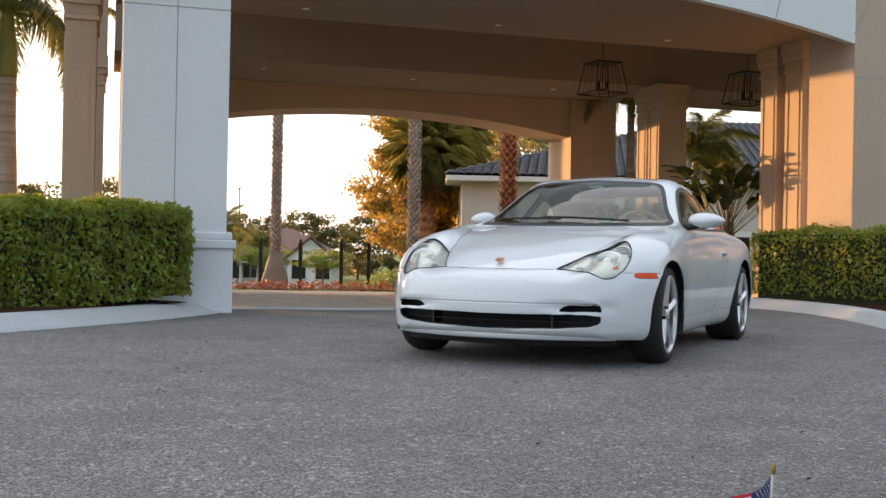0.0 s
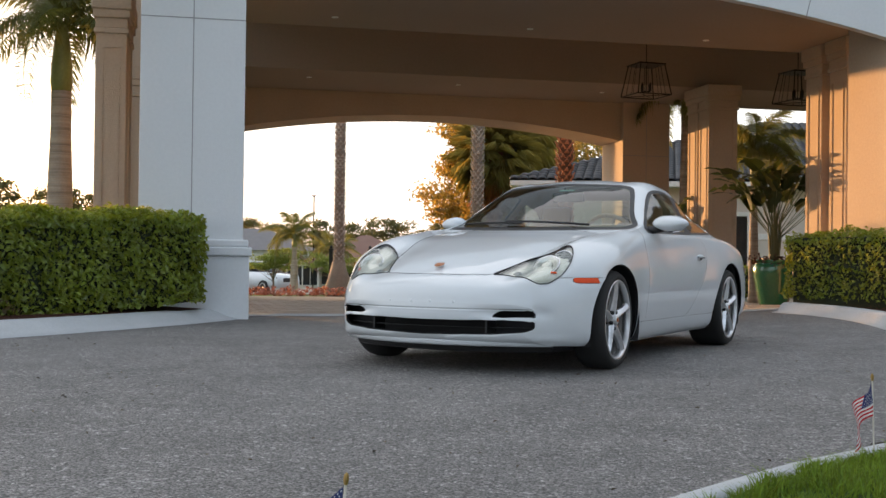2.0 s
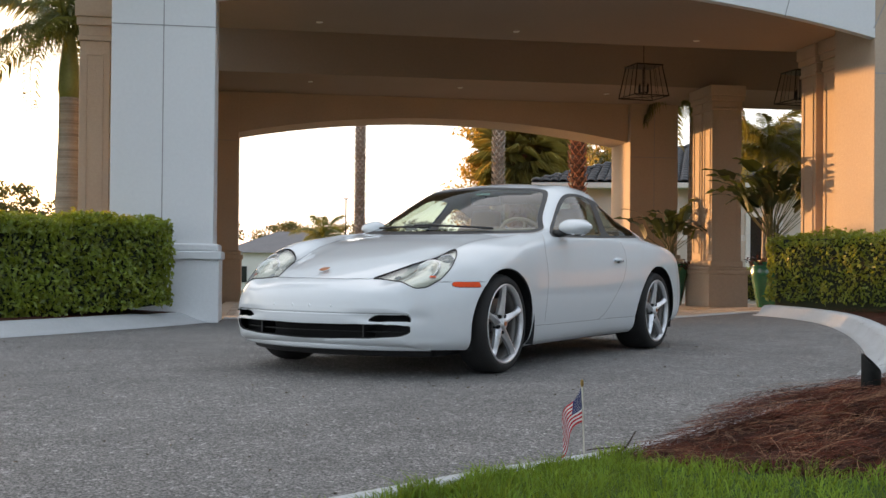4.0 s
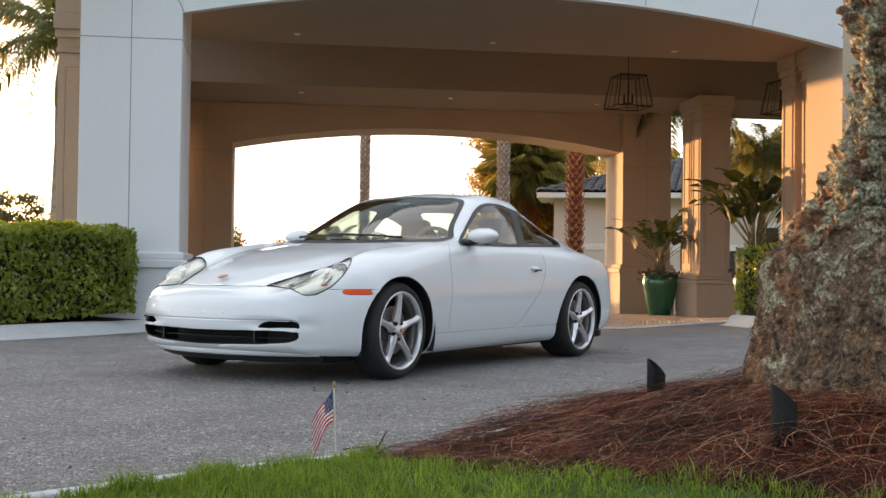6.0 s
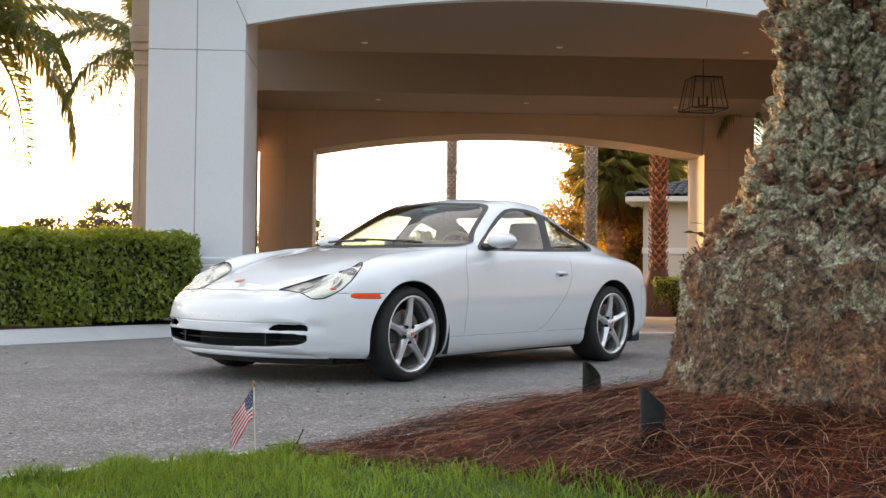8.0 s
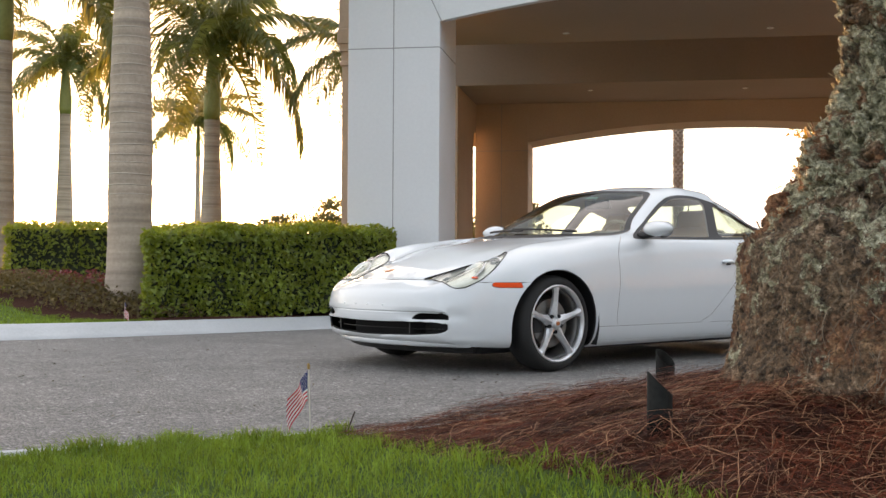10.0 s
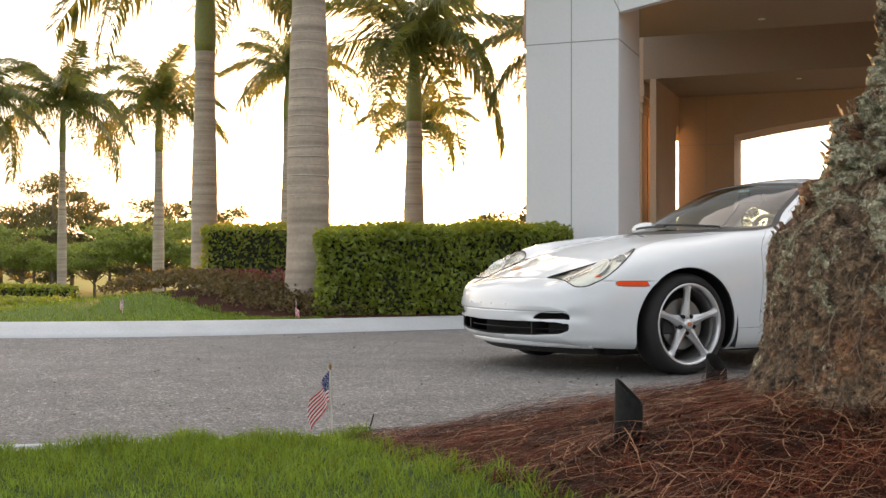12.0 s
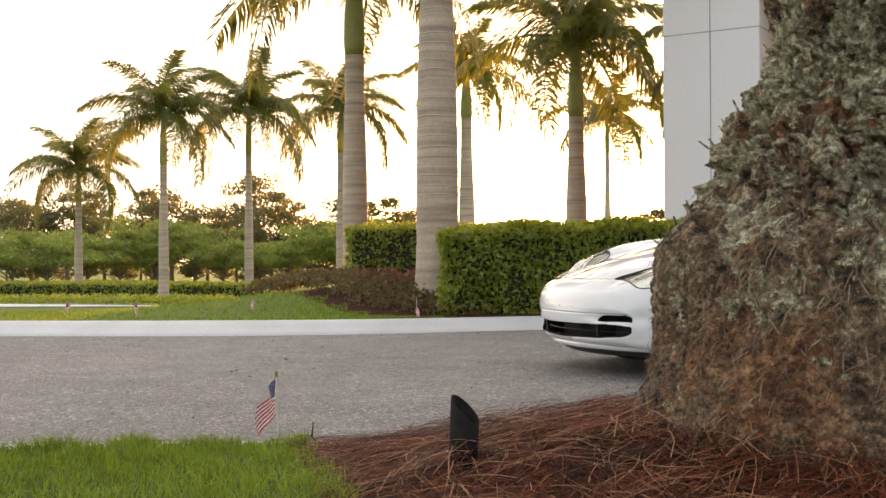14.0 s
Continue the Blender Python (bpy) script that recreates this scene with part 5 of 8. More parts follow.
def lichen_nodes(mat):
    """Brown fibrous bark with grey-green crusts of lichen and dark clefts."""
    nt = mat.node_tree
    p = nt.nodes["Principled BSDF"]
    p.inputs["Roughness"].default_value = 0.95
    tc = nt.nodes.new("ShaderNodeTexCoord")

    def noise_node(scale, detail, rough=0.6):
        n = nt.nodes.new("ShaderNodeTexNoise")
        n.inputs["Scale"].default_value, n.inputs["Detail"].default_value, n.inputs["Roughness"].default_value = scale, detail, rough
        nt.links.new(tc.outputs["Object"], n.inputs["Vector"])
        return n

    def ramp_of(node, stops):
        r = nt.nodes.new("ShaderNodeValToRGB")
        e = r.color_ramp.elements
        while len(e) < len(stops):
            e.new(0.5)
        for k, (pos, col) in enumerate(stops):
            e[k].position, e[k].color = pos, (*col, 1)
        nt.links.new(node.outputs["Fac"], r.inputs["Fac"])
        return r

    brown = ramp_of(noise_node(30, 6, 0.75), [(0.38, (0.025, 0.016, 0.010)), (0.47, (0.13, 0.085, 0.050)), (0.55, (0.23, 0.145, 0.085)), (0.66, (0.42, 0.31, 0.21))])
    rust = ramp_of(noise_node(16, 8, 0.75), [(0.38, (0.06, 0.024, 0.014)), (0.52, (0.24, 0.11, 0.052)), (0.64, (0.42, 0.25, 0.13))])
    lich = ramp_of(noise_node(52, 6, 0.75), [(0.34, (0.06, 0.05, 0.03)), (0.43, (0.23, 0.205, 0.125)), (0.53, (0.40, 0.375, 0.25)), (0.64, (0.66, 0.63, 0.48))])
    rust_at = nt.nodes.new("ShaderNodeMapRange")
    rust_at.inputs["From Min"].default_value, rust_at.inputs["From Max"].default_value = 0.50, 0.57
    nt.links.new(noise_node(3.3, 6, 0.65).outputs["Fac"], rust_at.inputs["Value"])
    bark = nt.nodes.new("ShaderNodeMix")
    bark.data_type = "RGBA"
    nt.links.new(rust_at.outputs["Result"], bark.inputs["Factor"])
    nt.links.new(brown.outputs["Color"], bark.inputs["A"])
    nt.links.new(rust.outputs["Color"], bark.inputs["B"])
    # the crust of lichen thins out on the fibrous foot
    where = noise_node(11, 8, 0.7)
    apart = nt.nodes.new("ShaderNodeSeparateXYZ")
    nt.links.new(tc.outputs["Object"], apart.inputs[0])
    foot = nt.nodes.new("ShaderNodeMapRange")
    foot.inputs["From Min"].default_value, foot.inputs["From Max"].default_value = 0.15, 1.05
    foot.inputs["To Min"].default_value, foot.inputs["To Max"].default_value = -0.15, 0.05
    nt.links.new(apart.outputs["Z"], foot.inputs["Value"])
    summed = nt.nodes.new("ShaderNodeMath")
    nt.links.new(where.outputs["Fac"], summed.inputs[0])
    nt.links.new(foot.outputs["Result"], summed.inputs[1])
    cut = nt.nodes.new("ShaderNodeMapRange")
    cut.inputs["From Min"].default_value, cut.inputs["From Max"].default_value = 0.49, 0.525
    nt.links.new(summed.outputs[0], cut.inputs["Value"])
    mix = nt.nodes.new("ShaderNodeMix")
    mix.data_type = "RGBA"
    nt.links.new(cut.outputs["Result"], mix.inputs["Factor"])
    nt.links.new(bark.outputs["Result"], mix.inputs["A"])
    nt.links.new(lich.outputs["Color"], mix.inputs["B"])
    # crusts and specks a few millimetres wide
    cells = nt.nodes.new("ShaderNodeTexVoronoi")
    cells.inputs["Scale"].default_value = 130
    nt.links.new(tc.outputs["Object"], cells.inputs["Vector"])
    one = nt.nodes.new("ShaderNodeSeparateColor")
    nt.links.new(cells.outputs["Color"], one.inputs["Color"])
    fleck = nt.nodes.new("ShaderNodeMapRange")
    fleck.inputs["To Min"].default_value, fleck.inputs["To Max"].default_value = 0.6, 1.4
    nt.links.new(one.outputs["Red"], fleck.inputs["Value"])
    tint = nt.nodes.new("ShaderNodeVectorMath")
    tint.operation = "SCALE"
    nt.links.new(mix.outputs["Result"], tint.inputs[0])
    nt.links.new(fleck.outputs["Result"], tint.inputs["Scale"])
    nt.links.new(tint.outputs["Vector"], p.inputs["Base Color"])
    b = nt.nodes.new("ShaderNodeBump")
    b.inputs["Strength"].default_value, b.inputs["Distance"].default_value = 1.0, 0.02
    nt.links.new(noise_node(110, 4, 0.7).outputs["Fac"], b.inputs["Height"])
    nt.links.new(b.outputs["Normal"], p.inputs["Normal"])


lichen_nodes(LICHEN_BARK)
rng = np.random.default_rng(7)


def soup(name, P, F, mats, index=None, shade=True):
    """A mesh from arrays of points and faces, with a material index per face."""
    me = bpy.data.meshes.new(name)
    P = np.asarray(P, dtype=np.float32)
    F = np.asarray(F, dtype=np.int32)
    me.vertices.add(len(P))
    me.vertices.foreach_set("co", P.ravel())
    k = F.shape[1]
    me.loops.add(F.size)
    me.loops.foreach_set("vertex_index", F.ravel())
    me.polygons.add(len(F))
    me.polygons.foreach_set("loop_start", np.arange(0, F.size, k, dtype=np.int32))
    me.polygons.foreach_set("loop_total", np.full(len(F), k, dtype=np.int32))
    if index is not None:
        me.polygons.foreach_set("material_index", np.asarray(index, dtype=np.int32))
    me.polygons.foreach_set("use_smooth", np.full(len(F), shade))
    for m in mats:
        me.materials.append(m)
    me.update(calc_edges=True)
    return me


def leaves(C, N, length, width, tilt=0.9, bend=0.25):
    """Small bent leaves at points C that look roughly along N. Two quads each, folded on the midrib."""
    n = len(C)
    D = rng.normal(size=(n, 3))
    N = N / (np.linalg.norm(N, axis=1)[:, None] + 1e-9)
    N = N + tilt * rng.normal(size=(n, 3)) * 0.6
    N /= np.linalg.norm(N, axis=1)[:, None]
    D = D - (D * N).sum(1)[:, None] * N
    D /= np.linalg.norm(D, axis=1)[:, None] + 1e-9
    S = np.cross(N, D)
    L = length * (0.6 + 0.8 * rng.random(n))[:, None]
    Wd = width * (0.7 + 0.6 * rng.random(n))[:, None]
    base, tip = C - D * L / 2, C + D * L / 2 - N * L * bend
    left, right = C + S * Wd / 2 + N * Wd * 0.18, C - S * Wd / 2 + N * Wd * 0.18
    P = np.stack([base, right, tip, left], 1).reshape(-1, 3)
    i = np.arange(n)[:, None] * 4
    F = np.concatenate([i + np.array([[0, 1, 2]]), i + np.array([[0, 2, 3]])])
    return P, F


def near_z(x, y):
    """Height of lawn and pine-straw bed on the near side of the drive."""
    d2 = (x - 3.90) ** 2 + (y - 3.90) ** 2
    heap = (x - 3.44) ** 2 + (y - 3.12) ** 2
    return 0.112 + 0.27 * np.exp(-d2 / 1.2) + 0.03 * np.exp(-heap / 0.05) + 0.012 * np.sin(3.1 * x + 1.7 * y) * np.sin(2.3 * y - x)


OUT = np.array((0.894, -0.447))


def near_sheet(name, line, mat, label):
    offs = [0.13, 0.3, 0.5, 0.75, 1.0, 1.3, 1.6, 2.0, 2.5, 3.1, 4.0, 5.5, 8, 12, 20]
    rows = []
    for p in line:
        row = []
        for o in offs:
            q = np.array(p) + OUT * o
            z = float(near_z(q[0], q[1]))
            row.append((q[0], q[1], lerp(z, ground_z(q[0], q[1]), smooth(4.5, 14, o)) if o > 0.2 else 0.118))
        rows.append(row)
    return sheet(name, rows, mat, label)


split_at = min(range(len(KR)), key=lambda i: abs(KR[i].y - 3.50))
near_sheet("lawn_near", KR[:split_at + 1], LAWN_SOIL, "mown lawn ground beside the kerb")
near_sheet("mulch_bed", KR[split_at:], MULCH, "red-brown pine straw bed round the palm trunk")


def on_near(count, y_lo, y_hi, o_lo, o_hi, power=1.0):
    """Random places in the strip beside the near kerb."""
    Y = np.array([p.y for p in KR])
    X = np.array([p.x for p in KR])
    y0 = rng.uniform(y_lo, y_hi, count)
    x0 = np.interp(y0, Y, X)
    o = o_lo + (o_hi - o_lo) * rng.random(count) ** power
    return x0 + OUT[0] * o, y0 + OUT[1] * o


def blades(x, y, z, tall, wide, lean=0.5):
    n = len(x)
    a = rng.uniform(0, 2 * np.pi, n)
    h = tall * (0.5 + 0.8 * rng.random(n))
    b = rng.uniform(0, 2 * np.pi, n)
    l = lean * h * rng.random(n)
    w = wide * (0.7 + 0.6 * rng.random(n))
    B = np.stack([x, y, z], 1)
    S = np.stack([np.cos(a) * w / 2, np.sin(a) * w / 2, 0 * a], 1)
    M = B + np.stack([np.cos(b) * l * 0.35, np.sin(b) * l * 0.35, h * 0.6], 1)
    T = B + np.stack([np.cos(b) * l * 1.1, np.sin(b) * l * 1.1, h * (1 - 0.25 * rng.random(n))], 1)
    P = np.stack([B - S, B + S, M + S * 0.75, M - S * 0.75, T], 1).reshape(-1, 3)
    i = np.arange(n)[:, None] * 5
    F = np.concatenate([i + np.array([[0, 1, 2]]), i + np.array([[0, 2, 3]]), i + np.array([[3, 2, 4]])])
    return P, F


x, y = on_near(150000, 0.2, 3.52, 0.19, 3.4, 1.6)
gap = 0.5 + 0.5 * np.sin(x * 71 + 3 * np.sin(y * 53)) * np.sin(y * 67 + 3 * np.sin(x * 59))
keep = rng.random(len(x)) < 0.25 + 0.75 * gap
x, y = x[keep], y[keep]
z = near_z(x, y) - 0.005
tuft = 0.6 + 0.7 * np.clip(np.sin(x * 17 + 2 * np.sin(y * 13)) * np.sin(y * 19 + 2 * np.sin(x * 15)) + 0.5, 0, 1)
P, F = blades(x, y, z, 0.043 * tuft, 0.0031, 1.3)
tagged(new("grass", soup("grass", P, F, [GRASS])), "bright green mown grass blades on the near lawn", "grass", "", "stuff")


def straw(count, x, y, zf, mat, name, label, long=0.16):
    n = len(x)
    a = rng.uniform(0, 2 * np.pi, n)
    L = long * (0.5 + 0.8 * rng.random(n))
    curl = rng.normal(size=n) * 0.35
    rise = np.abs(rng.normal(size=n)) * 0.10
    heap = np.clip(np.sin(x * 13 + 2 * np.sin(y * 9)) * np.sin(y * 15 + 2 * np.sin(x * 11)), 0, 1)
    up = 0.002 + (0.018 + 0.045 * heap) * rng.random(n) ** 1.4
    pts = []
    w = 0.0006 + 0.0005 * rng.random(n)
    for k in range(4):
        t = k / 3 - 0.5
        aa = a + curl * t
        px_, py_ = x + np.cos(aa) * L * t, y + np.sin(aa) * L * t
        pz = zf(px_, py_) + up + rise * L * (0.25 - t * t) * 1.6
        nx, ny = -np.sin(aa) * w, np.cos(aa) * w
        pts.append(np.stack([px_ - nx, py_ - ny, pz], 1))
        pts.append(np.stack([px_ + nx, py_ + ny, pz + w * 0.5], 1))
    P = np.stack(pts, 1).reshape(-1, 3)
    i = np.arange(n)[:, None] * 8
    F = np.concatenate([i + np.array([[2 * k, 2 * k + 1, 2 * k + 3, 2 * k + 2]]) for k in range(3)])
    return tagged(new(name, soup(name, P, F, [mat])), label, "pine straw", "", "stuff")


x, y = on_near(58000, 3.50, 6.6, 0.20, 3.6, 1.2)
straw(0, x, y, near_z, STRAW, "pine_straw", "loose red-brown pine needles covering the bed")
x, y = on_near(15000, 3.50, 6.4, 0.2, 3.4)
straw(0, x, y, near_z, STRAW_PALE, "pale_pine_straw", "scattered pale dry pine needles on the bed", 0.17)
x, y = on_near(9000, 6.4, 15.2, 0.1, 4.5)
straw(0, x, y, near_z, STRAW, "far_pine_straw", "loose red-brown pine needles along the far bed", 0.22)

# far side of the drive: lawn strip, then a raised bed
BACK = Vector((-0.75, 0.66))


def north_z(d, along=9.0):
    """Height behind the kerb: a mound that sinks away along the drive."""
    return 0.118 + smooth(4.5, 7.6, along) * (0.33 * smooth(0.6, 2.6, d) - 0.10 * smooth(3.5, 8.0, d))


LK = [p for p in KL if -6 < p.y < 12.3]


def bed_start(p):
    return curve_at([(6.0, 3.2), (6.4, 2.7), (6.9, 1.7), (7.3, 1.1), (7.65, 0.75), (8.5, 0.40), (13, 0.40)], max(6.0, p.y))


def north_sheet(name, ranges, mat, label, start=-6.0):
    rows = []
    for p in LK:
        if p.y < start:
            continue
        lo, hi = ranges(p)
        row = []
        for k in range(11):
            d = lerp(lo, hi, (k / 10) ** 1.3)
            q = p + BACK * d
            row.append((q.x, q.y, ground_z(q.x, q.y) + lerp(north_z(d, p.y), -0.02, smooth(6, 11, d))))
        rows.append(row)
    return sheet(name, rows, mat, label)


north_sheet("lawn_north", lambda p: (0.45, bed_start(p) + 0.05 if p.y > 6.1 else 12.0), FAR_LAWN, "mown lawn strip behind the pale kerb")
north_sheet("bed_north", lambda p: (bed_start(p), 12.0), MULCH, "red-brown mulch bed round the tall palms", 6.1)
cnt = 60000
k = rng.integers(0, len(LK) - 1, cnt)
LP = np.array([tuple(p) for p in LK])
base = LP[k] + (LP[k + 1] - LP[k]) * rng.random(cnt)[:, None]
dmax = np.array([bed_start(p) for p in LK])[k]
d = 0.47 + (dmax - 0.47) * rng.random(cnt)
Q = base + np.array(BACK) * d[:, None]
zz = np.array([ground_z(a, b) + north_z(c, e) for a, b, c, e in zip(Q[:, 0], Q[:, 1], d, base[:, 1])])
keep = d < dmax
P, F = blades(Q[keep, 0], Q[keep, 1], zz[keep], 0.030, 0.007, 1.0)
tagged(new("far_grass", soup("far_grass", P, F, [GRASS])), "bright green grass blades on the far lawn strip", "grass", "", "stuff")


def clump_mass(name, centres, radius, height, per, size, mat, label, category, zf=None):
    """Low bedding plants as one mass of small leaves."""
    C = []
    for (cx_, cy_) in centres:
        n = per
        r = radius * np.sqrt(rng.random(n))
        a = rng.uniform(0, 2 * np.pi, n)
        px_, py_ = cx_ + r * np.cos(a), cy_ + r * np.sin(a)
        base = zf(cx_, cy_) if zf else ground_z(cx_, cy_)
        pz = base + height * (1 - (r / radius) ** 2 * 0.7) * rng.random(n) ** 0.5
        C.append(np.stack([px_, py_, pz], 1))
    C = np.concatenate(C)
    N = np.tile(np.array([0.2, -0.4, 0.8]), (len(C), 1))
    P, F = leaves(C, N, size, size * 0.55, 1.3)
    return tagged(new(name, soup(name, P, F, [mat])), label, category, "", "stuff")


def bed_z(x, y):
    best = min(LK, key=lambda p: (p.x - x) ** 2 + (p.y - y) ** 2)
    d = (Vector((x, y)) - best).dot(BACK)
    return ground_z(x, y) + north_z(max(0.45, d), best.y)


cover, red = [], []
for p in LK:
    if p.y < 6.15 or p.y > 8.6:
        continue
    d0 = bed_start(p)
    for j in range(4):
        q = p + BACK * (d0 + 0.60 + 0.40 * j + 0.1 * rng.random())
        cover.append((q.x, q.y))
    for j in range(3):
        q = p + BACK * (d0 + 1.75 + 0.38 * j + 0.1 * rng.random())
        if p.y < 6.6:
            continue
        red.append((q.x, q.y))
clump_mass("ground_cover", cover, 0.30, 0.20, 150, 0.055, COVER_LEAF, "low brown-green ground cover in the mulch bed", "ground cover", bed_z)
clump_mass("red_bedding", red, 0.26, 0.20, 70, 0.060, RED_LEAF, "low red-leaved bedding plants under the palms", "bedding plants", bed_z)


# ---- hedges ----
def hedge(name, m, sx, sy, z0, z1, label, density=1900, size=0.060, mat=HEDGE_LEAF, slant=0.0):
    """A clipped box hedge: sx along, sy deep, leaves all over its sides and top."""
    t = thing(name, m, label, "hedge", "clipped hedges")
    # a solid dark box fills the hedge beneath its leaves
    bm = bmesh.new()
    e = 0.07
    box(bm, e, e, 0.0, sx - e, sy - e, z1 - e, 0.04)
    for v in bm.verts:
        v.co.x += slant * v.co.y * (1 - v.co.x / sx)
    part("dark_core", bm, HEDGE_CORE, t)
    faces = [((0, 0, z0), (sx, 0, 0), (0, 0, z1 - z0), (0, -1, 0)), ((0, sy, z0), (sx, 0, 0), (0, 0, z1 - z0), (0, 1, 0)),
             ((0, 0, z0), (0, sy, 0), (0, 0, z1 - z0), (-1, 0, 0)), ((sx, 0, z0), (0, sy, 0), (0, 0, z1 - z0), (1, 0, 0)),
             ((0, 0, z1), (sx, 0, 0), (0, sy, 0), (0, 0, 1))]
    C, N = [], []
    for o, a, b, nn in faces:
        o, a, b, nn = (np.array(v, float) for v in (o, a, b, nn))
        count = int(density * np.linalg.norm(a) * np.linalg.norm(b))
        s, u = rng.random(count), rng.random(count)
        q = o + s[:, None] * a + u[:, None] * b
        wob = 0.035 * np.sin(q[:, 0] * 5 + 3 * q[:, 2]) * np.sin(q[:, 2] * 7 + 2 * q[:, 1]) + 0.02 * np.sin(q[:, 0] * 13 + q[:, 1] * 11)
        wob += 0.032 * np.sin(31 * (q[:, 0] + q[:, 1]) + 2 * np.sin(23 * q[:, 2])) * np.sin(29 * q[:, 2] + 2 * np.sin(19 * q[:, 0] - 17 * q[:, 1]))
        depth = -0.07 * rng.random(count) ** 1.8 + 0.03 * rng.random(count) ** 6 + wob
        q = q + nn * depth[:, None]
        corner = np.minimum(np.minimum(q[:, 0], sx - q[:, 0]), np.minimum(q[:, 1], sy - q[:, 1]))
        q[:, 2] -= np.where(q[:, 2] > z1 - 0.1, 0.05 * np.clip(1 - corner / 0.12, 0, 1), 0)
        C.append(q)
        N.append(np.tile(nn, (count, 1)) + np.array([0, 0, 0.35]))
    C, N = np.concatenate(C), np.concatenate(N)
    C[:, 0] += slant * C[:, 1] * (1 - C[:, 0] / sx)
    P, F = leaves(C, N, size, size * 0.55, 1.0)
    tagged(add("foliage", soup("foliage", P, F, [mat]), t), "", "", "", "stuff")
    return t


hedge("hedge", pose(-3.83, 8.80, 0.05) @ pose(0, 0, 0, 0, 0, 71) @ pose(0, 0, 0, 0, -2, 0), 3.25, 0.80, 0.0, 0.96, "clipped green box hedge in front of the pier", slant=0.62)
hedge("hedge", pose(-7.4, 10.0, 0.30, 0, 0, 42), 3.7, 1.2, 0.05, 0.86, "taller dark clipped hedge behind the ringed palm", 900, 0.06)
hedge("hedge", pose(3.85, 15.45, -0.02, 0, 0, -56), 3.6, 0.68, 0.22, 1.08, "clipped green hedge beside the entrance pier", 1100, 0.055)

hedge("hedge", pose(-42.0, 19.0, -0.87, 0, 0, 9), 12.0, 1.0, 0.02, 0.74, "low dark clipped hedge far beyond the lawn", 320, 0.09)


# ---- palms ----
def frond_mesh(name, length, droop, width, count, mat, seed):
    """One feather frond along +x: an arching rib with narrow drooping leaflets on both sides."""
    r = np.random.default_rng(seed)
    ts = np.linspace(0, 1, 14)
    rib = np.stack([length * (ts - 0.18 * droop * ts**3), 0 * ts, length * (0.42 * ts - (0.42 + 0.55 * droop) * ts**2.1)], 1)
    P, F = [], []

    def add_quad(a, b, c, d):
        i = len(P)
        P.extend([a, b, c, d])
        F.append((i, i + 1, i + 2, i + 3))

    for i in range(13):
        w0, w1 = 0.030 * (1 - ts[i]) + 0.006, 0.030 * (1 - ts[i + 1]) + 0.006
        s = np.array([0, 1, 0])
        add_quad(rib[i] - s * w0, rib[i] + s * w0, rib[i + 1] + s * w1, rib[i + 1] - s * w1)
        u = np.array([0, 0, 1])
        add_quad(rib[i] - u * w0, rib[i] + u * w0, rib[i + 1] + u * w1, rib[i + 1] - u * w1)
    for k in range(count):
        t = 0.12 + 0.88 * (k + r.random() * 0.6) / count
        p = np.array([np.interp(t, ts, rib[:, j]) for j in range(3)])
        q = np.array([np.interp(min(1, t + 0.03), ts, rib[:, j]) for j in range(3)])
        d = (q - p) / (np.linalg.norm(q - p) + 1e-9)
        for side in (1, -1):
            L = width * (0.50 + 0.62 * math.sin(math.pi * min(1, t * 0.88 + 0.14))) * (0.75 + 0.45 * r.random())
            out = np.array([0, side, 0]) * (0.9 + 0.3 * r.random()) + d * (0.30 + 0.35 * r.random()) + np.array([0, 0, r.normal() * 0.34 + 0.05])
            out /= np.linalg.norm(out)
            mid = p + out * L * 0.45
            tip = p + out * L * 0.80 + np.array([0, 0, -L * (0.30 + 0.45 * r.random())])
            w = 0.0125 * (0.8 + 0.5 * r.random())
            cross = np.cross(out, [0, 0, 1.0]) * w + np.array([0, 0, w * 0.6])
            add_quad(p - cross * 0.5, p + cross * 0.5, mid + cross, mid - cross)
            i = len(P)
            P.extend([mid - cross, mid + cross, tip + cross * 0.1, tip - cross * 0.1])
            F.append((i, i + 1, i + 2, i + 3))
    return soup(name, np.array(P), np.array(F), [mat])


FRONDS = [frond_mesh("frond", 2.0, 0.42 + 0.26 * k, 0.50, 118, FROND, 20 + k) for k in range(4)]


def crown(owner, z, scale, count, seed, lift=1.0):
    r = random.Random(seed)
    for k in range(count):
        t = k / count
        ob = add("frond", FRONDS[min(3, int(t * 4))], owner)
        turn = k * 137.5 + r.uniform(-12, 12)
        up = lerp(68, -20, t ** 0.85) * lift + r.uniform(-6, 6)
        s = scale * r.uniform(0.88, 1.1)
        ob.matrix_local = pose(0, 0, z, 0, 0, turn) @ pose(0.04, 0, 0, 0, -up, 0) @ pose(0, 0, 0, r.uniform(-25, 25), 0, 0) @ Matrix.Diagonal((s, s, s, 1))


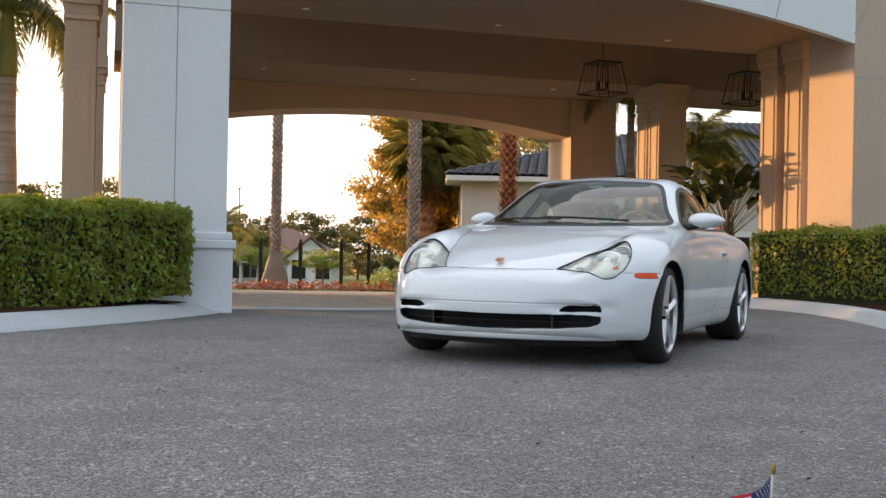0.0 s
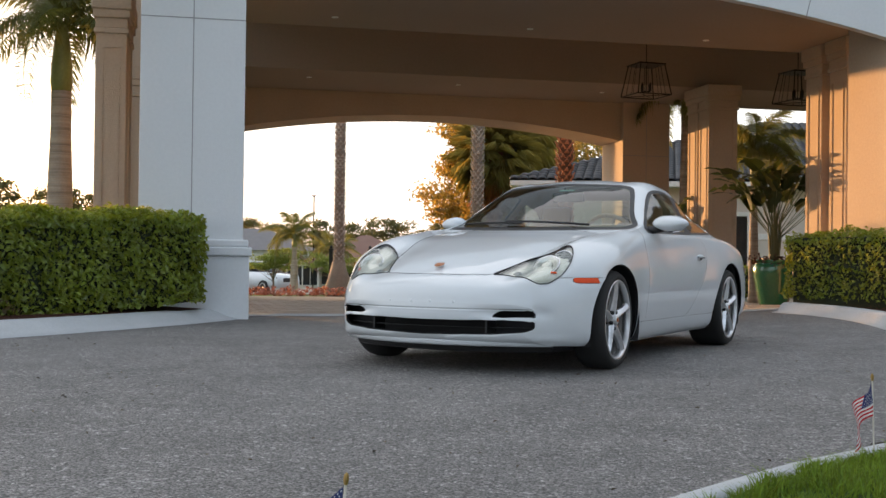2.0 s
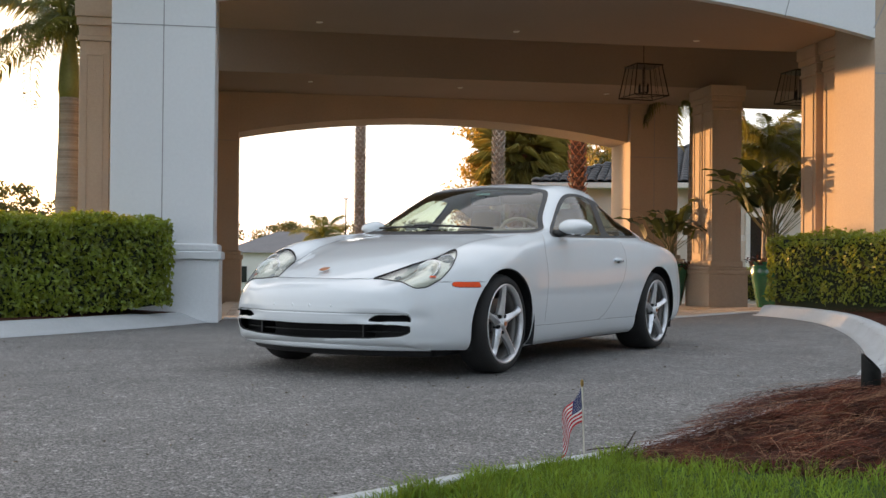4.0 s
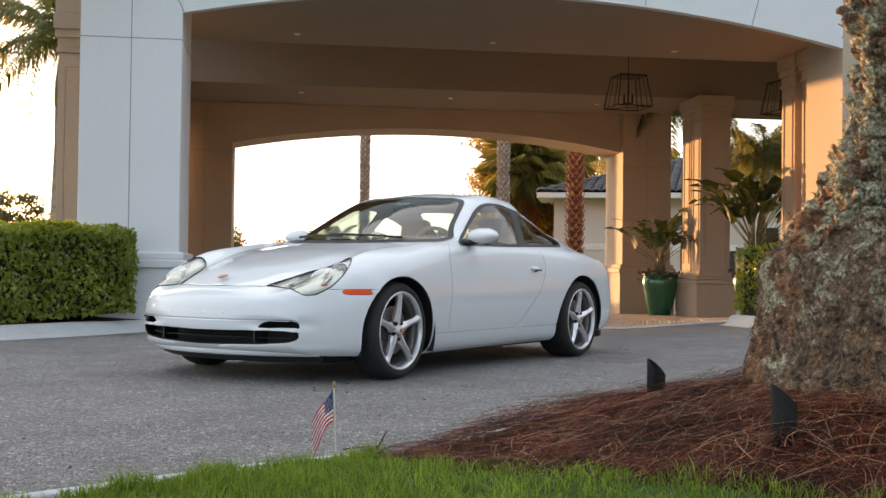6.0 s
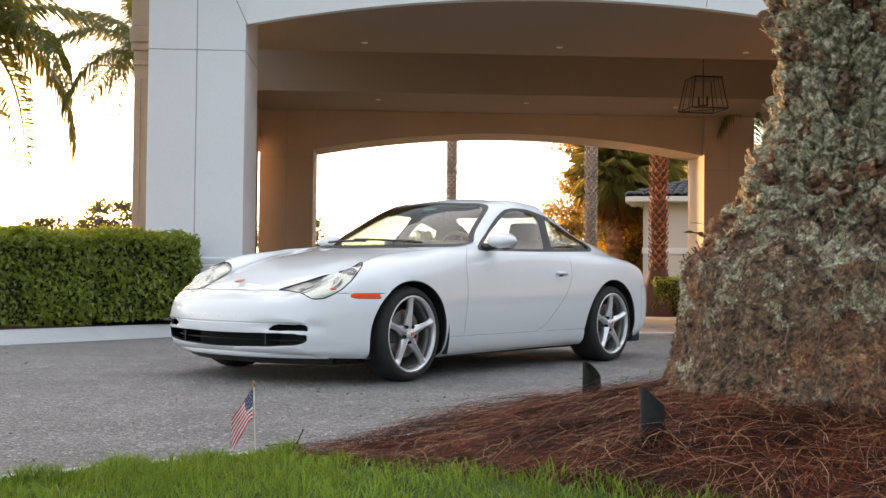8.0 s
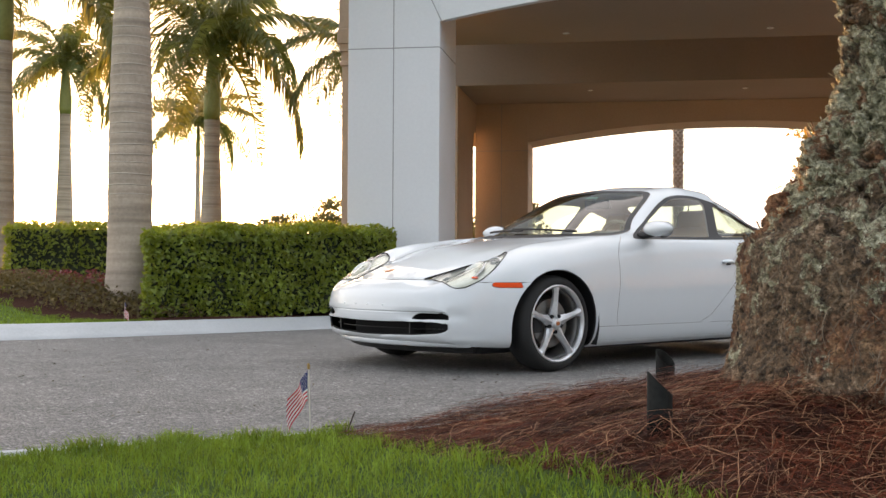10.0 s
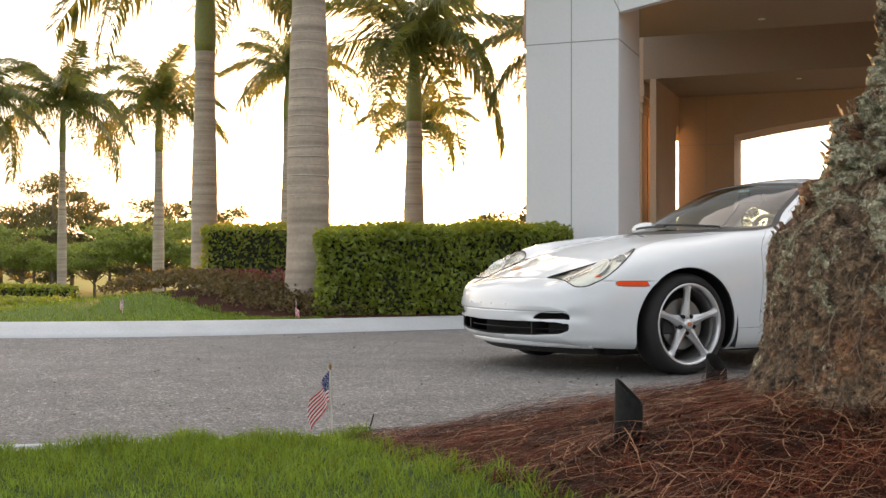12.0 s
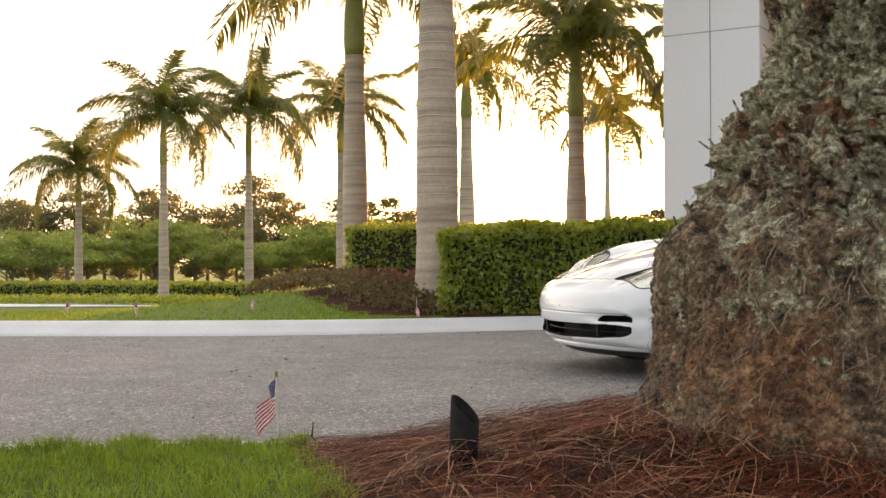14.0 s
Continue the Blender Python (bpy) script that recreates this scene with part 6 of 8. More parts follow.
def royal_palm(x, y, z0, trunk_h, r_base, r_top, shaft_h, scale, label, seed, fronds=17, lean=(0.0, 0.0), ring_step=0.07):
    t = thing("royal_palm", pose(x, y, z0), label, "palm", "royal palms")
    bm = bmesh.new()
    prof = []
    n = 40
    for k in range(n + 1):
        q = k / n
        r = lerp(r_base, r_top, smooth(0.0, 1.0, q)) + 0.04 * r_base / 0.27 * math.sin(math.pi * min(1.0, q * 1.25)) + 0.05 * math.exp(-q * 14)
        r *= 1 + 0.012 * math.sin(q * 90 + seed)
        prof.append((r, trunk_h * q))
    prof[0] = (prof[0][0] + 0.03, -0.4)
    lathe(bm, prof, 28)
    for v in bm.verts:
        f = max(0.0, v.co.z) / trunk_h
        v.co.x += lean[0] * f * f
        v.co.y += lean[1] * f * f
    part("trunk", bm, ROYAL_BARK, t, "pale grey ringed trunk", True)
    rr = random.Random(seed)
    z = trunk_h - 0.02
    step = ring_step
    while z > 0.9:
        q = z / trunk_h
        r = lerp(r_base, r_top, smooth(0.0, 1.0, q)) + 0.04 * r_base / 0.27 * math.sin(math.pi * min(1.0, q * 1.25)) + 0.05 * math.exp(-q * 14)
        bm = bmesh.new()
        h = 0.010 + 0.006 * rr.random()
        lathe(bm, [(r * 0.97, z - h), (r * 1.012, z - h), (r * 1.014, z), (r * 0.97, z + 0.002)], 28)
        for v in bm.verts:
            f = max(0.0, v.co.z) / trunk_h
            v.co.x += lean[0] * f * f
            v.co.y += lean[1] * f * f
            v.co.z += 0.003 * math.sin(math.atan2(v.co.y, v.co.x) * 2 + z * 9)
        part("trunk_ring", bm, RING, t, "", True)
        z -= step * (0.8 + 0.5 * rr.random())
        step *= 1.012
    bm = bmesh.new()
    a = r_top
    lathe(bm, [(a * 0.99, 0), (a * 1.12, shaft_h * 0.12), (a * 1.05, shaft_h * 0.4), (a * 0.72, shaft_h * 0.8), (a * 0.5, shaft_h)], 20, pose(lean[0], lean[1], trunk_h - 0.01))
    part("crownshaft", bm, CROWNSHAFT, t, "smooth green crownshaft", True)
    hold = new("crown")
    hold.parent = t
    hold.matrix_local = pose(lean[0], lean[1], 0)
    crown(hold, trunk_h + shaft_h * 0.96, scale, fronds, seed)
    return t


royal_palm(-4.71, 9.46, 0.40, 4.6, 0.215, 0.16, 1.2, 1.35, "tall royal palm with a stout ringed trunk by the hedge", 1)
royal_palm(-9.23, 11.41, 0.25, 3.6, 0.175, 0.15, 1.5, 1.30, "royal palm with a brown-ringed trunk and green crownshaft", 2)
royal_palm(-11.95, 19.0, 0.0, 3.75, 0.215, 0.165, 1.55, 1.3, "royal palm with a dense drooping crown behind the hedge", 3, 20)
royal_palm(-28.0, 29.3, -0.8, 6.9, 0.30, 0.21, 1.7, 1.35, "slender royal palm far behind the hedge", 4)
royal_palm(-46.25, 56.65, -1.69, 9.4, 0.21, 0.15, 2.2, 2.1, "thin royal palm far behind the hedge", 5)
royal_palm(-31.1, 25.6, -0.8, 5.6, 0.2, 0.15, 1.7, 1.4, "royal palm in the row beyond the lawn", 6)
royal_palm(-28.4, 20.1, -0.5, 4.7, 0.135, 0.105, 1.5, 1.28, "royal palm with a pale trunk beyond the low hedge", 7)
royal_palm(-27.0, 16.4, -0.45, 4.05, 0.135, 0.11, 1.5, 1.28, "royal palm with a pale trunk beyond the lawn", 8)
royal_palm(-39.6, 18.5, -0.7, 3.8, 0.15, 0.125, 1.3, 1.45, "royal palm at the far end of the row", 9)
royal_palm(-8.9, 20.6, -0.1, 3.9, 0.22, 0.19, 1.3, 1.05, "royal palm with a green crownshaft beside the canopy", 10)
bm = bmesh.new()
tube(bm, [(-4.95, 9.55, 4.9), (-4.98, 9.56, 4.3), (-4.96, 9.55, 3.6), (-4.93, 9.53, 3.05)], lambda t: 0.15 - 0.10 * t, 10)
o = part("dead_sheath", bm, DRY_FROND, None, "", True)
tagged(o, "dry orange-brown leaf sheath hanging beside the ringed trunk", "leaf sheath")


def rough_palm(x, y, z0, h, r, label, mat=BARK, seed=0, boots=True, crown_scale=1.1, fronds=16):
    """A slim palm whose trunk is covered with old leaf bases."""
    t = thing("date_palm", pose(x, y, z0), label, "palm", "rough-trunked palms")
    bm = bmesh.new()
    lathe(bm, [(r * 2.9, -0.4), (r * 2.8, 0.25), (r * 2.45, 0.5), (r * 1.9, 0.75), (r * 1.4, 1.0), (r * 1.12, 1.15)] + [(r * (1 + 0.10 * (-1) ** k), 1.2 + (h - 1.2) * k / 60) for k in range(61)], 18)
    rr = random.Random(seed)
    for v in bm.verts:
        k = 1 + rr.uniform(-0.08, 0.08)
        v.co.x *= k
        v.co.y *= k
    part("trunk", bm, mat, t, "", True)
    if boots:
        P, F = [], []
        n = 0
        z = 0.6
        while z < h:
            for j in range(7):
                a = 2 * math.pi * (j / 7) + n * 0.45
                c, s = math.cos(a), math.sin(a)
                w, d, hh = r * 0.40, r * 0.42, r * rr.uniform(0.62, 0.95)
                i = len(P)
                for (dx, dy, dz) in ((0, -w, 0), (0, w, 0), (d, 0, hh), (d * 1.1, 0, hh * 0.55)):
                    rx, ry = r * 0.95 + dx, dy
                    P.append((rx * c - ry * s, rx * s + ry * c, z + dz))
                F += [(i, i + 1, i + 2), (i, i + 2, i + 3), (i + 1, i + 3, i + 2)]
            z += r * 0.62
            n += 1
        tagged(add("leaf_base", soup("leaf_base", P, F, [LEAF_BASE if mat == BARK else RED_BASE], None, False), t), "", "", "", "stuff")
    hold = new("crown")
    hold.parent = t
    crown(hold, h, crown_scale, fronds, seed)
    return t


LEAF_BASE = material("grey_leaf_base", (0.50, 0.43, 0.37), 0.9, colour2=(0.17, 0.135, 0.11), scale=3, fine=30, bump=0.4, bump_scale=40, random_tint=0.3)
RED_BASE = material("red_brown_leaf_base", (0.36, 0.165, 0.095), 0.9, colour2=(0.17, 0.075, 0.042), scale=4, fine=40, bump=0.4, bump_scale=40, random_tint=0.3)
RED_BARK = material("red_brown_palm_bark", (0.10, 0.05, 0.032), 0.9, colour2=(0.045, 0.024, 0.016), scale=4, fine=40, bump=0.5, bump_scale=40)
rough_palm(-6.54, 34.1, -0.5, 9.8, 0.14, "slim grey palm trunk standing beyond the canopy", BARK, 31)
rough_palm(-2.5, 36.2, -0.55, 9.5, 0.165, "rough grey palm trunk in front of the yellow tree", BARK, 32)
rough_palm(0.55, 28.4, -0.3, 9.0, 0.18, "red-brown rough palm trunk before the tiled house", RED_BARK, 33)


# the great trunk beside the lawn
ROOTLET = material("dry_rootlet", (0.25, 0.19, 0.135), 0.9, colour2=(0.06, 0.042, 0.028), scale=6, fine=40, random_tint=0.6, specular=0.2)


def great_trunk():
    t = thing("old_palm", pose(3.90, 3.90, 0), "massive lichen-crusted old palm trunk flaring into the pine straw", "palm")
    prof = [(0.0, 0.68), (0.18, 0.61), (0.34, 0.553), (0.45, 0.528), (0.60, 0.505), (0.72, 0.485), (0.77, 0.445), (0.83, 0.408), (0.90, 0.380), (1.0, 0.332), (1.08, 0.285), (1.15, 0.255), (1.25, 0.240), (1.45, 0.255), (2.0, 0.265), (5.5, 0.25)]
    nz, na = 560, 480
    P, F = [], []
    for i in range(nz + 1):
        q = i / nz
        z = 2.3 * q / 0.92 if q < 0.92 else lerp(2.3, 5.5, (q - 0.92) / 0.08)
        r0 = curve_at(prof, z) - 0.012
        # old leaf bases and bark plates above, a mat of rootlets below
        plated = smooth(0.66, 0.86, z)
        for k in range(na):
            a = 2 * math.pi * k / na
            p = Vector((math.cos(a) * r0, math.sin(a) * r0, z))
            warp = p + 0.035 * noise.noise_vector(p * 6) + 0.012 * noise.noise_vector(p * 19)
            flat = Vector((warp.x, warp.y, warp.z * 0.62))
            dist, cell = noise.voronoi(flat * 14.0)
            small, chip = noise.voronoi(warp * 40)
            crack = smooth(0.0, 0.16, dist[1] - dist[0])
            gap = smooth(0.0, 0.22, small[1] - small[0])
            proud = noise.cell(cell[0] * 7.3 + Vector((3, 1, 2))) - 0.5
            tilt = (flat.z - cell[0].z / 14.0) * 0.55
            plate = (0.034 * proud + tilt - 0.026 * (1 - crack)) + 0.009 * (noise.cell(chip[0] * 5.1) - 0.5) - 0.008 * (1 - gap)
            root = 0.016 * noise.noise(Vector((math.cos(a) * 9, math.sin(a) * 9, z * 2.2))) + 0.014 * abs(noise.noise(Vector((p.x * 34, p.y * 34, p.z * 11)))) - 0.006 * (1 - gap)
            grain = noise.noise(p * 46) * 0.004 + noise.noise(p * 95) * 0.004
            r = r0 + 0.030 * noise.noise(p * 3.2) + plated * plate + (1 - plated) * root + grain
            P.append((r * math.cos(a), r * math.sin(a), z))
    for i in range(nz):
        for k in range(na):
            a, b = i * na + k, i * na + (k + 1) % na
            F.append((a, b, b + na, a + na))
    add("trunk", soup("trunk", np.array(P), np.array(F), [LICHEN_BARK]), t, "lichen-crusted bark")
    # dry rootlets over the foot and bark flakes higher up
    P = np.array(P).reshape(nz + 1, na, 3)
    g = np.random.default_rng(12)

    def on_bark(count, z_lo, z_hi):
        i = np.clip((g.uniform(z_lo, z_hi, count) * 0.92 / 2.3 * nz).astype(int), 1, nz - 2)
        k = g.integers(0, na, count)
        p = P[i, k]
        out = np.stack([p[:, 0], p[:, 1], 0 * p[:, 0]], 1)
        return p, out / np.linalg.norm(out, axis=1)[:, None]

    p, out = on_bark(3400, 0.20, 0.86)
    around = np.stack([-out[:, 1], out[:, 0], 0 * out[:, 0]], 1)
    way = around * g.normal(size=(len(p), 1)) * 0.7 + np.array([0, 0, -1.0]) + out * g.normal(size=(len(p), 1)) * 0.35
    way /= np.linalg.norm(way, axis=1)[:, None]
    long = g.uniform(0.02, 0.07, (len(p), 1))
    lift = out * g.uniform(0.002, 0.016, (len(p), 1))
    wide = np.cross(way, out) * g.uniform(0.0006, 0.0014, (len(p), 1))
    a0, a1, a2 = p - way * long / 2 - out * 0.002, p + lift, p + way * long / 2 + lift * g.uniform(-0.3, 1.4, (len(p), 1))
    Q = np.stack([a0 - wide, a0 + wide, a1 + wide, a1 - wide, a2 + wide * 0.5, a2 - wide * 0.5], 1).reshape(-1, 3)
    i = np.arange(len(p))[:, None] * 6
    tagged(add("rootlet", soup("rootlet", Q, np.concatenate([i + np.array([[0, 1, 2, 3]]), i + np.array([[3, 2, 4, 5]])]), [ROOTLET]), t, "dry brown rootlets"), "", "", "", "stuff")
    p, out = on_bark(1500, 0.70, 2.2)
    around = np.stack([-out[:, 1], out[:, 0], 0 * out[:, 0]], 1) * g.uniform(0.006, 0.020, (len(p), 1))
    rise = np.array([0, 0, 1.0]) * g.uniform(0.010, 0.034, (len(p), 1))
    jut = out * g.uniform(0.006, 0.022, (len(p), 1))
    thick = out * 0.004
    top = p + rise + jut + around * g.normal(size=(len(p), 1)) * 0.3
    Q = np.stack([p - around, p + around, top + around * 0.7, top - around * 0.5, p - around - thick, p + around - thick, top + around * 0.7 - thick, top - around * 0.5 - thick], 1).reshape(-1, 3)
    i = np.arange(len(p))[:, None] * 8
    F = np.concatenate([i + np.array([f]) for f in ((0, 1, 2, 3), (7, 6, 5, 4), (3, 2, 6, 7), (0, 3, 7, 4), (2, 1, 5, 6))])
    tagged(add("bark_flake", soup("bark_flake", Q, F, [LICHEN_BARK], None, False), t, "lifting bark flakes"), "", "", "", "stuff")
    hold = new("crown")
    hold.parent = t
    crown(hold, 5.4, 1.5, 22, 77)


great_trunk()

# ---- small things by the lawn ----
FLAG_RED = material("flag_red", (0.50, 0.015, 0.03), 0.8, scale=30, fine=200)
FLAG_WHITE = material("flag_white", (0.78, 0.76, 0.74), 0.8, scale=30, fine=200)
FLAG_BLUE = material("flag_blue", (0.02, 0.03, 0.14), 0.8, scale=30, fine=200)
STAFF = material("pale_wood_staff", (0.62, 0.58, 0.50), 0.6, scale=30, fine=200)
GOLD = material("gold_finial", (0.34, 0.22, 0.07), 0.35, metal=0.6, scale=30, fine=200)


def small_flag(x, y, z0, top, turn, droop, lean, label, fly=0.150, drop=0.100, wave=0.016):
    """A hand flag on a thin staff: thirteen stripes and a blue field with rows of stars."""
    t = thing("small_flag", pose(x, y, z0, lean[0], lean[1], turn), label, "flag", "hand flags")
    bm = bmesh.new()
    tube(bm, [(0, 0, -0.06), (0, 0, top - 0.018)], 0.0023, 8)
    part("staff", bm, STAFF, t, "thin pale staff")
    bm = bmesh.new()
    lathe(bm, [(0.0035, top - 0.02), (0.0048, top - 0.012), (0.0042, top - 0.004), (0.001, top)], 8)
    part("finial", bm, GOLD, t, "gold tip")
    nx = 15
    top_z = top - 0.024

    def at(i, j, off=0.0):
        u, v = i / nx, j / 13
        d = droop
        xx = 0.004 + fly * u * (1 - 0.62 * d)
        yy = wave * math.sin(u * 7 + v * 2.0) * (0.35 + u) + off
        zz = top_z - drop * v - d * fly * 0.72 * u ** 1.25 - 0.006 * math.sin(u * 5 + v * 3)
        return (xx, yy, zz)

    colours = (FLAG_RED, FLAG_WHITE)
    for j in range(13):
        i0 = 0 if j >= 7 else 6
        P, F = [], []
        for i in range(i0, nx + 1):
            P += [at(i, j), at(i, j + 1)]
        for k in range(nx - i0):
            F.append((2 * k, 2 * k + 1, 2 * k + 3, 2 * k + 2))
        add("stripe", soup("stripe", P, F, [colours[j % 2]]), t)
    P, F = [], []
    for i in range(7):
        P += [at(i, j) for j in range(8)]
    for i in range(6):
        for j in range(7):
            a = i * 8 + j
            F.append((a, a + 1, a + 9, a + 8))
    field = add("star_field", soup("star_field", P, F, [FLAG_BLUE]), t, "blue field with white stars")
    P, F = [], []
    for r in range(9):
        for c in range(6 if r % 2 == 0 else 5):
            u, v = (c + 0.6 + 0.5 * (r % 2)) * 6 / 6.6, (r + 0.6) * 7 / 9.6
            for side in (-0.0008, 0.0008):
                k = len(P)
                for du, dv in ((-0.20, 0), (0, -0.22), (0.20, 0), (0, 0.22)):
                    P.append(at(u + du, v + dv, side))
                F.append((k, k + 1, k + 2, k + 3))
    tagged(add("stars", soup("stars", P, F, [FLAG_WHITE]), field), "", "", "", "stuff")
    return t


small_flag(2.196, 3.382, 0.12, 0.235, 196, 0.92, (0, 2), "small striped hand flag on a staff at the lawn's edge", 0.14, 0.092, 0.024)
small_flag(1.02, 1.91, 0.11, 0.20, 205, 0.6, (0, -4), "small striped hand flag beside the kerb")
small_flag(-3.66, 8.36, 0.10, 0.215, 330, 0.85, (0, 3), "small faded hand flag at the edge of the mulch bed")
small_flag(-4.98, 7.27, 0.12, 0.21, 150, 0.35, (0, -3), "small faded hand flag standing in the far lawn")
small_flag(-5.51, 6.26, 0.12, 0.20, 320, 0.6, (0, 4), "small faded hand flag tilting in the far lawn")
small_flag(-6.4, 5.85, 0.12, 0.18, 140, 0.3, (8, 0), "small faded hand flag low in the far lawn")

BRONZE = material("dark_weathered_bronze", (0.009, 0.009, 0.009), 0.6, specular=0.06, colour2=(0.022, 0.022, 0.02), metal=0.0, scale=12, fine=80)


def path_light(x, y, base, top, r, turn, lean):
    t = thing("garden_light", pose(x, y, base, lean, 0, turn), "dark bronze garden uplight with a slanted hood in pine straw", "garden light", "garden lights")
    h = top - base
    n = 24
    bm = bmesh.new()
    rings = []
    for rad, cut in ((r, None), (r, 0), (r - 0.004, 0), (r - 0.004, None)):
        ring = []
        for k in range(n):
            a = 2 * math.pi * k / n
            z = h - 0.9 * r * (1 - math.cos(a)) if cut is not None else (-0.08 if rad == r else h - 0.075)
            ring.append(bm.verts.new((rad * math.cos(a), rad * math.sin(a), z)))
        rings.append(ring)
    for a, b in zip(rings, rings[1:]):
        for k in range(n):
            bm.faces.new((a[k], a[(k + 1) % n], b[(k + 1) % n], b[k]))
    bm.faces.new(list(reversed(rings[0])))
    part("housing", bm, BRONZE, t, "", True)
    bm = bmesh.new()
    lathe(bm, [(0.002, h - 0.070), (r - 0.006, h - 0.070), (r - 0.006, h - 0.066), (0.002, h - 0.064)], 20)
    part("lens", bm, LAMP_GREY, t, "pale glass lens")
    bm = bmesh.new()
    tube(bm, [(0, 0, -0.16), (0, 0, -0.07)], 0.008, 8)
    part("stake", bm, BRONZE, t)
    return t


path_light(3.085, 4.125, 0.24, 0.388, 0.031, 160, 0)
path_light(3.415, 3.10, 0.21, 0.412, 0.030, 200, 5)

TWIG = material("dark_twig", (0.05, 0.035, 0.025), 0.9, scale=20, fine=80)
bm = bmesh.new()
tube(bm, [(2.27, 3.47, 0.135), (2.31, 3.43, 0.165), (2.335, 3.42, 0.21)], lambda t: 0.0035 - 0.0015 * t, 6)
tube(bm, [(2.31, 3.43, 0.165), (2.24, 3.45, 0.155), (2.20, 3.44, 0.15)], 0.002, 5)
o = part("twig", bm, TWIG, None)
tagged(o, "short dark forked twig stuck in the bed's corner", "twig")

# leaf litter and specks on the asphalt
LITTER = material("brown_leaf_litter", (0.10, 0.07, 0.04), 0.9, scale=20, fine=80, random_tint=0.5)
n = 420
P = np.stack([rng.uniform(-5.5, 3.4, n), rng.uniform(1.5, 11.5, n)], 1)
KLx = np.array([(p.y, p.x) for p in KL if p.y > 0])
KRx = np.array([(p.y, p.x) for p in KR if p.y > 0])
keep = (P[:, 0] > np.interp(P[:, 1], KLx[:, 0], KLx[:, 1]) + 0.15) & (P[:, 0] < np.interp(P[:, 1], KRx[:, 0], KRx[:, 1]) - 0.15)
P = P[keep]
C = np.stack([P[:, 0], P[:, 1], np.array([ground_z(a, b) + 0.006 for a, b in P])], 1)
Q, F = leaves(C, np.tile([0, 0, 1.0], (len(C), 1)), 0.020, 0.010, 0.3)
tagged(new("leaf_litter", soup("leaf_litter", Q, F, [LITTER])), "tiny dry leaves scattered on the asphalt drive", "leaf litter", "", "stuff")

# ---- pots with broad-leaved plants under the canopy ----
GLAZE = material("green_glazed_pot", (0.025, 0.15, 0.075), 0.18, colour2=(0.015, 0.10, 0.05), scale=3, fine=25, coat=0.7)
SOIL = material("dark_soil", (0.03, 0.02, 0.012), 0.95, scale=12, fine=60)
BROAD = leaf_material("broad_dark_leaf", (0.028, 0.05, 0.017), (0.016, 0.03, 0.011), (0.08, 0.11, 0.02), 0.2)
TRAILING = leaf_material("dark_trailing_leaf", (0.05, 0.022, 0.018), (0.025, 0.014, 0.012), (0.08, 0.03, 0.02), 0.2)
STALK = material("pale_green_stalk", (0.11, 0.12, 0.05), 0.6, scale=8, fine=40)


def broad_leaf(length, width, seed, tears=3):
    """A paddle leaf along +x, arched and torn along its edge."""
    r = random.Random(seed)
    P, F = [], []
    n = 14
    cuts = [r.uniform(0.25, 0.9) for _ in range(tears)]
    for side in (1, -1):
        start = len(P)
        for i in range(n + 1):
            t = i / n
            w = width / 2 * math.sin(math.pi * min(1.0, 0.06 + t * 0.94)) ** 0.7 * (1 - 0.25 * t)
            for c in cuts:
                if abs(t - c) < 0.045:
                    w *= 0.35
            x = length * t
            z = 0.20 * length * math.sin(t * 2.2) - 0.42 * length * t ** 2.2
            P.append((x, 0.0, z))
            P.append((x + 0.03 * length * math.sin(t * 9), side * w, z + 0.28 * w - 0.25 * w * t))
        for i in range(n):
            a = start + 2 * i
            F.append((a, a + 1, a + 3, a + 2) if side > 0 else (a, a + 2, a + 3, a + 1))
    return soup("leaf", np.array(P), np.array(F), [BROAD])


BROADS = [broad_leaf(0.66, 0.31, k, 6) for k in range(4)]


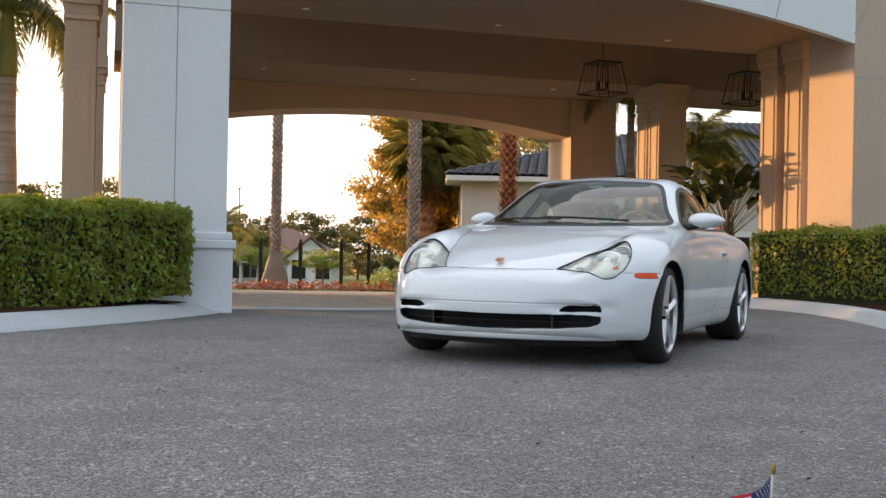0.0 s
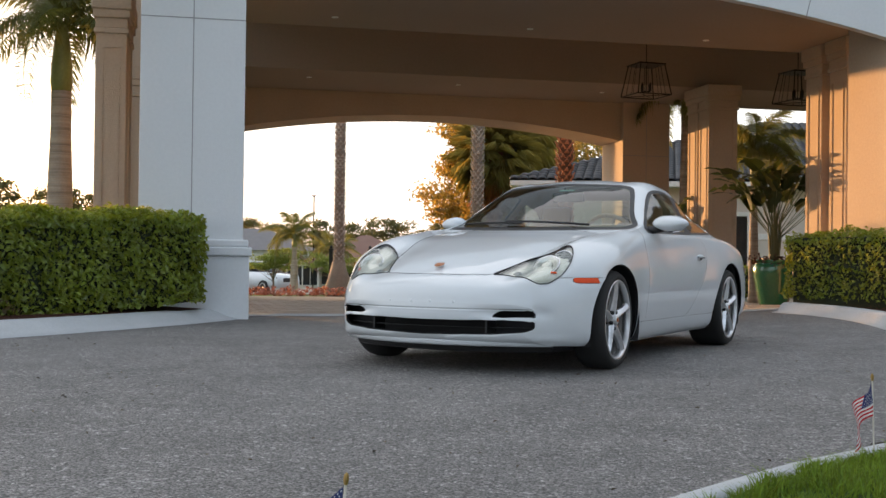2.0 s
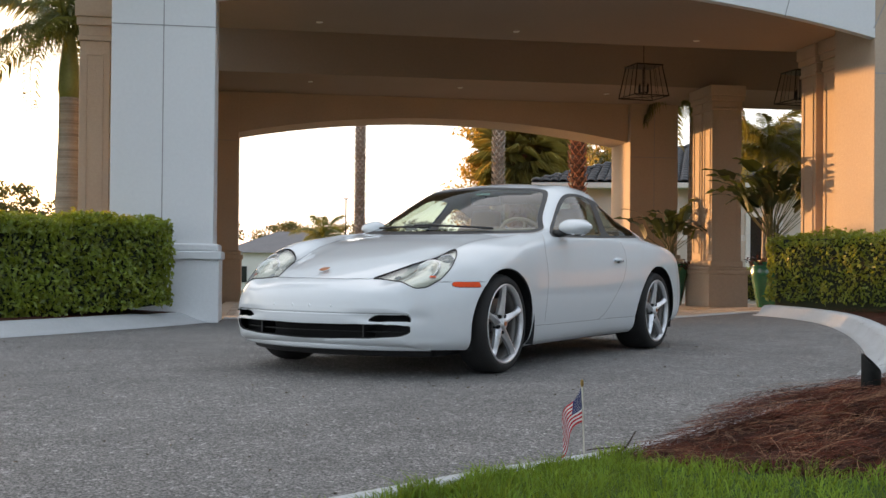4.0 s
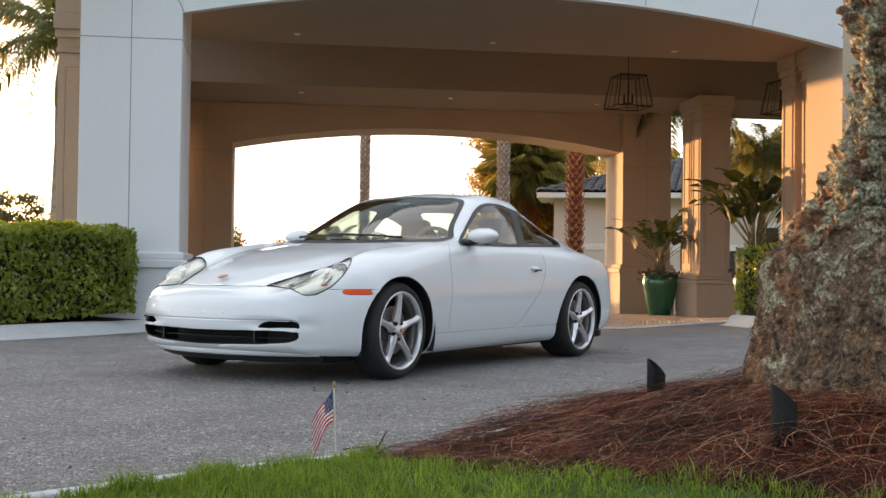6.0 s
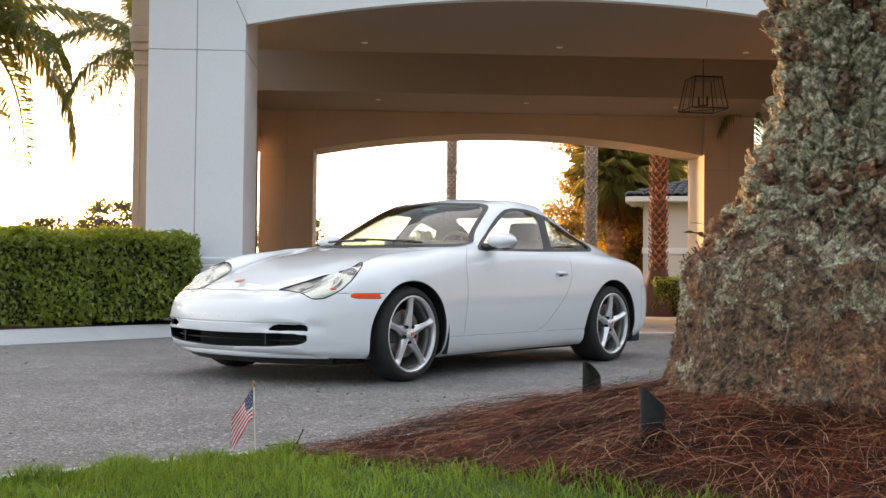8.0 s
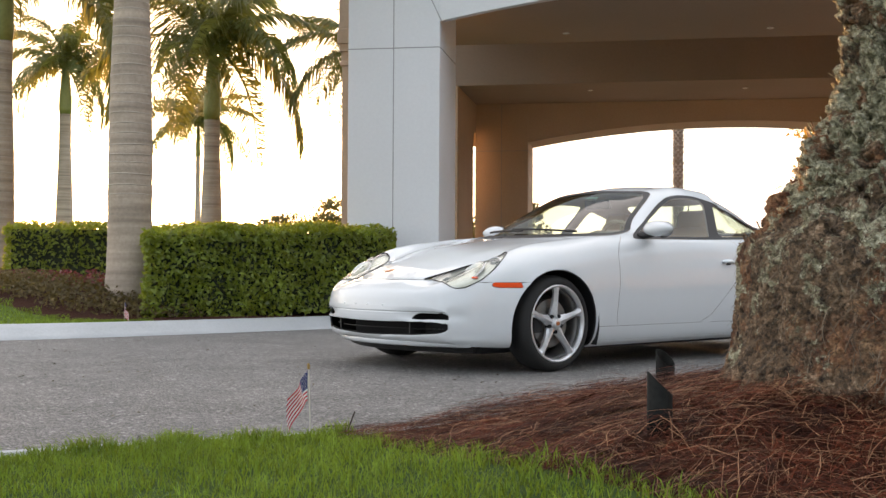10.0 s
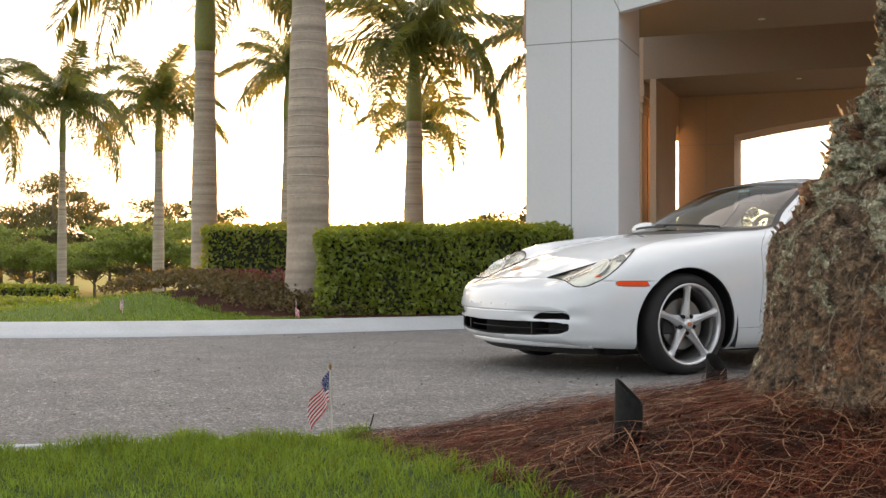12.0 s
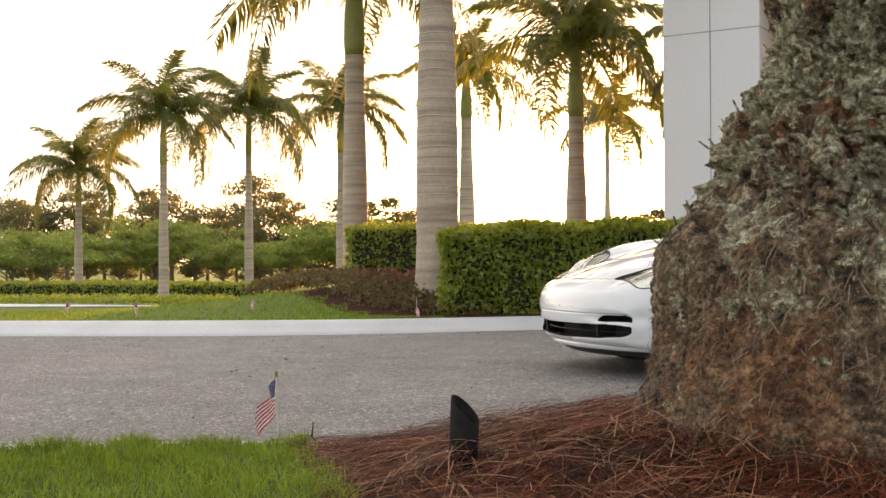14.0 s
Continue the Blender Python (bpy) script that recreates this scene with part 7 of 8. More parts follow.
def potted_plant(m, tall, count, spread, label, seed, big=1.0):
    t = thing("planter", m, label, "planter", "glazed planters")
    bm = bmesh.new()
    lathe(bm, [(0.20, 0.0), (0.225, 0.02), (0.28, 0.28), (0.345, 0.60), (0.36, 0.70), (0.335, 0.77), (0.32, 0.79), (0.355, 0.82), (0.355, 0.85), (0.32, 0.855), (0.30, 0.80), (0.29, 0.74)], 40)
    part("pot", bm, GLAZE, t, "green glazed ceramic pot", True)
    bm = bmesh.new()
    lathe(bm, [(0.002, 0.76), (0.30, 0.76), (0.29, 0.79), (0.002, 0.81)], 24)
    part("soil", bm, SOIL, t)
    r = random.Random(seed)
    for k in range(count):
        a = k * 137.5 + r.uniform(-20, 20)
        up = r.uniform(0.55, 1.0) * tall
        out = spread * r.uniform(0.25, 1.0) * (1.25 - up / tall * 0.6)
        ca, sa = math.cos(radians(a)), math.sin(radians(a))
        bm = bmesh.new()
        tip = (ca * out, sa * out, 0.8 + up)
        tube(bm, [(ca * 0.07, sa * 0.07, 0.78), (ca * out * 0.22, sa * out * 0.22, 0.8 + up * 0.55), tip], lambda q: 0.010 - 0.004 * q, 6)
        part("stalk", bm, STALK, t)
        ob = add("leaf", BROADS[k % 4], t)
        s = r.uniform(0.75, 1.15) * big
        ob.matrix_local = Matrix.Translation(tip) @ pose(0, 0, 0, 0, 0, a) @ pose(0, 0, 0, r.uniform(-40, 40), -lerp(15, 60, r.random()), 0) @ Matrix.Diagonal((s, s, s, 1))
    C = np.stack([0.33 * np.cos(np.linspace(0, 6.28, 160)) + 0.05 * rng.normal(size=160), 0.33 * np.sin(np.linspace(0, 6.28, 160)) + 0.05 * rng.normal(size=160), 0.83 + 0.05 * rng.normal(size=160)], 1)
    Q, F = leaves(C, np.tile([0, 0, 1.0], (160, 1)), 0.09, 0.05, 1.2)
    tagged(add("trailing_plant", soup("trailing_plant", Q, F, [TRAILING]), t, "dark red trailing leaves"), "", "", "", "stuff")


w = W(8.72, 8.35)
potted_plant(pose(w.x, w.y, ground_z(w.x, w.y) + 0.0), 0.95, 24, 0.62, "green glazed pot with broad torn leaves by the pier", 3)
w = W(9.02, 4.45)
potted_plant(pose(w.x, w.y, ground_z(w.x, w.y) + 0.0), 1.42, 44, 0.72, "green glazed pot with a tall broad-leaved plant by the columns", 8, 1.08)

# ---- the tiled house behind ----
HOUSE_WALL = material("beige_house_stucco", (0.56, 0.50, 0.44), 0.9, colour2=(0.50, 0.44, 0.38), scale=0.6, fine=20, bump=0.2, bump_scale=30)
HOUSE_BAND = material("white_house_trim", (0.72, 0.70, 0.66), 0.8, scale=1, fine=20)
TILE = material("dark_grey_roof_tile", (0.055, 0.056, 0.060), 0.6, colour2=(0.03, 0.031, 0.034), scale=3, fine=25, random_tint=0.25)
UNDERLAY = material("roof_underlay", (0.03, 0.03, 0.035), 0.9, scale=3, fine=25)
H = pose(-1.0, 37.66, -0.55, 0, 0, 4)
house = thing("house", H, "beige stucco house with dark barrel-tile hip roof", "house")
HW, HD, EAVE, RIDGE = 26.0, 20.0, 3.66, 7.0
bm = bmesh.new()
box(bm, 0, 0, -0.4, HW, 0.25, EAVE)
box(bm, 0, 0.25, -0.4, 0.25, HD, EAVE)
box(bm, HW - 0.25, 0.25, -0.4, HW, HD, EAVE)
box(bm, 0.25, HD - 0.25, -0.4, HW - 0.25, HD, EAVE)
part("wall", bm, HOUSE_WALL, house, "beige stucco wall")
bm = bmesh.new()
box(bm, -0.03, -0.03, 1.95, HW + 0.03, -0.002, 2.15, 0.01)
box(bm, -0.03, -0.002, 1.95, -0.002, HD, 2.15, 0.01)
part("wall_band", bm, HOUSE_BAND, house, "white band on the wall")
OV = 0.55
bm = bmesh.new()
box(bm, -OV, -OV, EAVE - 0.02, HW + OV, HD + OV, EAVE + 0.16, 0.02)
roof = part("eave_board", bm, HOUSE_BAND, house, "white eaves board and gutter")
bm = bmesh.new()
c0, c1, c2, c3 = (-OV, -OV, EAVE + 0.16), (HW + OV, -OV, EAVE + 0.16), (HW + OV, HD + OV, EAVE + 0.16), (-OV, HD + OV, EAVE + 0.16)
half = (HD + 2 * OV) / 2
r0, r1 = (-OV + half, HD / 2, RIDGE), (HW + OV - half, HD / 2, RIDGE)
vs = [bm.verts.new(p) for p in (c0, c1, c2, c3, r0, r1)]
for f in ((0, 1, 5, 4), (1, 2, 5), (2, 3, 4, 5), (3, 0, 4), (0, 3, 2, 1)):
    bm.faces.new([vs[i] for i in f])
roof = part("roof", bm, UNDERLAY, house, "dark barrel-tile hip roof")


def barrel_tile():
    """One curved roof tile, 0.30 wide and 0.42 long, lying along +y."""
    P, F = [], []
    for j, (y, lift) in enumerate(((0.0, 0.025), (0.42, 0.0))):
        for k in range(7):
            a = math.pi * k / 6
            P.append((0.15 - 0.15 * math.cos(a), y, lift + 0.075 * math.sin(a)))
    for k in range(6):
        F.append((k, k + 1, k + 8, k + 7))
    n = len(P)
    for k in range(7):
        P.append((P[k][0], 0.0, P[k][2] - 0.02))
    for k in range(6):
        F.append((k + 1, k, n + k, n + k + 1))
    return P, F


slope = math.atan2(RIDGE - EAVE - 0.16, half)
run = half / math.cos(slope)
TP, TF = barrel_tile()
tile_mesh = soup("roof_tile", np.array(TP), np.array(TF), [TILE])
joined_P, joined_F = [], []
made = 0


def lay_tiles(origin, along, inward, length):
    """Courses of tiles on one hip slope; along is the eaves' way, inward points up the slope in plan."""
    global made
    up = (inward * math.cos(slope) + Vector((0, 0, 1)) * math.sin(slope)).normalized()
    nrm = along.cross(up).normalized()
    if nrm.z < 0:
        nrm = -nrm
    courses = int(run / 0.36)
    for c in range(courses):
        d = c * 0.36
        inset = d * math.cos(slope)
        x = inset
        while x < length - inset - 0.25:
            base = origin + along * x + up * d + nrm * 0.01
            m = Matrix((along.to_4d(), up.to_4d(), nrm.to_4d(), (0, 0, 0, 1))).transposed()
            m[0][3], m[1][3], m[2][3], m[3][3] = base.x, base.y, base.z, 1
            m[3][0] = m[3][1] = m[3][2] = 0
            if made < 300 and c < 14 and x < 8.6 + inset:
                ob = add("roof_tile", tile_mesh, roof)
                ob.matrix_local = m
                made += 1
            else:
                i = len(joined_P)
                for p in TP:
                    joined_P.append(tuple(m @ Vector(p)))
                joined_F.extend(tuple(q + i for q in f) for f in TF)
            x += 0.30


lay_tiles(Vector(c0), Vector((1, 0, 0)), Vector((0, 1, 0)), HW + 2 * OV)
lay_tiles(Vector(c3), Vector((0, -1, 0)), Vector((1, 0, 0)), HD + 2 * OV)
tagged(add("roof_tiles", soup("roof_tiles", np.array(joined_P), np.array(joined_F), [TILE]), roof), "", "", "", "stuff")
WINDOW_DARK = material("dark_window_pane", (0.02, 0.022, 0.025), 0.08, scale=2, fine=20)
for x0 in (4.7, 8.5):
    bm = bmesh.new()
    box(bm, x0, -0.02, 0.05, x0 + 1.3, -0.004, 2.1, 0.01)
    win = part("window_frame", bm, HOUSE_BAND, house, "white window frame")
    for k in range(2):
        bm = bmesh.new()
        box(bm, x0 + 0.08 + 0.59 * k, -0.028, 0.15, x0 + 0.61 + 0.59 * k, -0.021, 2.0)
        add("pane", from_bm("pane", bm, WINDOW_DARK), win)
hedge("hedge", CANOPY @ pose(8.2, 13.4, -0.3), 2.2, 0.9, 0.1, 0.95, "low dark clipped hedge behind the back pier", 700, 0.06)
hedge("hedge", pose(-40.0, 13.0, -0.72, 0, 0, 24), 14.5, 1.0, 0.05, 0.66, "long low clipped hedge beyond the lawn", 260, 0.11)


# ---- trees ----
def tree_mesh(seed, h, r, leaf, count, mat, flat=1.0, trunk_r=0.16, clumps=26, low=0.32):
    """Trunk and limbs in one mesh, the crown of many small leaves in another."""
    q = random.Random(seed)
    g = np.random.default_rng(seed)
    bm = bmesh.new()
    tube(bm, [(0, 0, -0.5), (0.05, 0.02, h * 0.2), (0.0, 0.08, h * 0.45), (0.1, 0.0, h * 0.7)], lambda t: trunk_r * (1 - 0.7 * t), 8)
    centres = []
    for k in range(clumps):
        a = q.uniform(0, 2 * math.pi)
        rr = r * math.sqrt(q.random())
        z = h * (low + (1 - low) * q.random())
        edge = math.sqrt(max(0.05, 1 - ((z / h - (low + 1) / 2) / ((1 - low) / 2 + 0.12)) ** 2))
        c = Vector((rr * edge * math.cos(a), rr * edge * math.sin(a), z))
        centres.append((c, r * q.uniform(0.16, 0.34)))
        if k % 2 == 0:
            tube(bm, [(0.02, 0.04, h * q.uniform(0.25, 0.5)), tuple(c * 0.5 + Vector((0, 0, h * 0.12))), tuple(c)], lambda t: trunk_r * 0.35 * (1 - 0.85 * t), 5)
    trunk = from_bm("trunk", bm, BARK, True)
    C, N = [], []
    per = count // clumps
    for c, cr in centres:
        d = g.normal(size=(per, 3))
        d /= np.linalg.norm(d, axis=1)[:, None]
        rad = cr * (0.35 + 0.65 * g.random(per) ** 0.5) * (1 + 0.3 * g.normal(size=per) * 0.5)
        pts = np.array(c) + d * rad[:, None] * np.array([1.25, 1.25, 0.62 * flat])
        C.append(pts)
        N.append(d + np.array([0, 0, 0.5]))
    P, F = leaves(np.concatenate(C), np.concatenate(N), leaf, leaf * 0.6, 1.2)
    return trunk, soup("crown", P, F, [mat])


KINDS = {
    "yellow": tree_mesh(3, 7.2, 2.6, 0.18, 12000, OAK_LEAF, 1.0, 0.2, 44, 0.22),
    "dark": tree_mesh(5, 6.5, 2.8, 0.25, 4600, DARK_LEAF, 1.0, 0.18, 40, 0.2),
    "light": tree_mesh(8, 3.6, 2.4, 0.16, 5200, LIGHT_LEAF, 0.6, 0.11, 40, 0.56),
    "open": tree_mesh(11, 9.0, 2.6, 0.20, 6000, DARK_LEAF, 1.0, 0.16, 64, 0.30),
}


def tree(kind, x, y, z, scale, label, turn=0):
    t = thing("tree", pose(x, y, z, 0, 0, turn), label, "tree", "trees")
    trunk, crown_me = KINDS[kind]
    add("trunk", trunk, t)
    tagged(add("crown", crown_me, t), "", "", "", "stuff")
    t.scale = (scale, scale, scale)
    return t


tree("yellow", -2.6, 43.5, -0.9, 1.0, "broad yellow-green tree lit by the low sun behind the canopy", 40)
tree("yellow", -2.9, 49.5, -0.9, 0.95, "smaller yellow-green tree behind the palm trunks", 130)
tree("yellow", -0.9, 62.5, -0.9, 1.18, "broad olive tree behind the tiled house", 75)
tree("dark", 1.5, 64.0, -0.9, 1.28, "dark green tree behind the tiled house", 15)
tree("yellow", 8.6, 27.0, -0.4, 0.52, "small yellow-green tree beside the tiled house", 200)
tree("light", -9.5, 46.0, -0.9, 0.46, "young light-green tree behind the back bed", 10)
tree("light", -7.1, 46.5, -0.9, 0.44, "young light-green tree by the far houses", 80)
tree("light", -13.0, 49.0, -1.0, 0.55, "young light-green tree beside the parked car", 150)
far = random.Random(9)
for k in range(12):
    a = radians(108 + k * 4.6)
    d = 100 + far.uniform(-8, 20)
    tree("dark" if k % 3 else "open", 2 + d * math.cos(a), d * math.sin(a), -1.8, far.uniform(0.75, 1.15) * (0.5 if abs(108 + k * 4.6 - 134) < 10 else 0.72), "dark green tree in the far wood behind the houses", far.uniform(0, 360))
for k in range(26):
    a = radians(133 + k * 1.7)
    d = 66 + far.uniform(-5, 8)
    tree("light", 2 + d * math.cos(a), d * math.sin(a), -1.7, far.uniform(0.95, 1.35), "spreading light-green tree in the row beyond the lawn", far.uniform(0, 360))
for k in range(30):
    a = radians(126 + k * 1.7)
    d = 92 + far.uniform(-8, 10)
    tree("dark", 2 + d * math.cos(a), d * math.sin(a), -1.8, far.uniform(0.85, 1.25) * (0.45 if abs(126 + k * 1.7 - 134) < 9 else 1.0), "dark tree in the wood along the horizon", far.uniform(0, 360))
for x, y, s in ((-66, 41, 0.95), (-74, 37, 0.8), (-63, 47, 0.78), (-79, 28, 0.75), (-58, 50, 0.7)):
    tree("open", x, y, -1.8, s, "tall open-crowned tree above the dark wood", far.uniform(0, 360))
# the last shrub is added to keep low sun off the entrance hedge
for x, y, s in ((-15.3, 25.2, 0.36), (-14.0, 26.2, 0.44), (-12.9, 27.6, 0.42), (-11.6, 28.6, 0.40), (-10.2, 29.6, 0.44)):
    tree("dark", x, y, ground_z(x, y) - 0.05, s, "rounded dark shrub tree behind the clipped hedge", far.uniform(0, 360))


# fan palm with an orange-lit trunk
FAN_LEAF = leaf_material("fan_palm_leaf", (0.20, 0.215, 0.10), (0.09, 0.11, 0.05), (0.60, 0.44, 0.08), 0.40)


# trees in the wood behind the distant houses
for k in range(12):
    a = radians(90 + 1.7 * k)
    d = far.uniform(86, 100)
    tree("dark", 2 + d * math.cos(a), d * math.sin(a), -2.2, far.uniform(0.78, 1.0), "olive-green tree in the wood behind the distant houses", far.uniform(0, 360))
# unseen trees added behind the walk to dim sky light on the car
for k in range(9):
    a = radians(-66 + 11 * k + far.uniform(-4, 4))
    d = far.uniform(20, 26)
    tree("dark" if k % 2 else "light", 2 + d * math.cos(a), d * math.sin(a), ground_z(2 + d * math.cos(a), d * math.sin(a)) - 0.06, far.uniform(0.95, 1.3), "out-of-view tree added to dim the sky across the near lawn", far.uniform(0, 360))


FAN_DRY = leaf_material("dry_fan_leaf", (0.36, 0.17, 0.05), (0.20, 0.09, 0.03), (0.70, 0.34, 0.08), 0.35)
# brown bark with the orange of low sun put into its colour
FAN_BARK = material("sun_orange_shaggy_bark", (0.34, 0.15, 0.06), 0.9, colour2=(0.16, 0.06, 0.03), scale=5, fine=40, bump=0.6, bump_scale=30)


def fan_palm(x, y, z0, h, label, seed, size=1.0):
    t = thing("fan_palm", pose(x, y, z0), label, "palm", "fan palms")
    bm = bmesh.new()
    lathe(bm, [(0.36, -0.3), (0.33, 0.3)] + [(0.29 * (1 + 0.16 * (-1) ** k), 0.3 + (h - 0.3) * k / 30) for k in range(31)], 16)
    q = random.Random(seed)
    for v in bm.verts:
        v.co.x *= q.uniform(0.86, 1.14)
        v.co.y *= q.uniform(0.86, 1.14)
    part("trunk", bm, FAN_BARK, t, "rough brown trunk with low sun's orange in its colour", False)
    P, F = [], []
    fan = []
    for s in range(34):
        a = radians(-120 + 240 * s / 33)
        L = 0.95 * (0.75 + 0.25 * math.cos(a)) * q.uniform(0.75, 1.05)
        d = Vector((math.cos(a), math.sin(a), 0))
        w = 0.019
        side = Vector((-d.y, d.x, 0)) * w
        i = len(P)
        m = d * L * 0.6 + Vector((0, 0, 0.05 * (-1) ** s))
        e = d * L + Vector((0, 0, -q.uniform(0.15, 0.5) * L))
        for p in (Vector((0, 0, 0)), m - side, m + side, e):
            P.append(tuple(p + Vector((0.75, 0, 0))))
        F += [(i, i + 1, i + 3), (i, i + 3, i + 2)]
    i = len(P)
    for p in ((0, -0.02, 0), (0, 0.02, 0), (0.78, 0.01, 0), (0.78, -0.01, 0)):
        P.append(p)
    F += [(i, i + 1, i + 2), (i, i + 2, i + 3)]
    leaf = soup("fan_leaf", np.array(P), np.array(F), [FAN_LEAF])
    dry = soup("dry_fan_leaf", np.array(P), np.array(F), [FAN_DRY])
    for k in range(70):
        ob = add("fan_leaf", leaf, t) if k < 48 else add("dry_leaf", dry, t, "dry orange-brown hanging leaf")
        tt = k / 48
        ob.matrix_local = pose(0, 0, h - 0.25 * tt, 0, 0, k * 137.5) @ pose(0, 0, 0, 0, -lerp(75, -55, tt), 0) @ pose(0, 0, 0, q.uniform(-30, 30), 0, 0) @ Matrix.Diagonal((size, size, size, 1))
    return t


fan_palm(-2.35, 40.6, -0.6, 5.1, "fan palm with a shaggy brown trunk, sun's orange painted in", 4, 1.15)
fan_palm(-1.95, 43.5, -0.6, 5.9, "taller fan palm beside the tiled house", 6, 1.25)
royal_palm(4.95, 26.8, -0.4, 2.9, 0.10, 0.08, 0.7, 0.72, "slim feather palm in front of the dark tile roof", 7, 19)
royal_palm(3.25, 25.2, -0.35, 4.2, 0.10, 0.08, 0.6, 0.75, "slim feather palm by the house wall", 9, 17)

# ---- back bed, posts, far houses and the parked car ----
pts = [W(u, 14.6 + 0.25 * math.sin(u)) for u in np.linspace(-2.0, 8.2, 26)]
clump_mass("coral_bedding", [(p.x, p.y) for p in pts], 0.32, 0.26, 90, 0.09, CORAL_LEAF, "coral-red bedding plants along the back bed", "bedding plants")
pts = [W(u, 15.6 + 0.3 * math.sin(2 * u)) for u in np.linspace(5.6, 8.4, 10)]
clump_mass("green_bedding", [(p.x, p.y) for p in pts], 0.5, 0.6, 260, 0.10, LIGHT_LEAF, "low bright-green shrubs in the back bed", "shrubs")
rows = [[tuple(W(u, v).xy) for u in np.linspace(-9, 9.3, 14)] for v in (13.9, 15, 16.5, 18.5, 21)]
sheet("bed_back", rows, MULCH, "dark mulch bed behind the canopy", lift=0.03)
for x, y in ((-9.17, 43.93), (-7.65, 44.24), (-6.05, 44.5), (-4.97, 44.65), (-3.6, 44.8)):
    o = thing("post", pose(x, y, ground_z(x, y)), "slim black iron post behind the back bed", "post", "iron posts")
    bm = bmesh.new()
    box(bm, -0.07, -0.07, -0.3, 0.07, 0.07, 1.75, 0.01)
    part("shaft", bm, IRON, o)
    bm = bmesh.new()
    box(bm, -0.10, -0.10, 1.75, 0.10, 0.10, 1.82, 0.02)
    lathe(bm, [(0.02, 1.82), (0.06, 1.86), (0.06, 1.92), (0.01, 1.97)], 12)
    part("cap", bm, IRON, o)
o = thing("light_pole", pose(-12.76, 55.0, -1.5), "tall thin grey light pole in the distance", "light pole")
bm = bmesh.new()
tube(bm, [(0, 0, -0.3), (0, 0, 5.2)], 0.032, 8)
part("pole", bm, BRONZE, o)
bm = bmesh.new()
box(bm, -0.13, -0.06, 5.2, 0.13, 0.06, 5.25, 0.02)
part("lamp_head", bm, BRONZE, o)
o = copy_thing(o, pose(-49.0, 57.0, -1.5))
o["label"] = "thin grey light pole beyond the royal palms"

BROWN_ROOF = material("brown_tile_roof", (0.20, 0.11, 0.08), 0.8, colour2=(0.15, 0.08, 0.06), scale=2, fine=20, bump=0.6, bump_scale=9)
GREY_ROOF = material("grey_shingle_roof", (0.17, 0.16, 0.16), 0.85, colour2=(0.12, 0.115, 0.115), scale=2, fine=20, bump=0.6, bump_scale=9)
WHITE_WALL = material("white_house_wall", (0.74, 0.72, 0.68), 0.85, colour2=(0.68, 0.66, 0.62), scale=0.8, fine=20)


def far_house(m, w, d, eave, ridge, roof_mat, label, gable=True):
    t = thing("far_house", m, label, "house", "distant houses")
    bm = bmesh.new()
    box(bm, 0, 0, -0.5, w, d, eave)
    part("wall", bm, WHITE_WALL, t)
    bm = bmesh.new()
    o = 0.45
    vs = [bm.verts.new(p) for p in ((-o, -o, eave), (w + o, -o, eave), (w + o, d + o, eave), (-o, d + o, eave), (d / 2, d / 2, ridge), (w - d / 2, d / 2, ridge))]
    for f in ((0, 1, 5, 4), (1, 2, 5), (2, 3, 4, 5), (3, 0, 4), (0, 3, 2, 1)):
        bm.faces.new([vs[i] for i in f])
    part("roof", bm, roof_mat, t)
    if gable:
        bm = bmesh.new()
        g0, g1, gz = w * 0.5, w * 0.9, eave + (ridge - eave) * 0.62
        a = [(g0, -1.2, -0.5), (g1, -1.2, -0.5), (g1, -1.2, eave), ((g0 + g1) / 2, -1.2, gz), (g0, -1.2, eave)]
        b = [(x, 0.6, z) for x, _, z in a]
        va, vb = [bm.verts.new(p) for p in a], [bm.verts.new(p) for p in b]
        bm.faces.new(va)
        bm.faces.new(list(reversed(vb)))
        for k in range(5):
            bm.faces.new((va[k], vb[k], vb[(k + 1) % 5], va[(k + 1) % 5]))
        part("gable", bm, WHITE_WALL, t, "white gable")
        for s, e in ((g0 - 0.3, (g0 + g1) / 2), (g1 + 0.3, (g0 + g1) / 2)):
            bm = bmesh.new()
            zlow = eave - 0.18
            vs = [bm.verts.new(p) for p in ((s, -1.5, zlow), (e, -1.5, gz + 0.1), (e, 2.5, gz + 0.1), (s, 2.5, zlow), (s, -1.5, zlow + 0.14), (e, -1.5, gz + 0.24), (e, 2.5, gz + 0.24), (s, 2.5, zlow + 0.14))]
            for f in ((0, 1, 2, 3), (4, 7, 6, 5), (0, 4, 5, 1), (1, 5, 6, 2), (2, 6, 7, 3), (3, 7, 4, 0)):
                bm.faces.new([vs[i] for i in f])
            part("gable_roof", bm, roof_mat, t)
    for k in range(4):
        x0 = w * (0.08 + 0.22 * k)
        y0 = -1.22 if gable and w * 0.5 <= x0 + 0.5 <= w * 0.9 else -0.02
        bm = bmesh.new()
        box(bm, x0, y0 - 0.04, 0.9, x0 + 1.0, y0 + 0.01, 2.2, 0.01)
        fr = part("window_frame", bm, HOUSE_BAND, t)
        for j in range(2):
            bm = bmesh.new()
            box(bm, x0 + 0.08 + 0.44 * j, y0 - 0.05, 0.98, x0 + 0.48 + 0.44 * j, y0 - 0.042, 2.12)
            add("pane", from_bm("pane", bm, WINDOW_DARK), fr)
    return t


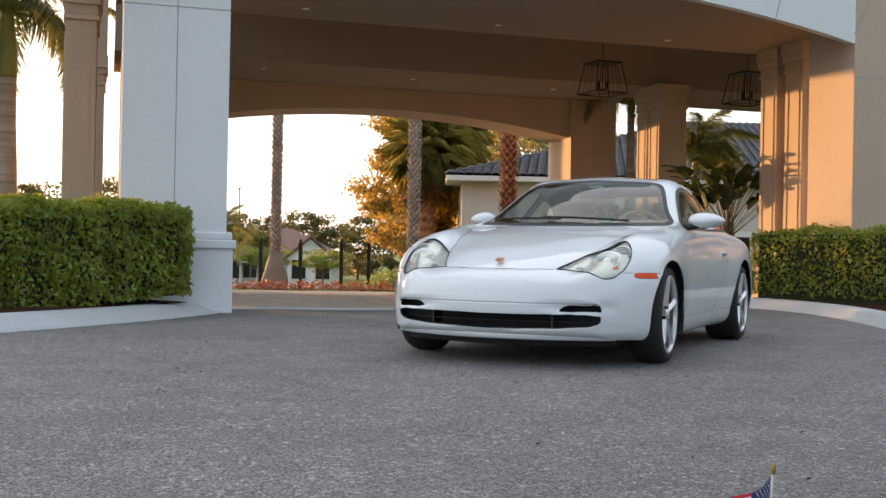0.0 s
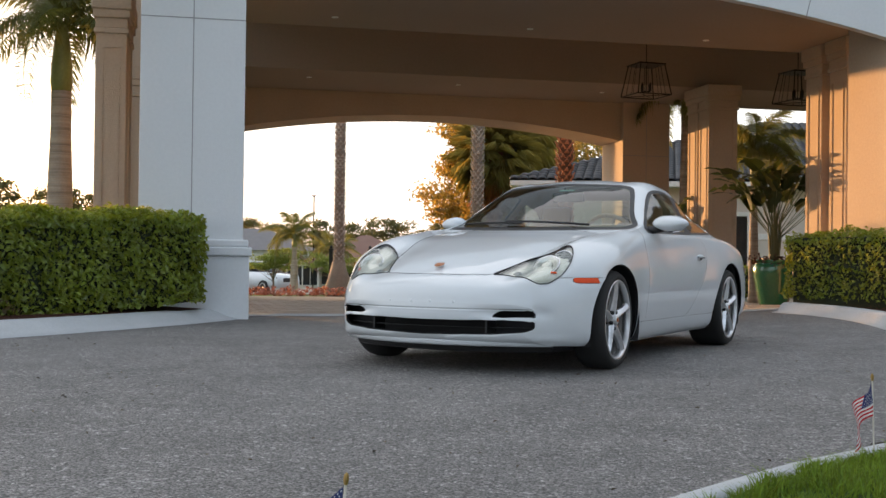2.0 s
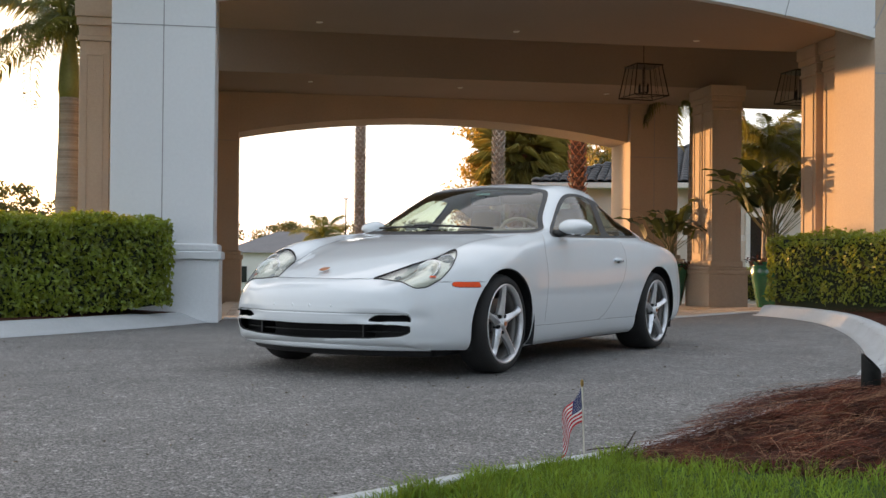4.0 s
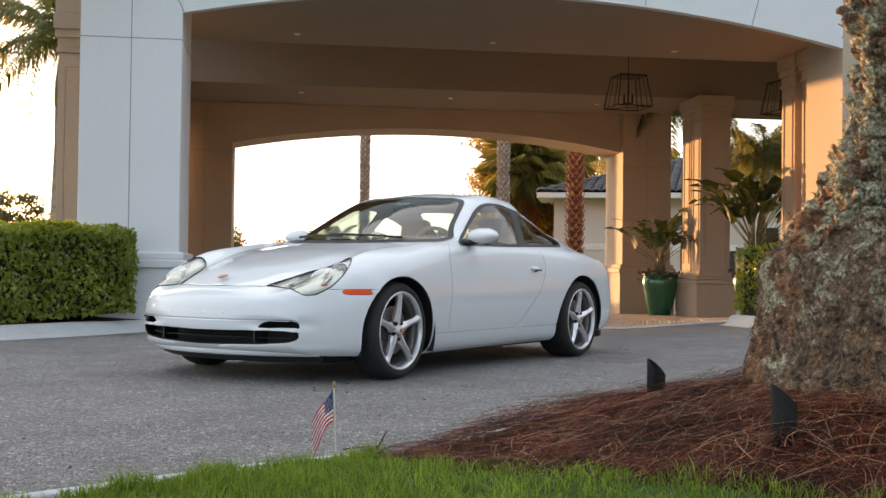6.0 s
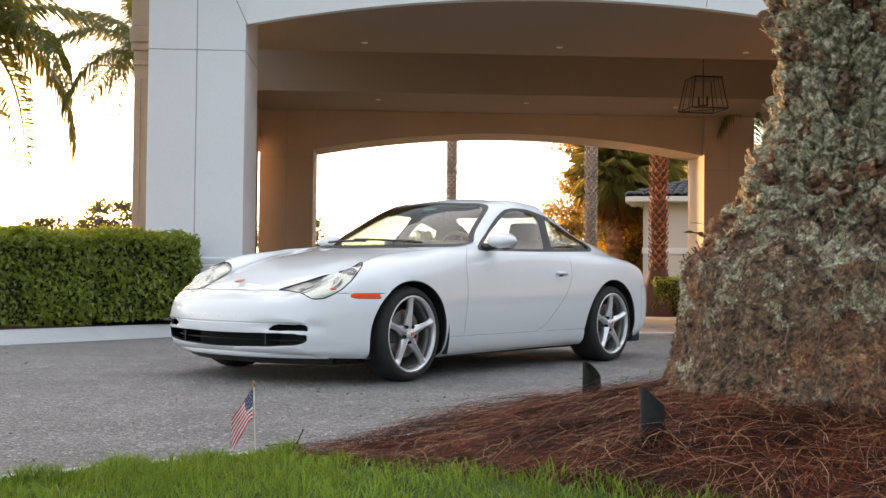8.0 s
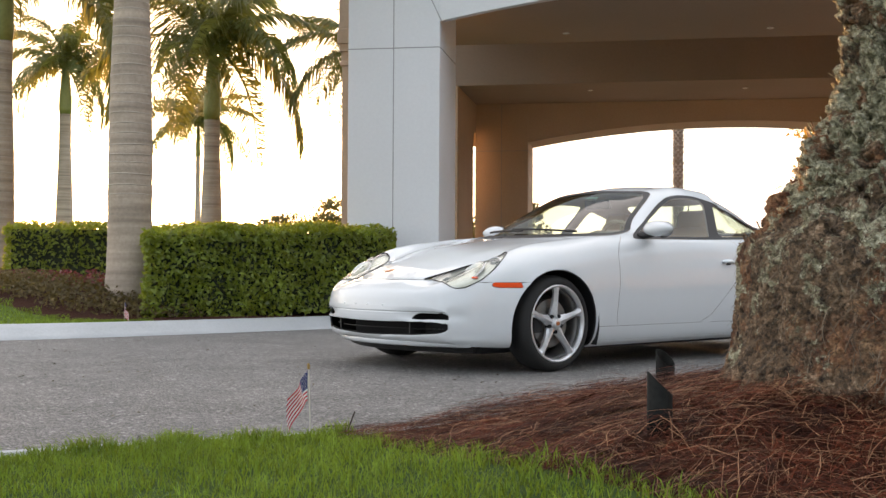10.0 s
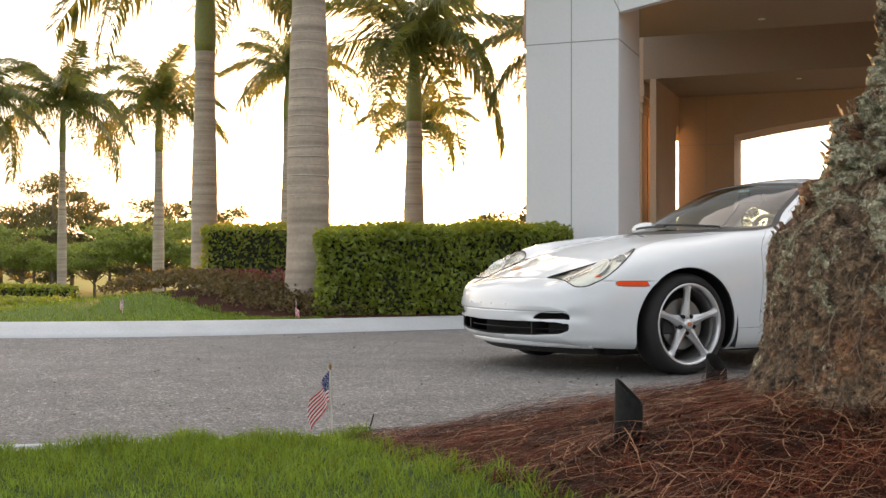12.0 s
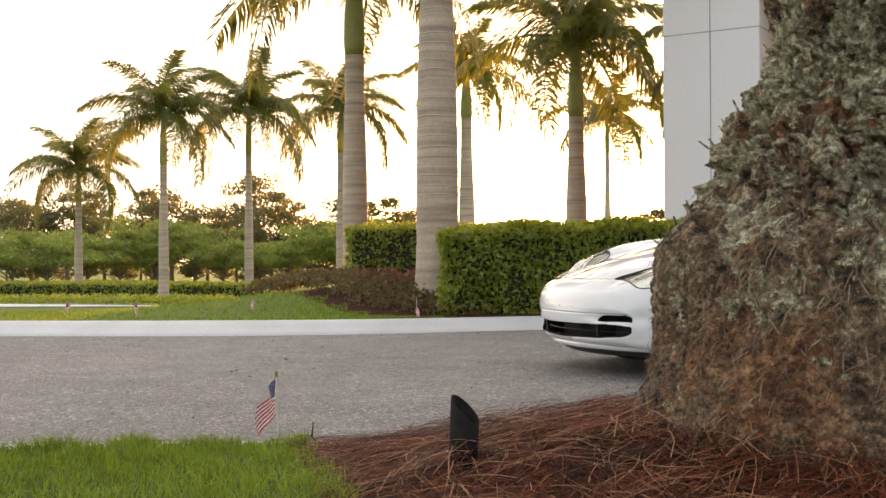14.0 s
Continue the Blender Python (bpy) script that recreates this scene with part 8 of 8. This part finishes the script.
far_house(pose(-16.2, 68.0, -2.0, 0, 0, 12), 6.6, 6.0, 2.3, 4.1, BROWN_ROOF, "white house with a brown roof and white gable in the distance")
far_house(pose(-19.5, 66.0, -2.0, 0, 0, 14), 4.2, 5.0, 1.9, 3.0, BROWN_ROOF, "low white house with a brown roof in the distance")
far_house(pose(-27.5, 76.0, -2.0, 0, 0, 14), 9.0, 7.0, 3.1, 4.7, GREY_ROOF, "white house with a grey roof in the distance", False)

# parked car far off
suv = thing("parked_suv", pose(-16.3, 57.4, ground_z(-16.3, 57.4), 0, 0, -32), "white parked utility car with black lower trim, seen far off", "car")


def suv_loft(stations, mat, name, label=""):
    bm = bmesh.new()
    prev = None
    for x, half_w, z0, z1, shrink in stations:
        ring = [bm.verts.new(p) for p in ((x, -half_w, z0), (x, -half_w, lerp(z0, z1, 0.6)), (x, -half_w * shrink, z1), (x, half_w * shrink, z1), (x, half_w, lerp(z0, z1, 0.6)), (x, half_w, z0))]
        if prev:
            for k in range(6):
                bm.faces.new((prev[k], prev[(k + 1) % 6], ring[(k + 1) % 6], ring[k]))
        else:
            bm.faces.new(list(reversed(ring)))
        prev = ring
    bm.faces.new(prev)
    return part(name, bm, mat, suv, label, True)


suv_loft([(2.35, 0.70, 0.40, 0.85, 0.9), (2.2, 0.86, 0.32, 0.98, 0.88), (1.3, 0.93, 0.30, 1.08, 0.86), (0.95, 0.94, 0.30, 1.12, 0.88), (-1.9, 0.94, 0.30, 1.15, 0.9), (-2.3, 0.88, 0.35, 1.12, 0.9)], PAINT, "body", "white body")
suv_loft([(0.95, 0.80, 1.10, 1.16, 0.95), (0.25, 0.78, 1.10, 1.62, 0.82), (-1.6, 0.78, 1.12, 1.66, 0.82), (-2.15, 0.76, 1.12, 1.25, 0.9)], WINDOW_DARK, "glasshouse", "dark windows")
suv_loft([(0.15, 0.70, 1.60, 1.69, 0.9), (-1.65, 0.70, 1.62, 1.71, 0.9)], PAINT, "roof")
for x in (1.4, -1.35):
    for s in (1, -1):
        bm = bmesh.new()
        lathe(bm, [(0.20, -0.12), (0.34, -0.12), (0.36, -0.06), (0.36, 0.06), (0.34, 0.12), (0.20, 0.12)], 24, pose(x, s * 0.86, 0.36, 90, 0, 0))
        wh = part("wheel", bm, TYRE, suv, "black tyre", True)
        bm = bmesh.new()
        lathe(bm, [(0.02, -0.10), (0.22, -0.125), (0.22, 0.125), (0.02, 0.10)], 16, pose(x, s * 0.86, 0.36, 90, 0, 0))
        add("rim", from_bm("rim", bm, ALLOY), wh)
for s in (1, -1):
    bm = bmesh.new()
    box(bm, 2.12, s * 0.62 - 0.16, 0.78, 2.26, s * 0.62 + 0.16, 0.90, 0.03)
    part("headlight", bm, LAMP_GREY, suv)
bm = bmesh.new()
box(bm, 2.26, -0.42, 0.62, 2.37, 0.42, 0.84, 0.03)
part("grille", bm, BLACK_TRIM, suv, "black grille")
road2 = [[tuple(Vector((-45, 60)).lerp(Vector((10, 52.5)), k / 20) + Vector((0.13, 0.99)) * o) for k in range(21)] for o in (-3, -1, 1, 3)]
sheet("car_park", road2, ASPHALT, "asphalt parking strip in the distance", lift=0.02)

# ---- pavers under the canopy ----
bm = bmesh.new()
box(bm, 0.003, 0.003, -0.03, 0.197, 0.097, 0.0, 0.004)
paver_mesh = from_bm("paver", bm, PAVER, False)
floor_ob = bpy.data.objects["pavement"]
near_rows, P, F = 8, [], []
for row in range(70):
    v = 1.225 + row * 0.10
    shift = 0.10 * (row % 2)
    for col in range(37 if row < near_rows else 58):
        u = 0.10 + shift + col * 0.20
        c = W(u, v)
        z = ground_z(c.x, c.y) + 0.012 + 0.0015 * math.sin(row * 7.1 + col * 3.7)
        if row < near_rows:
            ob = add("paver", paver_mesh, floor_ob)
            ob.matrix_local = Matrix.Translation((c.x, c.y, z)) @ pose(0, 0, 0, 0, 0, CANOPY_TURN)
        else:
            k = len(P)
            for du, dv, dz in ((0.003, 0.003, -0.02), (0.197, 0.003, -0.02), (0.197, 0.097, -0.02), (0.003, 0.097, -0.02), (0.008, 0.008, 0), (0.192, 0.008, 0), (0.192, 0.092, 0), (0.008, 0.092, 0)):
                q = W(u + du, v + dv)
                P.append((q.x, q.y, z + dz))
            F += [(k + 4, k + 5, k + 6, k + 7), (k, k + 1, k + 5, k + 4), (k + 1, k + 2, k + 6, k + 5), (k + 2, k + 3, k + 7, k + 6), (k + 3, k, k + 4, k + 7)]
tagged(add("paver_field", soup("paver_field", P, F, [PAVER], None, False), floor_ob), "", "", "", "stuff")

# a glazed door in the house's front, and a low hedge before it
DOOR_DARK = material("dark_door_glass", (0.02, 0.02, 0.022), 0.12, scale=4, fine=40, coat=0.5)
bm = bmesh.new()
for x0, x1, z0, z1 in ((6.40, 6.55, 0.0, 2.86), (7.25, 7.58, 0.0, 2.86), (6.55, 7.25, 2.72, 2.86)):
    box(bm, x0, -0.08, z0, x1, 0.02, z1, 0.01)
house_door = part("door", bm, HOUSE_BAND, house, "white door frame")
bm = bmesh.new()
box(bm, 6.555, -0.04, 0.02, 7.245, -0.004, 2.715, 0.004)
part("door_pane", bm, DOOR_DARK, house_door, "dark glazed door leaf")
hedge("hedge", CANOPY @ pose(12.6, 13.8, -0.25), 2.8, 0.7, 0.02, 0.78, "low clipped hedge before the tiled house", 700, 0.055)

royal_palm(-11.8, 48.0, -1.0, 2.1, 0.16, 0.11, 0.5, 0.75, "young palm before the distant houses", 41, 13)
royal_palm(-11.2, 53.0, -1.1, 1.6, 0.16, 0.11, 0.4, 0.7, "bushy young palm by the distant houses", 42, 16)


# beyond the mound: a pale cart path and a low dark planting
PATH_NEAR = [Vector((-14.5, 4.2)), Vector((-12.6, 5.6)), Vector((-10.6, 7.2)), Vector((-9.4, 8.35))]
rows = []
for k, p in enumerate(PATH_NEAR):
    far_edge = p + BACK * (2.4 - 0.72 * k)
    rows.append([(q.x, q.y, bed_z(q.x, q.y) + 0.012) for q in (p, p.lerp(far_edge, 0.5), far_edge)])
sheet("cart_path", rows, CONCRETE, "pale concrete path beyond the grass mound")
low = []
for k in range(16):
    p = Vector((-17.2, 6.4)).lerp(Vector((-11.0, 9.9)), k / 15)
    for j in range(2):
        low.append((p.x - 0.3 * j, p.y + 0.3 * j))
clump_mass("low_planting", low, 0.34, 0.16, 150, 0.07, HEDGE_LEAF, "low dark green planting along the pale path", "planting", lambda x, y: bed_z(x, y) - 0.02)
